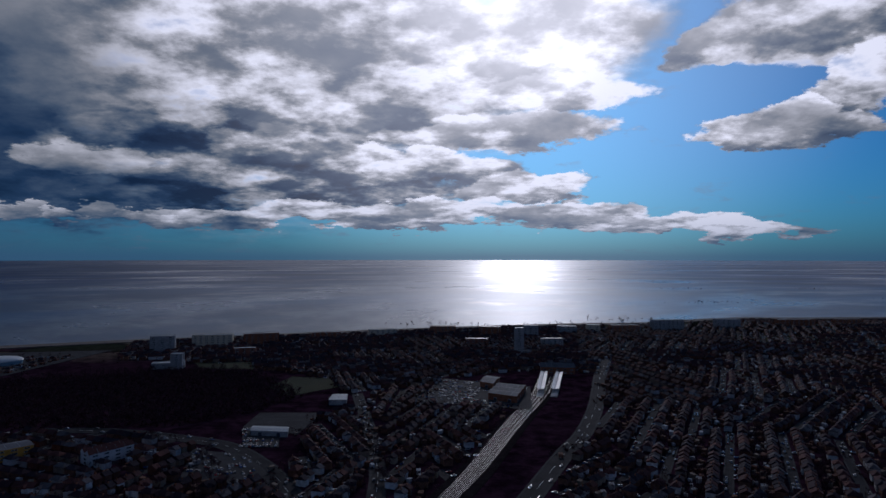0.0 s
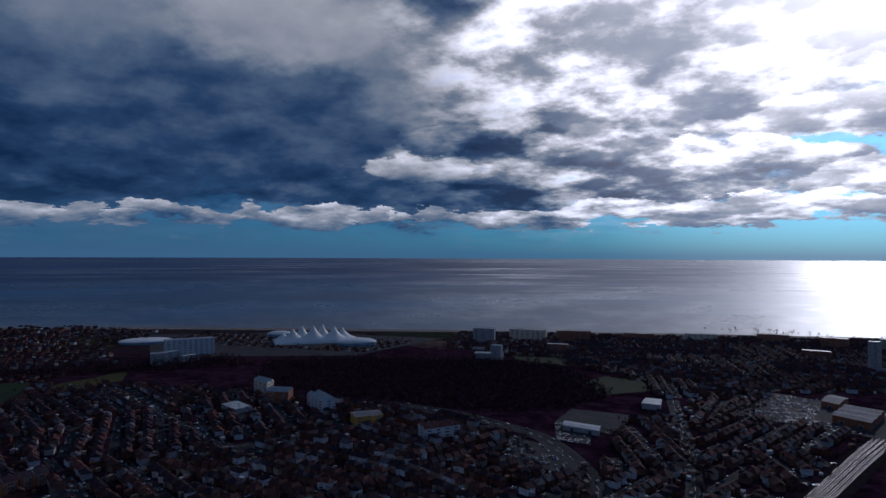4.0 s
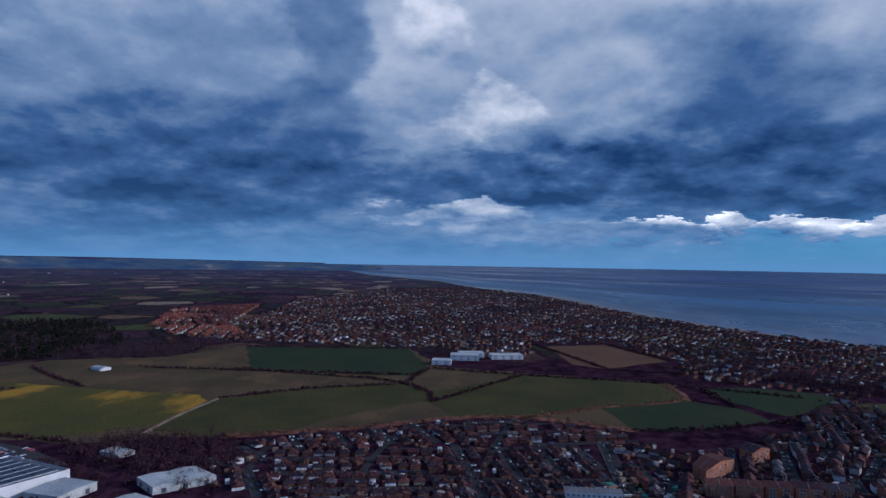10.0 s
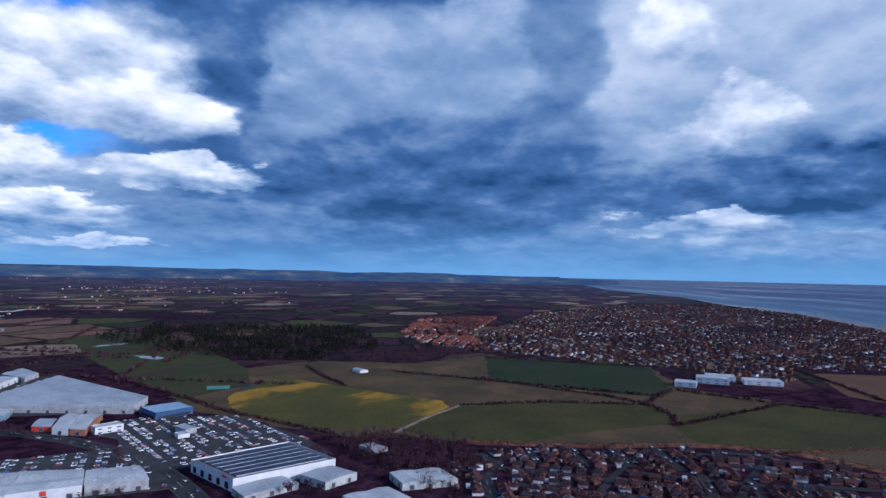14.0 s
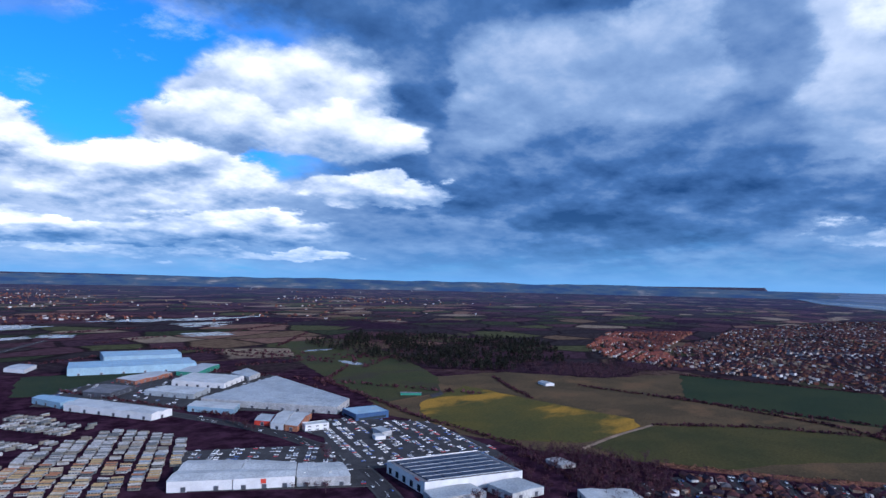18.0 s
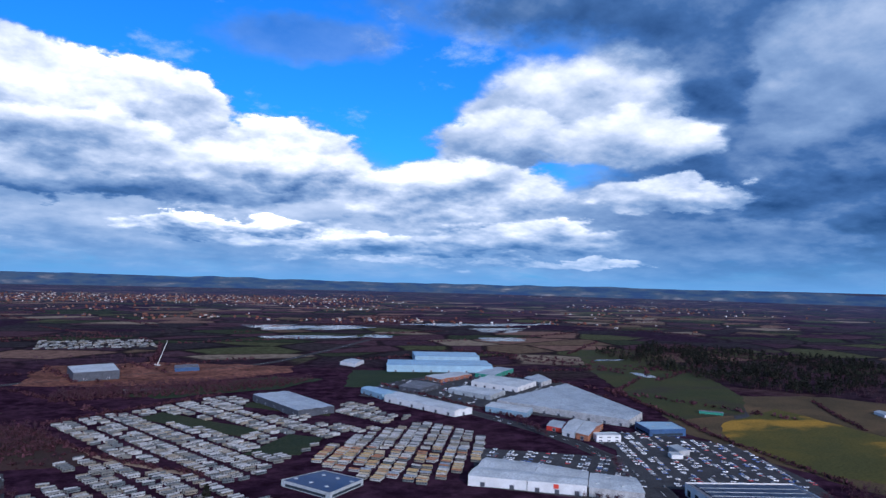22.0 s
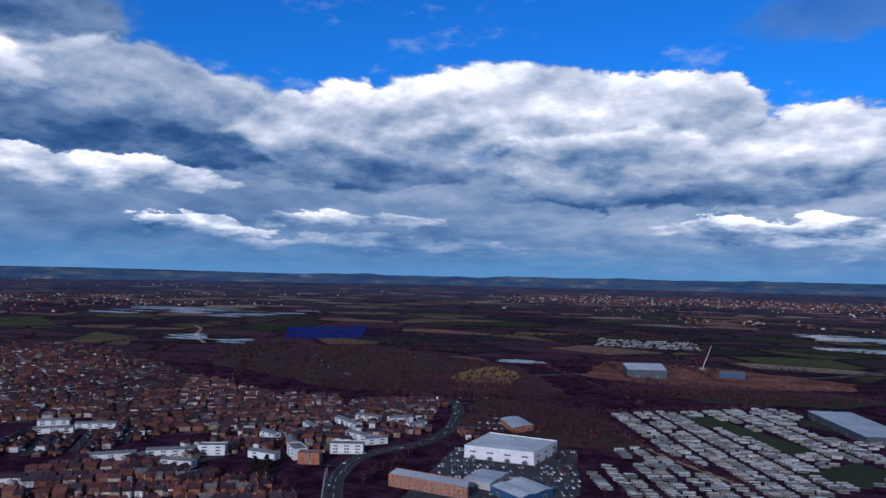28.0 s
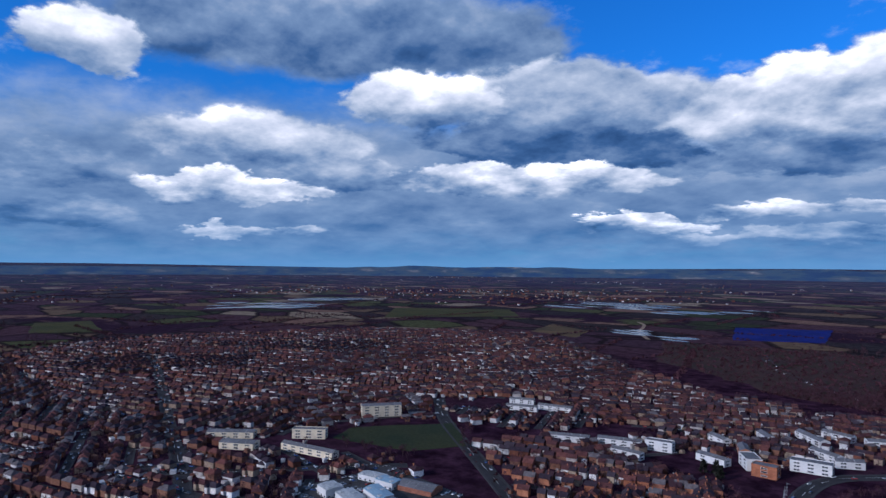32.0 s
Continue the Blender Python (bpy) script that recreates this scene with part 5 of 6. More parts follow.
# retail park and industrial estate
store = shed("supermarket", [(-418, -366), (-393, -306), (-468, -265), (-497, -328)], 9, white_mat, sheet_dark, "white supermarket with solar panels across its dark roof", 1, 0, 0, 0, "supermarket", 0.9)
quad = [(-418, -366), (-393, -306), (-468, -265), (-497, -328)]
mx, my = sum(x for x, _ in quad) / 4, sum(y for _, y in quad) / 4
A, B, C, D = (Vector((x - mx, y - my, 9.05)) for x, y in quad)
for i in range(6):
    u0, u1 = .07 + i * .145, .07 + i * .145 + .115
    for j in range(5):
        t0, t1 = .06 + j * .178, .06 + j * .178 + .168
        q = [A.lerp(B, u).lerp(D.lerp(C, u), t) for u, t in ((u0, t0), (u1, t0), (u1, t1), (u0, t1))]
        part("solar_panel", Bag().add([tuple(p + Vector((0, 0, k))) for k in (.15, .75) for p in (q if k < .5 else q)], BOX).mesh("solar_panel", solar_mat), store, "dark blue solar panel row")
    q = [A.lerp(B, u).lerp(D.lerp(C, u), t) for u, t in ((u1 + .008, .06), (u1 + .016, .06), (u1 + .016, .94), (u1 + .008, .94))]
    part("panel_rail", Bag().add([tuple(p + Vector((0, 0, k))) for k in (.1, .8) for p in q], BOX).mesh("panel_rail", sheet_grey), store, "pale rail between panel rows")
part("sign_band", Bag().box(-9, -.2, 0, 9, .1, 1.6, 0).mesh("sign_band", red_mat), store, "plain red sign band", Matrix.LocRotScale(A.lerp(B, .82) + Vector((0, 0, -.9)) + Vector((.35, -.3, 0)), Euler((0, 0, math.atan2(59, 26))), (.35, 1, 1)))
for k in range(5):
    p = A.lerp(B, .1 + .19 * k) + Vector((0, 0, -8.4))
    part("shop_window", Bag().box(-2.6, -.15, 0, 2.6, .1, 5.0, 0).mesh("shop_window", pane_mat), store, "tall dark shop window", Matrix.LocRotScale(p, Euler((0, 0, math.atan2(59, 26))), None))
shed("store_annexe", [(-389, -304), (-378, -285), (-418, -267), (-427, -288)], 5, grey_mat, sheet_grey, "low grey annexe of the supermarket", 1, .6, 12)
shed("store_annexe", [(-432, -275), (-424, -248), (-454, -238), (-462, -265)], 6, sheet_pale, sheet_grey, "grey service shed behind the supermarket", 1, .8, 12)
shed("retail_shed", [(-273, -455), (-308, -424), (-348, -460), (-316, -495)], 8, white_mat, sheet_pale, "large pale-roofed retail shed", 2, 1.6, 16, 8)
shed("retail_shed", [(-308, -423), (-343, -394), (-370, -424), (-349, -458)], 8.4, white_mat, sheet_pale, "white retail shed with a plain red sign", 2, 1.4, 14, 6)
shed("retail_shed", [(-344, -393), (-373, -364), (-396, -397), (-371, -422)], 7.6, grey_mat, sheet_pale, "low retail shed with a sloping pale roof", 1, 1.4, 12, 4)
sgn = thing("shop_sign", -325, -409, math.atan2(30, -35), "plain red square shop sign on a white wall", "sign", "", 4.2)
part("panel", Bag().box(-2, -.15, 0, 2, .15, 3.4, 0).mesh("panel", red_mat), sgn)
shed("factory", [(-479, -729), (-554, -566), (-603, -594), (-662, -810)], 8.5, grey_mat, sheet_grey, "huge grey factory roof with many low ridges", 9, 1.0, 18)
shed("warehouse", [(-447, -707), (-471, -651), (-497, -675), (-473, -729)], 6.5, sheet_blue, sheet_pale, "white warehouse with a pale roof", 2, .8, 14)
shed("distribution_warehouse", [(-470, -1073), (-645, -998), (-678, -1080), (-506, -1148)], 12, sheet_blue, sheet_blue, "vast pale blue warehouse with a pale roof", 2, 2.0, 30)
shed("distribution_warehouse", [(-574, -1172), (-694, -1123), (-729, -1202), (-608, -1256)], 13, sheet_blue, sheet_blue, "tall warehouse with pale blue cladding", 2, 1.6, 30)
shed("workshop", [(-494, -969), (-500, -925), (-580, -963), (-578, -996)], 6, brick_mat, sheet_pale, "long low brick workshop", 2, 1.0, 14)
shed("warehouse", [(-532, -884), (-568, -809), (-632, -850), (-598, -932)], 8, white_mat, sheet_pale, "white industrial unit with a pale roof", 3, 1.0, 16, 8)
shed("warehouse", [(-467, -840), (-493, -767), (-537, -796), (-509, -853)], 7, sheet_grey, sheet_pale, "grey industrial unit with loading doors", 2, 1.0, 16)
shed("warehouse", [(-640, -894), (-634, -840), (-670, -860), (-690, -918)], 7, grey_mat, sheet_grey, "grey warehouse with loading doors", 2, 1.0, 16)
shed("warehouse", [(-589, -967), (-605, -933), (-687, -994), (-675, -1026)], 7, green_sheet, sheet_grey, "long warehouse with greenish cladding", 1, 1.2, 16)
shed("warehouse", [(-408, -884), (-425, -848), (-473, -880), (-456, -925)], 7, dark_mat, sheet_dark, "dark warehouse with a felt roof", 2, 1.0, 14)
shed("warehouse", [(-354, -813), (-393, -690), (-423, -699), (-386, -834)], 7.5, white_mat, sheet_pale, "long white shed beside caravans", 2, 1.4, 20, 10)
shed("warehouse", [(-348, -884), (-356, -826), (-386, -838), (-367, -896)], 7, sheet_blue, sheet_blue, "pale blue shed beside caravans", 1, 1.2, 16)
shed("gabled_hall", [(-455, -564), (-459, -548), (-513, -591), (-508, -606)], 6, white_mat, sheet_pale, "white gabled hall beside its twin", 1, 3.2, 20, 0)
shed("gabled_hall", [(-460, -547), (-464, -532), (-520, -572), (-514, -589)], 6, brick_mat, sheet_pale, "brick gabled hall beside its twin", 1, 3.2, 20, 0)
shed("workshop", [(-455, -591), (-462, -574), (-489, -599), (-482, -614)], 5, red_mat, sheet_grey, "low red workshop beside gabled halls", 1, 1.2, 12)
shed("car_showroom", [(-556, -559), (-541, -522), (-583, -510), (-597, -543)], 7.5, blue_mat, sheet_blue, "blue showroom with a pale flat roof", 1, .4, 0, 4, "showroom", .5, 2.6)
shed("filling_station_canopy", [(-513, -470), (-505, -450), (-518, -448), (-526, -470)], 5.2, grey_mat, sheet_grey, "flat grey filling station canopy", 1, .3, 0, 0, "canopy", .4)
shed("kiosk", [(-497, -456), (-491, -446), (-501, -441), (-506, -452)], 4, white_mat, sheet_pale, "small white filling station kiosk", 1, .3, 0, 0, "kiosk", .3)
shed("office", [(-475, -537), (-470, -526), (-494, -516), (-500, -529)], 7, white_mat, sheet_pale, "white two-storey office with flat roof", 1, .2, 0, 0, "office", .4, 0, 2, 3.5)
shed("warehouse", [(-424, -1188), (-439, -1148), (-475, -1195), (-462, -1228)], 6, white_mat, sheet_pale, "white shed by the main road", 1, 1.0)
shed("warehouse", [(-194, -875), (-219, -751), (-267, -763), (-243, -884)], 8.5, dark_mat, sheet_grey, "large grey-roofed warehouse beside the caravan park", 3, .8, 24, 9)
shed("leisure_hall", [(-138, -512), (-162, -467), (-197, -489), (-176, -524)], 4.5, sheet_grey, solar_mat, "low hall with a dark solar roof", 1, .3, 0, 6, "hall", .5, 2.0)
shed("warehouse", [(26, -1195), (16, -1110), (-46, -1123), (-40, -1215)], 13, dark_mat, sheet_pale, "dark-walled pale-roofed warehouse on the clay site", 1, .5, 22, 0, "warehouse", .6)
shed("site_shed", [(-134, -1215), (-131, -1177), (-170, -1179), (-174, -1222)], 6, blue_mat, sheet_dark, "low dark blue shed on the building site", 1, .8)
shed("white_factory", [(146, -564), (84, -562), (70, -610), (135, -618)], 11, white_mat, sheet_pale, "large white factory with a flat roof", 1, .2, 15, 8, "factory", .8, 0, 2, 6)
shed("brick_flats", [(181, -471), (116, -460), (119, -477), (181, -487)], 9, brick_mat, sheet_pale, "orange brick block of flats with a flat roof", 1, .2, 0, 0, "flats", .5, 0, 3, 3.6)
shed("warehouse", [(103, -479), (78, -460), (59, -489), (84, -508)], 6.5, blue_mat, sheet_pale, "pale-roofed shed with blue walls", 2, 1.0, 12)
shed("warehouse", [(127, -490), (105, -485), (97, -517), (119, -520)], 6, grey_mat, sheet_grey, "grey workshop shed with ribbed roof", 2, .8, 12)
shed("warehouse", [(143, -707), (122, -667), (104, -690), (126, -725)], 6, brick_mat, sheet_grey, "brick depot with a grey roof", 1, 1.2, 12)
shed("timber_yard_shed", [(-466, -216), (-446, -196), (-473, -162), (-493, -185)], 5.5, sheet_pale, sheet_pale, "pale-roofed shed by the tree belt", 2, .9, 12)
shed("timber_yard_shed", [(-405, -223), (-392, -200), (-421, -178), (-435, -202)], 5.5, sheet_pale, sheet_pale, "pale-roofed shed with ribbed sheeting", 2, .9, 12)
shed("pumping_station", [(-533, -278), (-524, -259), (-537, -251), (-547, -270)], 3.5, grey_mat, sheet_pale, "small pale utility building", 1, .6)
shed("clubhouse", [(-932, -502), (-918, -481), (-932, -473), (-945, -494)], 4, white_mat, sheet_grey, "small white barn with an arched roof", 1, 1.6)
shed("barn", [(-703, -594), (-721, -571), (-726, -576), (-709, -599)], 3.5, green_sheet, sheet_dark, "long low green shed", 1, .8)

# white estate and school quarter
for x0, y0, x1, y1, dep, h, w, st, lab in (
        (436, -439, 406, -460, 9, 7, white_mat, 2, "long white terrace with flat roofs"), (402, -468, 369, -487, 9, 7, white_mat, 2, "long white terrace with flat roofs"),
        (366, -489, 344, -497, 10, 8.5, white_mat, 3, "white block with dark windows"), (297, -521, 281, -505, 12, 9, white_mat, 3, "white gabled block of flats"),
        (273, -497, 255, -501, 11, 9, brick_mat, 3, "brown brick block of flats"), (312, -647, 279, -624, 10, 7.5, white_mat, 2, "long white terrace"),
        (262, -535, 234, -544, 12, 8.5, white_mat, 3, "white block of flats over garages"), (323, -500, 296, -498, 9, 7, white_mat, 2, "white terrace"),
        (374, -452, 346, -455, 8, 7, white_mat, 2, "white terrace with a flat roof"), (297, -667, 269, -663, 9, 7, white_mat, 2, "white terrace at the estate's edge"),
        (254, -662, 234, -679, 10, 7.5, white_mat, 2, "white terrace in a curved row"), (223, -641, 213, -664, 9, 7, white_mat, 2, "white terrace in a curved row"),
        (332, -614, 313, -597, 9, 7, white_mat, 2, "short white terrace"), (354, -567, 332, -556, 9, 7, white_mat, 2, "short white terrace"),
        (319, -556, 305, -537, 9, 7, brick_mat, 2, "brown brick terrace"), (275, -594, 248, -583, 9, 7, white_mat, 2, "white terrace"), (243, -572, 227, -586, 9, 7, white_mat, 2, "white terrace"),
        (556, -493, 526, -512, 8, 5, white_mat, 2, "low white terrace round a court"), (537, -524, 502, -540, 8, 5, white_mat, 2, "low white terrace round a court"), (580, -520, 556, -536, 8, 5, white_mat, 2, "low white terrace round a court"),
        (610, -339, 594, -378, 12, 12, cream_mat, 4, "four-storey cream block of flats"), (547, -224, 493, -246, 9, 6, cream_mat, 2, "long low school building"),
        (620, -181, 594, -216, 12, 6.5, cream_mat, 2, "cream two-storey industrial building"), (579, -180, 556, -202, 14, 6.5, cream_mat, 2, "cream two-storey industrial building"), (575, -246, 555, -270, 10, 8.5, cream_mat, 3, "cream gabled old school house")):
    slab("flats" if st > 2 else "terrace_row", x0, y0, x1, y1, dep, h if st > 2 else min(h, 5.6), w, sheet_dark, lab if len(lab.split()) > 3 else lab + " of the white estate", st, 4.2, "flats" if st > 2 else "terrace", 0.0 if st == 3 else 1.9)
for q, lab in (([(409, -207), (386, -205), (389, -220), (410, -221)], 1), ([(402, -225), (377, -223), (379, -236), (405, -239)], 2), ([(437, -240), (420, -247), (424, -258), (441, -251)], 3),
               ([(417, -243), (401, -248), (405, -259), (421, -255)], 4), ([(427, -202), (413, -202), (414, -216), (428, -216)], 5)):
    shed("school_wing", q, 4.5 + lab % 3, white_mat, sheet_pale if lab % 2 else sheet_blue, "white school wing with a pale roof", 1, .8, 0, 3, "school", 0, 0, 1, 4)
shed("school_hall", [(401, -252), (374, -263), (381, -278), (408, -267)], 4, brick_mat, sheet_dark, "low school hall with a dark pitched roof", 1, 2.6, 0, 0, "school")

# eastern quarter
shed("brick_flats", [(-505, 193), (-489, 197), (-521, 232), (-537, 221)], 9.5, brick_mat, tile_mat, "brown brick flats with a tiled roof", 1, 3, 0, 0, "flats", 0, 0, 3, 4)
shed("brick_flats", [(-554, 251), (-539, 255), (-555, 277), (-570, 270)], 9, brick_mat, tile_mat, "brown brick flats with a tiled roof", 1, 3, 0, 0, "flats", 0, 0, 3, 4)
for i in range(5):
    y = 187 + i * 20
    shed("brick_flats", [(-463 + i * 1.7, y), (-460 + i * 1.7, y + 18), (-472 + i * 1.7, y + 19.5), (-475 + i * 1.7, y + 1.4)], 8.5, brick_mat, tile_mat, "brown brick terrace with a tiled roof", 1, 2.8, 0, 0, "flats", 0, 0, 3, 4)
shed("shop_parade", [(-448, 85), (-444, 123), (-456, 124), (-460, 86)], 6.5, white_mat, sheet_dark, "parade of shops with flats above", 1, 1.4, 0, 0, "shops", 0, 2.0, 2, 3.4)
slab("resort_hotel", -842, 711, -805, 775, 16, 26, white_mat, sheet_grey, "tall white hotel with bands of balconies", 7, 3.6, "hotel")
slab("apartment_block", -798, 647, -783, 664, 14, 17, grey_mat, sheet_grey, "grey concrete apartment block with balconies", 5, 4, "flats")
slab("apartment_block", -795, 671, -791, 697, 14, 16, grey_mat, sheet_grey, "grey concrete apartment block with balconies", 5, 4, "flats")
slab("apartment_block", -776, 686, -772, 713, 12, 10, grey_mat, sheet_pale, "low grey concrete apartment block", 3, 4, "flats")
for a, b, c, d, e in ((-1027, -18, -1025, 12, 7), (-1077, 12, -1075, 59, 9), (-1094, 81, -1100, 135, 7), (-1107, 27, -1110, 70, 8)):
    slab("school_block", a, b, c, d, 26, e, white_mat, sheet_pale, "white school block behind the sports field", 2, 5, "school")
shed("white_house", [(-446, 560), (-410, 539), (-406, 556), (-440, 578)], 12, white_mat, sheet_grey, "tall white gabled house among trees", 2, 3, 0, 0, "house", 0, 0, 4, 4)
shed("ochre_block", [(-350, 510), (-332, 531), (-348, 545), (-366, 525)], 9, orange_mat, sheet_dark, "ochre-fronted block with a dark roof", 1, 1.6, 0, 0, "building", 0, 0, 3, 4)
shed("flat_roofed_hall", [(-514, 504), (-483, 493), (-478, 512), (-510, 524)], 5, grey_mat, sheet_pale, "low hall with a pale flat roof", 1, .3, 0, 4, "hall", .4)
shed("white_villa", [(-271, 502), (-251, 532), (-263, 541), (-284, 513)], 9, white_mat, tile_mat, "large white villa with gables", 2, 3, 0, 0, "house", 0, 0, 3, 4)
shed("apartment_block", [(-548, 589), (-518, 578), (-525, 597), (-554, 606)], 13, cream_mat, sheet_grey, "pale apartment block among trees", 2, 2.5, 0, 0, "flats", 0, 0, 4, 4)
shed("apartment_block", [(-490, 545), (-467, 554), (-475, 572), (-498, 564)], 13, brick_mat, sheet_grey, "brown apartment block among trees", 2, 2.5, 0, 0, "flats", 0, 0, 4, 4)

# seafront and station quarter
# Grey and brick walls instead of white: backlit dimness put into the colour.
for x0, y0, x1, y1, dep, h, w, st in ((-494, 1100, -456, 1110, 18, 26, grey_mat, 7), (-452, 1177, -383, 1188, 18, 19, cream_mat, 5), (-364, 1195, -305, 1215, 18, 19, brick_mat, 5), (-389, 932, -373, 934, 14, 22, grey_mat, 7), (-416, 932, -374, 945, 20, 8, grey_mat, 2),
                                      (459, 1424, 529, 1434, 18, 22, grey_mat, 6), (614, 1465, 670, 1469, 18, 20, grey_mat, 6), (119, 1080, 134, 1080, 14, 43, grey_mat, 13), (162, 1316, 192, 1316, 16, 22, grey_mat, 6), (73, 1330, 116, 1323, 18, 18, brick_mat, 5),
                                      (238, 1364, 278, 1358, 18, 16, grey_mat, 4), (358, 1397, 421, 1399, 16, 14, brick_mat, 4), (776, 1512, 864, 1515, 18, 15, brick_mat, 4), (-27, 1364, 27, 1366, 16, 15, brick_mat, 4), (-148, 1316, -94, 1330, 16, 13, cream_mat, 4),
                                      (-256, 1276, -202, 1289, 16, 12, brick_mat, 3), (932, 1552, 999, 1552, 16, 12, brick_mat, 3), (310, 1404, 338, 1404, 16, 14, cream_mat, 4), (-338, 1053, -304, 1060, 16, 13, brick_mat, 4), (40, 1188, 81, 1183, 16, 12, brick_mat, 3), (176, 1174, 216, 1172, 14, 14, grey_mat, 4)):
    slab("tower_block" if h > 30 else "seafront_block", x0, y0, x1, y1, dep, h, w, sheet_grey, "tall slab of flats over the town" if h > 30 else "seafront block of flats in %s" % {grey_mat: "grey concrete", white_mat: "white render", brick_mat: "brown brick", cream_mat: "cream render"}[w], st, 4.5, "flats")
shed("goods_hall", [(51, 737), (81, 718), (99, 780), (68, 796)], 8, brick_mat, sheet_dark, "dark brick goods hall beside the station", 3, 1.6, 16, 0, "hall")
shed("goods_hall", [(46, 810), (61, 796), (73, 837), (58, 850)], 7, brick_mat, sheet_dark, "dark brick shed beside the station", 1, 1.8, 16, 0, "hall")
shed("station_building", [(135, 902), (181, 896), (184, 923), (138, 929)], 9, brick_mat, sheet_dark, "old brick station building with four gables", 4, 3, 0, 0, "station", 0, 0, 2, 4)
shed("depot", [(-173, 589), (-139, 585), (-142, 602), (-176, 606)], 5, grey_mat, sheet_grey, "low grey depot beside a yard", 1, .8, 12)
shed("works_hall", [(-124, 711), (-105, 711), (-108, 740), (-124, 740)], 6, grey_mat, sheet_pale, "pale-roofed hall beside the street", 1, .6)
for i, (x0, y0, x1, y1) in enumerate(((116, 776, 139, 896), (133, 776, 159, 891))):
    p0, p1 = Vector((x0, y0, 0)), Vector((x1, y1, 0))
    d = (p1 - p0).normalized()
    n = Vector((-d.y, d.x, 0))
    ob = thing("platform_canopy", (x0 + x1) / 2, (y0 + y1) / 2, math.atan2(d.y, d.x), "ribbed pale platform canopy on steel posts", "canopy", "platform canopies of the station")
    L = (p1 - p0).length
    part("platform", Bag().box(-L / 2 - 25, -4, 0, L / 2, 4, 1.0, 0).mesh("platform", grey_mat), ob)
    for k in (-1, 1):
        r = Bag().add([(-L / 2, k * .4, 4.6), (L / 2, k * .4, 4.6), (L / 2, k * 4.6, 5.4), (-L / 2, k * 4.6, 5.4), (-L / 2, k * .4, 4.4), (L / 2, k * .4, 4.4), (L / 2, k * 4.6, 5.2), (-L / 2, k * 4.6, 5.2)], BOX)
        part("canopy_roof", r.mesh("canopy_roof", sheet_pale), ob)
    for j in range(8):
        part("post", Bag().box(-.15, -.15, 1, .15, .15, 4.5, 0).mesh("post", steel_mat), ob, "", Matrix.Translation((-L / 2 + L * (j + .5) / 8, 0, 0)))
TRACK = smooth([(-30, 354), (4, 440), (28, 506), (62, 614), (94, 709), (116, 776), (140, 878)])
ROADS.append((TRACK, 16))
bed = Bag()
ribbon(bed, TRACK, -15, 13, -.2, .35)
setting("track_bed", bed.mesh("track_bed", ballast_mat), "dark ballast bed of the railway", "track bed")
for i, off in enumerate((-10, -5, 0.5, 5.5, 10)):
    rails, s = [], Bag()
    ln = [(x, y) for x, y in TRACK]
    fan = [off * (0.45 + 0.55 * k / len(ln)) for k in range(len(ln))]
    for g in (-.75, .75):
        rows = []
        for k, (x, y) in enumerate(ln):
            ax, ay = ln[max(k - 1, 0)]
            bx, by = ln[min(k + 1, len(ln) - 1)]
            l = math.hypot(bx - ax, by - ay)
            rows.append((x - (by - ay) / l * (fan[k] + g), y + (bx - ax) / l * (fan[k] + g)))
        rails.append(Bag())
        ribbon(rails[-1], rows, -.07, .07, .35, .55)
        if g < 0:
            for (ax, ay), (bx, by) in zip(rows, rows[1:]):
                l = math.hypot(bx - ax, by - ay)
                for m in range(int(l / 1.6)):
                    t = m * 1.6 / l
                    s.add([(-.3, -.14, .3), (1.8, -.14, .3), (1.8, .14, .3), (-.3, .14, .3), (-.3, -.14, .44), (1.8, -.14, .44), (1.8, .14, .44), (-.3, .14, .44)], BOX, 0, (ax + (bx - ax) * t, ay + (by - ay) * t, 0), math.atan2(by - ay, bx - ax) + math.pi / 2)
    ob = tagged(new("railway_track"), "steel rails on sleepers curving into the station", "railway track", "tracks of the station")
    for b in rails:
        part("rail", b.mesh("rail", rail_mat), ob)
    part("sleeper_row", s.mesh("sleeper_row", sleeper_mat), ob)["kind"] = "stuff"

# holiday camp
tent = Bag()
N, M = 60, 40
peaks = [(-46, -8, 24), (-28, 8, 28), (-9, -8, 30), (10, 8, 28), (29, -8, 26), (48, 7, 20), (-62, 8, 15)]
for i in range(N + 1):
    for j in range(M + 1):
        x, y = (i / N - .5) * 160, (j / M - .5) * 74
        e = max(0, 1 - (2 * abs(y) / 74) ** 4) * max(0, 1 - (2 * abs(x) / 160) ** 6)
        z = max(h * math.exp(-math.hypot(x - a, (y - b) * .8) / 10.5) for a, b, h in peaks)
        tent.v.append((x, y, (5 + z) * e ** .4))
tent.f = [(i * (M + 1) + j, (i + 1) * (M + 1) + j, (i + 1) * (M + 1) + j + 1, i * (M + 1) + j + 1) for i in range(N) for j in range(M)]
tent.s = [0] * len(tent.f)
pav = thing("tented_pavilion", -753, 975, math.atan2(107, 104), "huge white tented pavilion with pointed peaks", "pavilion")
SITES.append((-753, 975, 80))
part("canopy", tent.mesh("canopy", canvas_mat), pav)
for a, b, h in peaks:
    part("mast", Bag().box(-.4, -.4, 0, .4, .4, h + 11, 0, .2).mesh("mast", steel_mat), pav, "", Matrix.Translation((a, b, 0)))
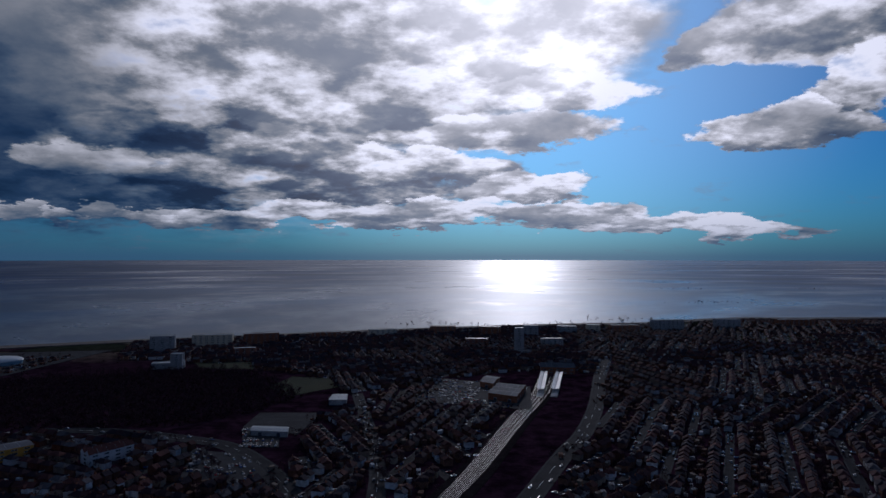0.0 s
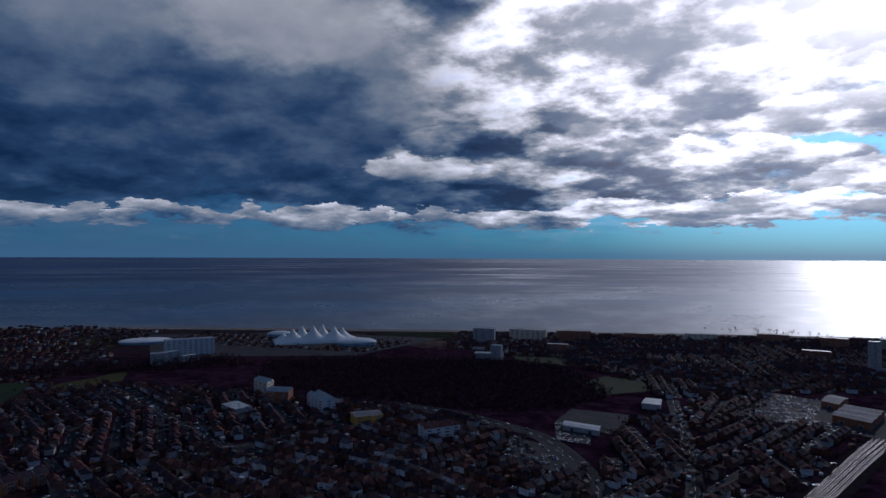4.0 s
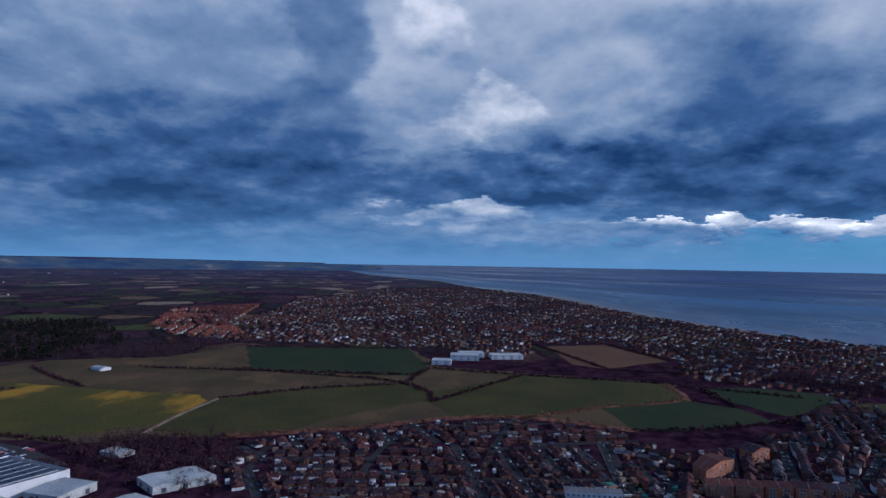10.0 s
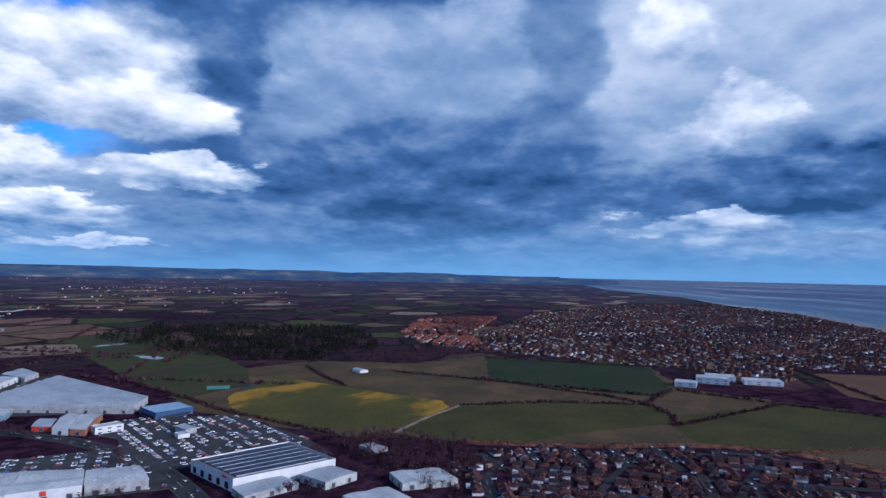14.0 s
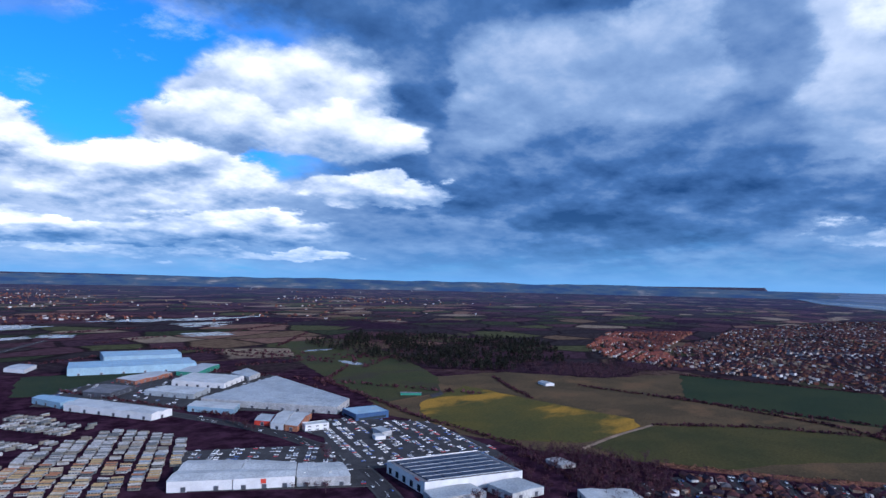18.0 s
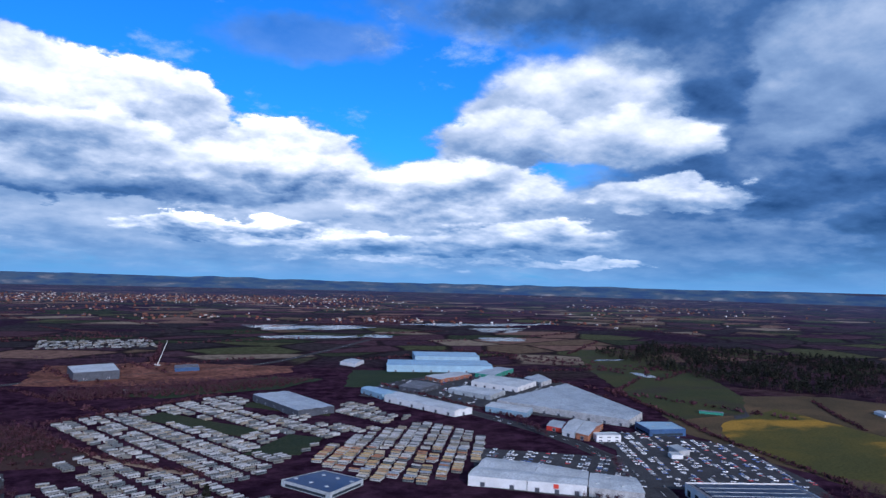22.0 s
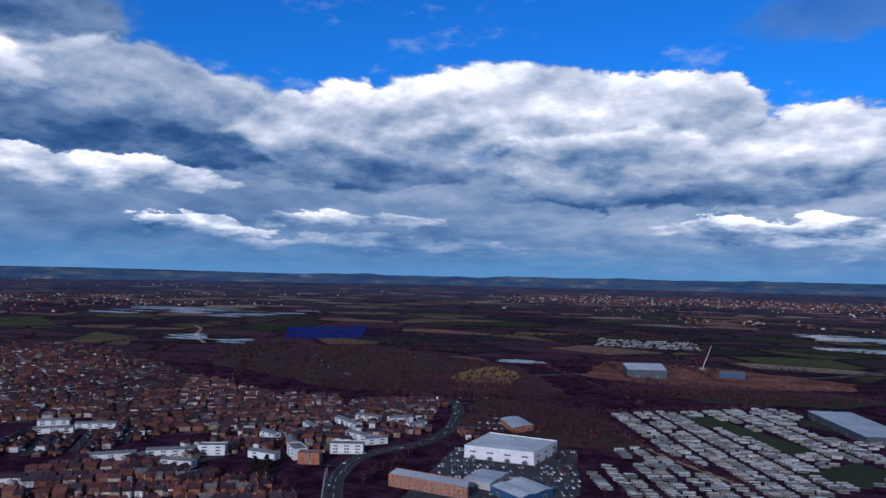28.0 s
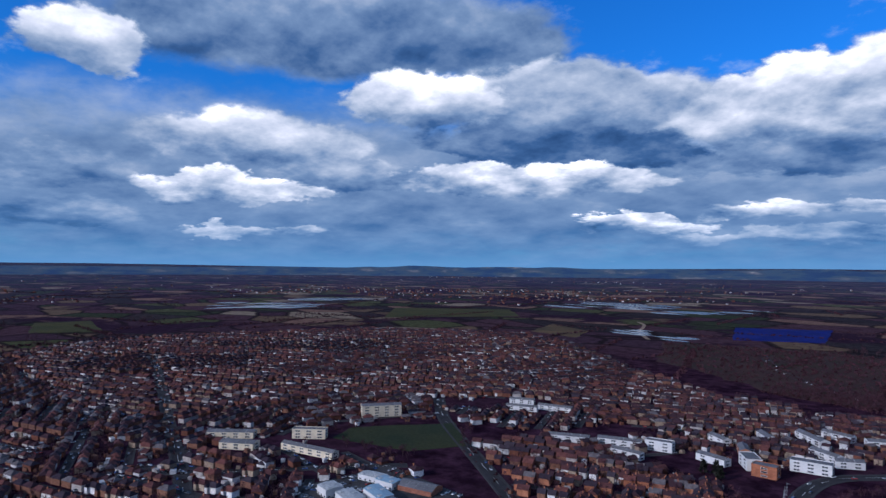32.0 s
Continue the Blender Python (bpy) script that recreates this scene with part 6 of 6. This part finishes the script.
for x, y, t, w, h, lab in ((-662, 968, .8, 36, 13, "white tent-roofed entertainment hall"), (-864, 999, .8, 24, 11, "small white tent with a single peak"), (-1010, 810, .9, 46, 9, "round white swimming hall with a domed roof")):
    ob = thing("domed_hall", x, y, t, lab, "hall", "halls of the holiday camp")
    SITES.append((x, y, w))
    b = Bag()
    for k in range(7):
        r, z = w * math.cos(k / 6 * 1.45), h * (.45 + .55 * math.sin(k / 6 * 1.5))
        b.v += [(r * math.cos(a * .2618), r * .62 * math.sin(a * .2618), z) for a in range(24)]
    b.f = [(k * 24 + a, k * 24 + (a + 1) % 24, k * 24 + 24 + (a + 1) % 24, k * 24 + 24 + a) for k in range(6) for a in range(24)] + [tuple(range(194, 227))]
    b.s = [0] * len(b.f)
    part("roof", b.mesh("roof", canvas_mat), ob)
    c = Bag()
    c.v = [(w * .96 * math.cos(a * .2618), w * .6 * math.sin(a * .2618), z) for z in (-.3, h * .48) for a in range(24)]
    c.f = [(a, (a + 1) % 24, 24 + (a + 1) % 24, 24 + a) for a in range(24)]
    c.s = [0] * 24
    part("wall", c.mesh("wall", sheet_blue), ob)

# ---- the town's houses ----
district([(-494, -194), (-567, -182), (-601, -135), (-662, -27), (-675, 81), (-634, 167), (-547, 202), (-455, 132), (-418, 27), (-432, -108)], 0.12, [BUNGALOW, BUNGALOW_B, BUNGALOW], 13.5, 40, 1, .95, True, 5)
district([(-115, 446), (-202, 574), (-392, 594), (-567, 574), (-756, 533), (-810, 500), (-702, 392), (-628, 338), (-580, 256), (-466, 148), (-405, 81), (-364, 202), (-270, 324), (-148, 392)], -0.38, [SEMI, VILLA, SEMI, TERRACE], 13, 42, 2, .95)
district([(74, 432), (230, 378), (567, 446), (945, 810), (1350, 1593), (756, 1647), (500, 1526), (243, 1472), (223, 891), (176, 702), (132, 594)], 1.15, [SEMI, VILLA, TERRACE, SEMI], 13, 44, 3)
district([(-38, 432), (-7, 432), (27, 540), (61, 648), (81, 756), (-14, 864), (-81, 756), (-61, 580)], 1.25, [TERRACE, SEMI], 13, 40, 4)
district([(-567, 1202), (-324, 1296), (0, 1418), (270, 1498), (223, 905), (122, 932), (0, 864), (-108, 756), (-148, 864), (-256, 932), (-378, 999), (-513, 1026)], 0.25, [TERRACE, VILLA, SEMI], 13, 38, 5, .97)
district([(-135, 446), (-81, 405), (-54, 446), (-68, 580), (-94, 729), (-128, 675), (-122, 594), (-115, 500)], 1.3, [SEMI, TERRACE], 13, 38, 6)
district([(-810, 513), (-796, 608), (-972, 702), (-1026, 864), (-1120, 932), (-1242, 932), (-1472, 783), (-1863, 675), (-2169, 608), (-3222, 473), (-4170, 148), (-3645, -338), (-2565, -567), (-1593, -513), (-1296, -378), (-1228, -54), (-1148, 148), (-1336, 176), (-1330, 338), (-1120, 398), (-945, 351)], 0.32, [BUNGALOW, SEMI, VILLA], 17, 48, 7, .8, False, 14)
rnd = random.Random(91)
for k in range(150):               # low chalets of the holiday camp, in rows
    x, y = -600 - (k % 25) * 17 + rnd.uniform(-2, 2), 905 + (k // 25) * 26 + (k % 25) * -3 + rnd.uniform(-2, 2)
    if inside(LOTS[10], x, y) and not any(math.hypot(x - a, y - b) < r + 8 for a, b, r in SITES):
        PLOTS.append((x, y, .15 + rnd.gauss(0, .05), BUNGALOW_B))
RED_PLOTS = len(PLOTS)
district([(-1593, -526), (-1350, -405), (-1296, -392), (-1364, -567), (-1552, -702), (-2025, -837), (-2295, -648)], 0.5, [SEMI, VILLA], 13, 34, 8, .95, False, 0, 120)
RED_END = len(PLOTS)
district([(256, -405), (446, -435), (405, -506), (358, -526), (338, -513), (354, -446), (256, -452)], 0.55, [BRICKY, TERRACE], 13, 30, 9)
district([(324, -300), (417, -354), (466, -371), (446, -432), (351, -439), (230, -418), (223, -398), (270, -338)], 0.5, [BRICKY, TERRACE, BRICKY], 13, 32, 10)
district([(567, -405), (648, -473), (580, -567), (446, -540), (378, -567), (364, -634), (446, -756), (675, -864), (945, -1026), (1161, -1080), (1418, -878), (1512, -473), (1539, -202), (1350, -54), (945, -81), (702, -108), (580, -122), (594, -270)], 0.62, [TERRACE, SEMI, BUNGALOW], 13, 38, 11, .93)
district([(364, -101), (364, -284), (459, -284), (547, -256), (580, -162), (702, -148), (945, -81), (1350, -54), (1350, 162), (810, 81), (446, 0)], -0.24, [SEMI, BUNGALOW_B, SEMI], 13, 44, 12, .95)
district([(347, -599), (340, -659), (325, -745), (236, -763), (202, -641), (232, -606), (251, -568), (279, -540), (324, -567)], 0.45, [WHITE_ROW], 12.6, 34, 19, .9, True, 0, 90)
district([(600, -447), (524, -585), (434, -599), (451, -472), (515, -407)], 0.6, [TERRACE, BUNGALOW, SEMI], 13, 40, 15, .93)
district([(476, -668), (433, -778), (357, -766), (283, -578), (335, -498), (389, -536)], 0.5, [TERRACE, WHITE_ROW, TERRACE], 12.6, 34, 16, .9)
district([(173, -864), (338, -756), (324, -688), (243, -716), (202, -810)], 0.5, [TERRACE], 12.4, 30, 13)
district([(122, -729), (176, -756), (176, -634), (151, -628)], 0.3, [TERRACE], 12.4, 26, 14)

near = sorted(range(len(PLOTS)), key=lambda i: math.hypot(*PLOTS[i][:2]))
FINE, COARSE = set(near[:180]), set(near[180:620])
far_walls, far_roofs, red_roofs = Bag(), Bag(), Bag()
for i, (x, y, t, kind) in enumerate(PLOTS):
    if i in FINE or i in COARSE:
        kind.set_down(x, y, t, i in FINE)
    else:
        w, r = kind.far
        far_walls.add(w.v, w.f, 0, lay(x, y), t)
        (red_roofs if RED_PLOTS <= i < RED_END else far_roofs).add(r.v, r.f, 0, lay(x, y), t)
rnd = random.Random(17)
village_trees = []


def village(az, d, wide, deep, count):
    """Houses scattered round a place on the plain, with trees among them."""
    s, c = math.sin(radians(az)), math.cos(radians(az))
    for i in range(count):
        a, b = rnd.gauss(0, wide), rnd.gauss(0, deep)
        x, y = -(d + b) * s - a * c, (d + b) * c - a * s
        if (shore(math.degrees(math.atan2(-x, y)) % 360) or 1e9) < math.hypot(x, y) + 60 or any(inside(q, x, y) for q in FIELDS):
            continue
        p = lay(x, y)
        z = math.hypot(p[0], p[1]) / math.hypot(x, y) * rnd.choice((.8, 1, 1.2))
        w, r = rnd.choice((SEMI, VILLA, TERRACE)).far
        t = rnd.uniform(0, 3)
        far_walls.add(w.v, w.f, 0, p, t, z), (red_roofs if rnd.random() < .3 else far_roofs).add(r.v, r.f, 0, p, t, z)
        if rnd.random() < .7:
            village_trees.append((x + rnd.gauss(0, 22), y + rnd.gauss(0, 22)))


for k in range(70):                # villages and farms out on the plain
    d = 2600 * (4.4 ** rnd.random())
    village(rnd.uniform(120, 359), d, d * rnd.uniform(.03, .10), d * rnd.uniform(.02, .05), int(rnd.uniform(8, 50)))
for k in range(16):                # a long village below the downs
    village(160 + k * 1.9, 4900 + 500 * math.sin(k * 1.7), 210, 260, 85)
for k in range(9):                 # and a town beyond the flooded meadows
    village(222 + k * 3.1, 3900 + 420 * math.sin(k * 2.3), 190, 200, 40)
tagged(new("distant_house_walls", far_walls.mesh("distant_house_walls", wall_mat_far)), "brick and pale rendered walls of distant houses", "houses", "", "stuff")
tagged(new("distant_house_roofs", far_roofs.mesh("distant_house_roofs", tile_mat_far)), "brown and red tiled roofs of distant houses", "roofs", "", "stuff")
tagged(new("new_estate_roofs", red_roofs.mesh("new_estate_roofs", red_tile_far)), "bright red tiled roofs of a new estate", "roofs", "", "stuff")

grow("village_trees", village_trees, THIN_BARE, 8, 15, (bark_mat, twig_mat), "bare trees among village houses", "trees")

lanes = Bag()
for ln in STREETS:
    ribbon(lanes, ln, -2.4, 2.4, -.2, .14)
    ribbon(lanes, ln, -3.8, -2.45, -.2, .24, 1), ribbon(lanes, ln, 2.45, 3.8, -.2, .24, 1)
setting("residential_streets", lanes.mesh("residential_streets", asphalt_mat, paving_mat), "asphalt streets with pavements between rows of houses", "road")

# ---- caravans ----
def caravan(length, wide, roof, name, label, group):
    body = Bag().box(-length / 2, -wide / 2, .5, length / 2, wide / 2, 2.7, 0, .06)
    top = Bag().add([(-length / 2 - .1, -wide / 2 - .1, 2.65), (length / 2 + .1, -wide / 2 - .1, 2.65), (length / 2 + .1, wide / 2 + .1, 2.65), (-length / 2 - .1, wide / 2 + .1, 2.65), (-length / 2 - .1, 0, 3.3), (length / 2 + .1, 0, 3.3)],
                    [(0, 1, 5, 4), (2, 3, 4, 5), (1, 2, 5), (3, 0, 4), (3, 2, 1, 0)])
    band = Bag()
    for i in range(4):
        x = -length / 2 + (i + .5) * length / 4
        band.box(x - .8, -wide / 2 - .03, 1.4, x + .8, wide / 2 + .03, 2.2, 0)
    return (name, label, group, body.mesh("body", van_mat), top.mesh("roof", roof), band.mesh("window_band", pane_mat), body, top)


VAN = caravan(8.8, 2.9, van_mat, "static_caravan", "white static caravan with a shallow roof", "static caravans of the park")
HOME = caravan(8.6, 4.2, tan_mat, "park_home", "park home with a tan pitched roof", "park homes")
vans = []


def van_field(poly, turn, gap_u, gap_w, kind, seed, skip=()):
    rnd = random.Random(seed)
    c, s = math.cos(turn), math.sin(turn)
    loc = [(c * x + s * y, -s * x + c * y) for x, y in poly]
    w, row = min(p[1] for p in loc), 0
    while w < max(p[1] for p in loc):
        u = min(p[0] for p in loc)
        while u < max(p[0] for p in loc):
            x, y = c * u - s * w, s * u + c * w
            if inside(poly, x, y) and rnd.random() < .8 and not any(inside(q, x, y) for q in skip) and not any(math.hypot(x - a, y - b) < r + 5 for a, b, r in SITES) and not any(away(l, x, y) < k + 5 for l, k in ROADS):
                vans.append((x + rnd.uniform(-.5, .5), y + rnd.uniform(-1.5, 1.5), turn + math.pi / 2 - .12 + rnd.gauss(0, .1), kind))
            u += gap_u + rnd.uniform(-.3, .3)
        row += 1
        w += gap_w + (0 if row % 2 else 6 if kind is VAN else 2.5)


GREENS = [[(-54, -810), (-81, -837), (-169, -702), (-142, -682)], [(-176, -837), (-189, -864), (-270, -770), (-256, -749)], [(-128, -614), (-176, -594), (-216, -648), (-189, -675)]]
for q in GREENS:
    sheet("lawn", q, .1, lawn_mat, "dark green lawn between caravans", 2, "lawn")
van_field([(38, -796), (-162, -913), (-259, -810), (-216, -722), (-290, -660), (-214, -640), (-160, -570), (-120, -533), (-81, -533), (27, -634), (-19, -675)], 1.92, 5.6, 11.8, VAN, 1, GREENS)
van_field([(-27, -614), (-81, -540), (-128, -466), (35, -520), (46, -564)], 1.92, 5.6, 11.8, VAN, 4)
van_field([(-267, -756), (-202, -878), (-290, -824), (-354, -776), (-338, -702), (-290, -675)], 1.92, 5.6, 11.8, VAN, 5, GREENS)
van_field([(-174, -572), (-220, -627), (-300, -656), (-345, -671), (-377, -585), (-330, -520), (-284, -489), (-242, -470), (-200, -500)], 0.96, 6.4, 11.2, HOME, 2)
vans.sort(key=lambda p: math.hypot(p[0], p[1]))
rest = Bag()
for i, (x, y, t, kind) in enumerate(vans):
    name, label, group, body, top, band, fb, ft = kind
    if i < 330:
        ob = thing(name, x, y, t, label, "caravan" if kind is VAN else "park home", group)
        part("body", body, ob), part("roof", top, ob), part("window_band", band, ob)
    else:
        rest.add(fb.v, fb.f, 0, (x, y, 0), t), rest.add(ft.v, ft.f, 0, (x, y, 0), t)
tagged(new("distant_caravans", rest.mesh("distant_caravans", van_mat_far)), "rows of white static caravans", "caravans", "", "stuff")
far_vans = Bag()
rnd = random.Random(8)
for i in range(260):
    x, y = -20 + rnd.uniform(-115, 115), -1680 + rnd.uniform(-94, 94)
    far_vans.add(VAN[6].v, VAN[6].f, 0, (x, y, 0), .9 + rnd.gauss(0, .1))
tagged(new("far_caravan_site", far_vans.mesh("far_caravan_site", van_mat_far)), "far caravan site in the fields", "caravans", "", "stuff")

# ---- cars ----
CAR_BODY = Bag().add([(-2.1, -.85, .3), (2.1, -.85, .3), (2.1, .85, .3), (-2.1, .85, .3), (-2.1, -.85, .85), (2.1, -.85, .8), (2.1, .85, .8), (-2.1, .85, .85)], BOX)
CAR_TOP = Bag().add([(-1.5, -.78, .84), (1.0, -.78, .82), (1.0, .78, .82), (-1.5, .78, .84), (-1.1, -.62, 1.42), (.35, -.62, 1.42), (.35, .62, 1.42), (-1.1, .62, 1.42)], BOX)
car_body, car_top, car_roof = CAR_BODY.mesh("body", car_mat), CAR_TOP.mesh("glasshouse", pane_mat), Bag().box(-1.08, -.62, 1.42, .34, .62, 1.48, 0).mesh("roof_panel", car_mat)
wheel = Bag()
wheel.v = [(.32 * math.cos(a * .785), k, .32 * math.sin(a * .785)) for k in (-.1, .1) for a in range(8)]
wheel.f = [(a, (a + 1) % 8, 8 + (a + 1) % 8, 8 + a) for a in range(8)] + [tuple(range(8))[::-1], tuple(range(8, 16))]
wheel.s = [0] * 10
wheel = wheel.mesh("wheel", rubber_mat)
cars = []
rnd = random.Random(12)


def bays(poly, turn, seed, odds=.6):
    r = random.Random(seed)
    c, s = math.cos(turn), math.sin(turn)
    loc = [(c * x + s * y, -s * x + c * y) for x, y in poly]
    w, row = min(p[1] for p in loc) + 4, 0
    while w < max(p[1] for p in loc):
        u = min(p[0] for p in loc) + 2
        while u < max(p[0] for p in loc):
            x, y = c * u - s * w, s * u + c * w
            if inside(poly, x, y) and r.random() < odds and not any(math.hypot(x - a, y - b) < q * .95 + 2 for a, b, q in SITES) and not any(away(l, x, y) < k + 1 for l, k in ROADS):
                cars.append((x, y, turn + math.pi / 2 + (math.pi if r.random() < .5 else 0)))
            u += 2.7
        row += 1
        w += 5.4 if row % 2 else 11.5


bays(LOTS[0], 1.05, 1, .38)
bays(LOTS[1], .75, 2, .35)
bays(LOTS[3], .1, 3, .85)
bays(LOTS[5], .4, 4, .3)
bays(LOTS[6], .3, 5, .35)
bays(LOTS[8], .3, 6, .35)
bays(LOTS[9], .3, 7, .4)
bays(LOTS[2], .9, 8, .10)
for ln, wd in ROADS[:13]:
    for x, y in along(ln, 16, 5, .3):
        k = min(range(len(ln) - 1), key=lambda i: math.hypot(ln[i][0] - x, ln[i][1] - y))
        a = math.atan2(ln[k + 1][1] - ln[k][1], ln[k + 1][0] - ln[k][0])
        if rnd.random() < .6:
            o = rnd.choice((-1, 1)) * (wd - 1.4)
            cars.append((x - math.sin(a) * o, y + math.cos(a) * o, a))
for ln in STREETS:
    for (ax, ay), (bx, by) in zip(ln, ln[1:]):
        for side in (-1, 1):
            if rnd.random() < .55:
                a = math.atan2(by - ay, bx - ax)
                o = side * rnd.choice((1.5, 1.5, 5.4))
                cars.append((ax - math.sin(a) * o, ay + math.cos(a) * o, a if abs(o) < 3 else a + 1.57))
cars.sort(key=lambda p: math.hypot(p[0], p[1]))
cb, ct = Bag(), Bag()
for i, (x, y, t) in enumerate(cars):
    z = .3
    if i < 110:
        ob = thing("parked_car", x, y, t, "parked car on the asphalt", "car", "parked cars", z)
        part("body", car_body, ob), part("glasshouse", car_top, ob), part("roof_panel", car_roof, ob)
        for px in (-1.3, 1.3):
            for py in (-.8, .8):
                part("wheel", wheel, ob, "", Matrix.Translation((px, py, .32)))
    else:
        cb.add(CAR_BODY.v, CAR_BODY.f, 0, lay(x, y, z), t), ct.add(CAR_TOP.v, CAR_TOP.f, 0, lay(x, y, z), t)
tagged(new("distant_cars", cb.mesh("distant_cars", car_mat_far)), "bodies of distant parked cars", "cars", "", "stuff")
tagged(new("distant_car_windows", ct.mesh("distant_car_windows", pane_mat)), "dark windows of distant parked cars", "cars", "", "stuff")

# ---- gardens: trees, bushes, sheds ----
rnd = random.Random(21)
yard_trees, far_yard_trees, yard_bushes, huts = [], [], [], Bag()
for x, y, t, kind in PLOTS:
    d = math.hypot(x, y)
    if d > 2800:
        continue
    bx, by = x - math.sin(t) * 14, y + math.cos(t) * 14
    for k in range(3 if d < 900 else 2 if d < 1700 else 1):
        p = (bx + rnd.gauss(0, 5.5), by + rnd.gauss(0, 5))
        if rnd.random() < .68:
            (yard_trees if d < 750 else far_yard_trees).append(p)
        yard_bushes.append((bx + rnd.gauss(0, 7), by + rnd.gauss(0, 6)))
    for k in range(2):             # sheds, garages and lean-to rooms
        if d < 1500 and rnd.random() < (.75, .45)[k]:
            q = t if k else rnd.uniform(0, 3)
            away_ = 5.6 if k else 13
            hx, hy = x - math.sin(t) * away_ + rnd.gauss(0, 3), y + math.cos(t) * away_ + rnd.gauss(0, .6 + 2.4 * (1 - k))
            huts.add([(-1.5, -1.2, -.2), (1.5, -1.2, -.2), (1.5, 1.2, -.2), (-1.5, 1.2, -.2), (-1.5, -1.2, 2.1), (1.5, -1.2, 2.4), (1.5, 1.2, 2.4), (-1.5, 1.2, 2.1)], BOX, 0, (hx, hy, 0), q, rnd.uniform(.8, 1.6))
clear_of = lambda p: not any(away(l, *p) < w + 2 for l, w in ROADS[:13])
grow("garden_trees", [p for p in yard_trees if clear_of(p)], FAR_BARE, 5, 10.5, (bark_mat, twig_mat), "leafless garden trees between houses", "trees")
grow("far_garden_trees", [p for p in far_yard_trees if clear_of(p)], THIN_BARE, 5, 11, (bark_mat, twig_mat), "leafless trees between distant houses", "trees")
grow("garden_shrubs", yard_bushes, BUSHES, 1.0, 2.4, (scrub_mat,), "brown garden shrubs and hedges", "shrubs")
tagged(new("garden_sheds", huts.mesh("garden_sheds", wall_mat_far)), "small garden sheds and conservatories behind houses", "sheds", "", "stuff")

NEAR_TREES = [bare_tree(200 + i, 10.0, 150) for i in range(4)]
NEAR_MESH = [(w.mesh("trunk", bark_mat), c.mesh("crown", twig_mat)) for w, c in NEAR_TREES]
spots = along([(-446, -634), (-435, -560)], 5, 1, 2) + along([(-400, -405), (-429, -466)], 9, 2, 3) + along([(-338, -392), (-358, -358)], 8, 3, 2) + along([(-338, -446), (-348, -466)], 8, 4, 2)
spots += along([(202, -459), (189, -594)], 9, 5, 3) + along([(466, -304), (540, -270)], 7, 6, 4) + along([(513, -405), (452, -354)], 9, 7, 4) + along([(-148, 446), (-202, 540)], 8, 8, 4) + along([(-54, 567), (-34, 446)], 9, 9, 3)
spots += along([(-500, -304), (-459, -223)], 5, 10, 4) + along([(-405, -270), (-429, -202)], 7, 11, 5) + along([(81, -634), (40, -540)], 7, 12, 5) + along([(-81, -486), (27, -513)], 11, 13, 5)
rnd = random.Random(31)
for x, y in spots:
    w, c = rnd.choice(NEAR_MESH)
    ob = thing("bare_tree", x, y, rnd.uniform(0, 6.3), "leafless winter tree with fine brown twigs", "tree", "", 0, rnd.uniform(.7, 1.3))
    part("trunk", w, ob), part("crown", c, ob)
for x, y in ((289, -475), (281, -467), (297, -470), (-81, -502)):
    w, c = evergreen(int(x), 11.0, 160)
    ob = thing("evergreen_tree", x, y, 0, "dense dark evergreen tree", "tree")
    part("trunk", w.mesh("trunk", bark_mat), ob), part("crown", c.mesh("crown", fir_mat), ob)

# allotments, with green covers and sheds
plots = Bag()
rnd = random.Random(4)
for i in range(60):
    x, y, q = -445 + rnd.uniform(-40, 40), 150 + rnd.uniform(-30, 32), rnd.uniform(0, 3)
    w, l, h = rnd.uniform(1, 2.5), rnd.uniform(2, 5), rnd.uniform(.6, 2.2)
    plots.add([(-l, -w, 0), (l, -w, 0), (l, w, 0), (-l, w, 0), (-l * .9, -w * .8, h), (l * .9, -w * .8, h), (l * .9, w * .8, h), (-l * .9, w * .8, h)], BOX, rnd.choice((0, 0, 1, 2)), (x, y, 0), q)
tagged(new("allotment_beds", plots.mesh("allotment_beds", green_sheet, sheet_pale, sheet_brown)), "allotment beds under green covers, with small sheds", "allotments", "", "stuff")

# mobile crane on the building site
crane = thing("crane", -111, -1262, 0, "white mobile crane with a raised boom on the clay site", "crane")
part("boom", Bag().add([(-.6, -.6, 2), (.6, -.6, 2), (.6, .6, 2), (-.6, .6, 2), (-15, 3, 44), (-14.4, 3, 44), (-14.4, 3.6, 44), (-15, 3.6, 44)], BOX).mesh("boom", white_mat), crane)
part("chassis", Bag().box(-5, -1.4, .6, 5, 1.4, 2.4, 0).mesh("chassis", grey_mat), crane)
part("cab", Bag().box(2, -1.2, 2.4, 4.6, 1.2, 4, 0, .2).mesh("cab", white_mat), crane)

# street lamps along the retail road
post_me = Bag().box(-.12, -.12, 0, .12, .12, 9, 0, .04).mesh("pole", steel_mat)
arm_me = Bag().box(0, -.06, 8.8, 2.0, .06, 8.95, 0).mesh("arm", steel_mat)
head_me = Bag().box(1.6, -.15, 8.7, 2.4, .15, 8.85, 0).mesh("lamp_head", grey_mat)
for ln in (ROADS[6][0], ROADS[0][0], ROADS[7][0]):
    for i, (x, y) in enumerate(along(ln, 34, 3, .1)[:12]):
        ob = thing("street_lamp", x + 8.5, y, 3.1, "tall grey street lamp beside the road", "street lamp", "street lamps")
        part("pole", post_me, ob), part("arm", arm_me, ob), part("lamp_head", head_me, ob)
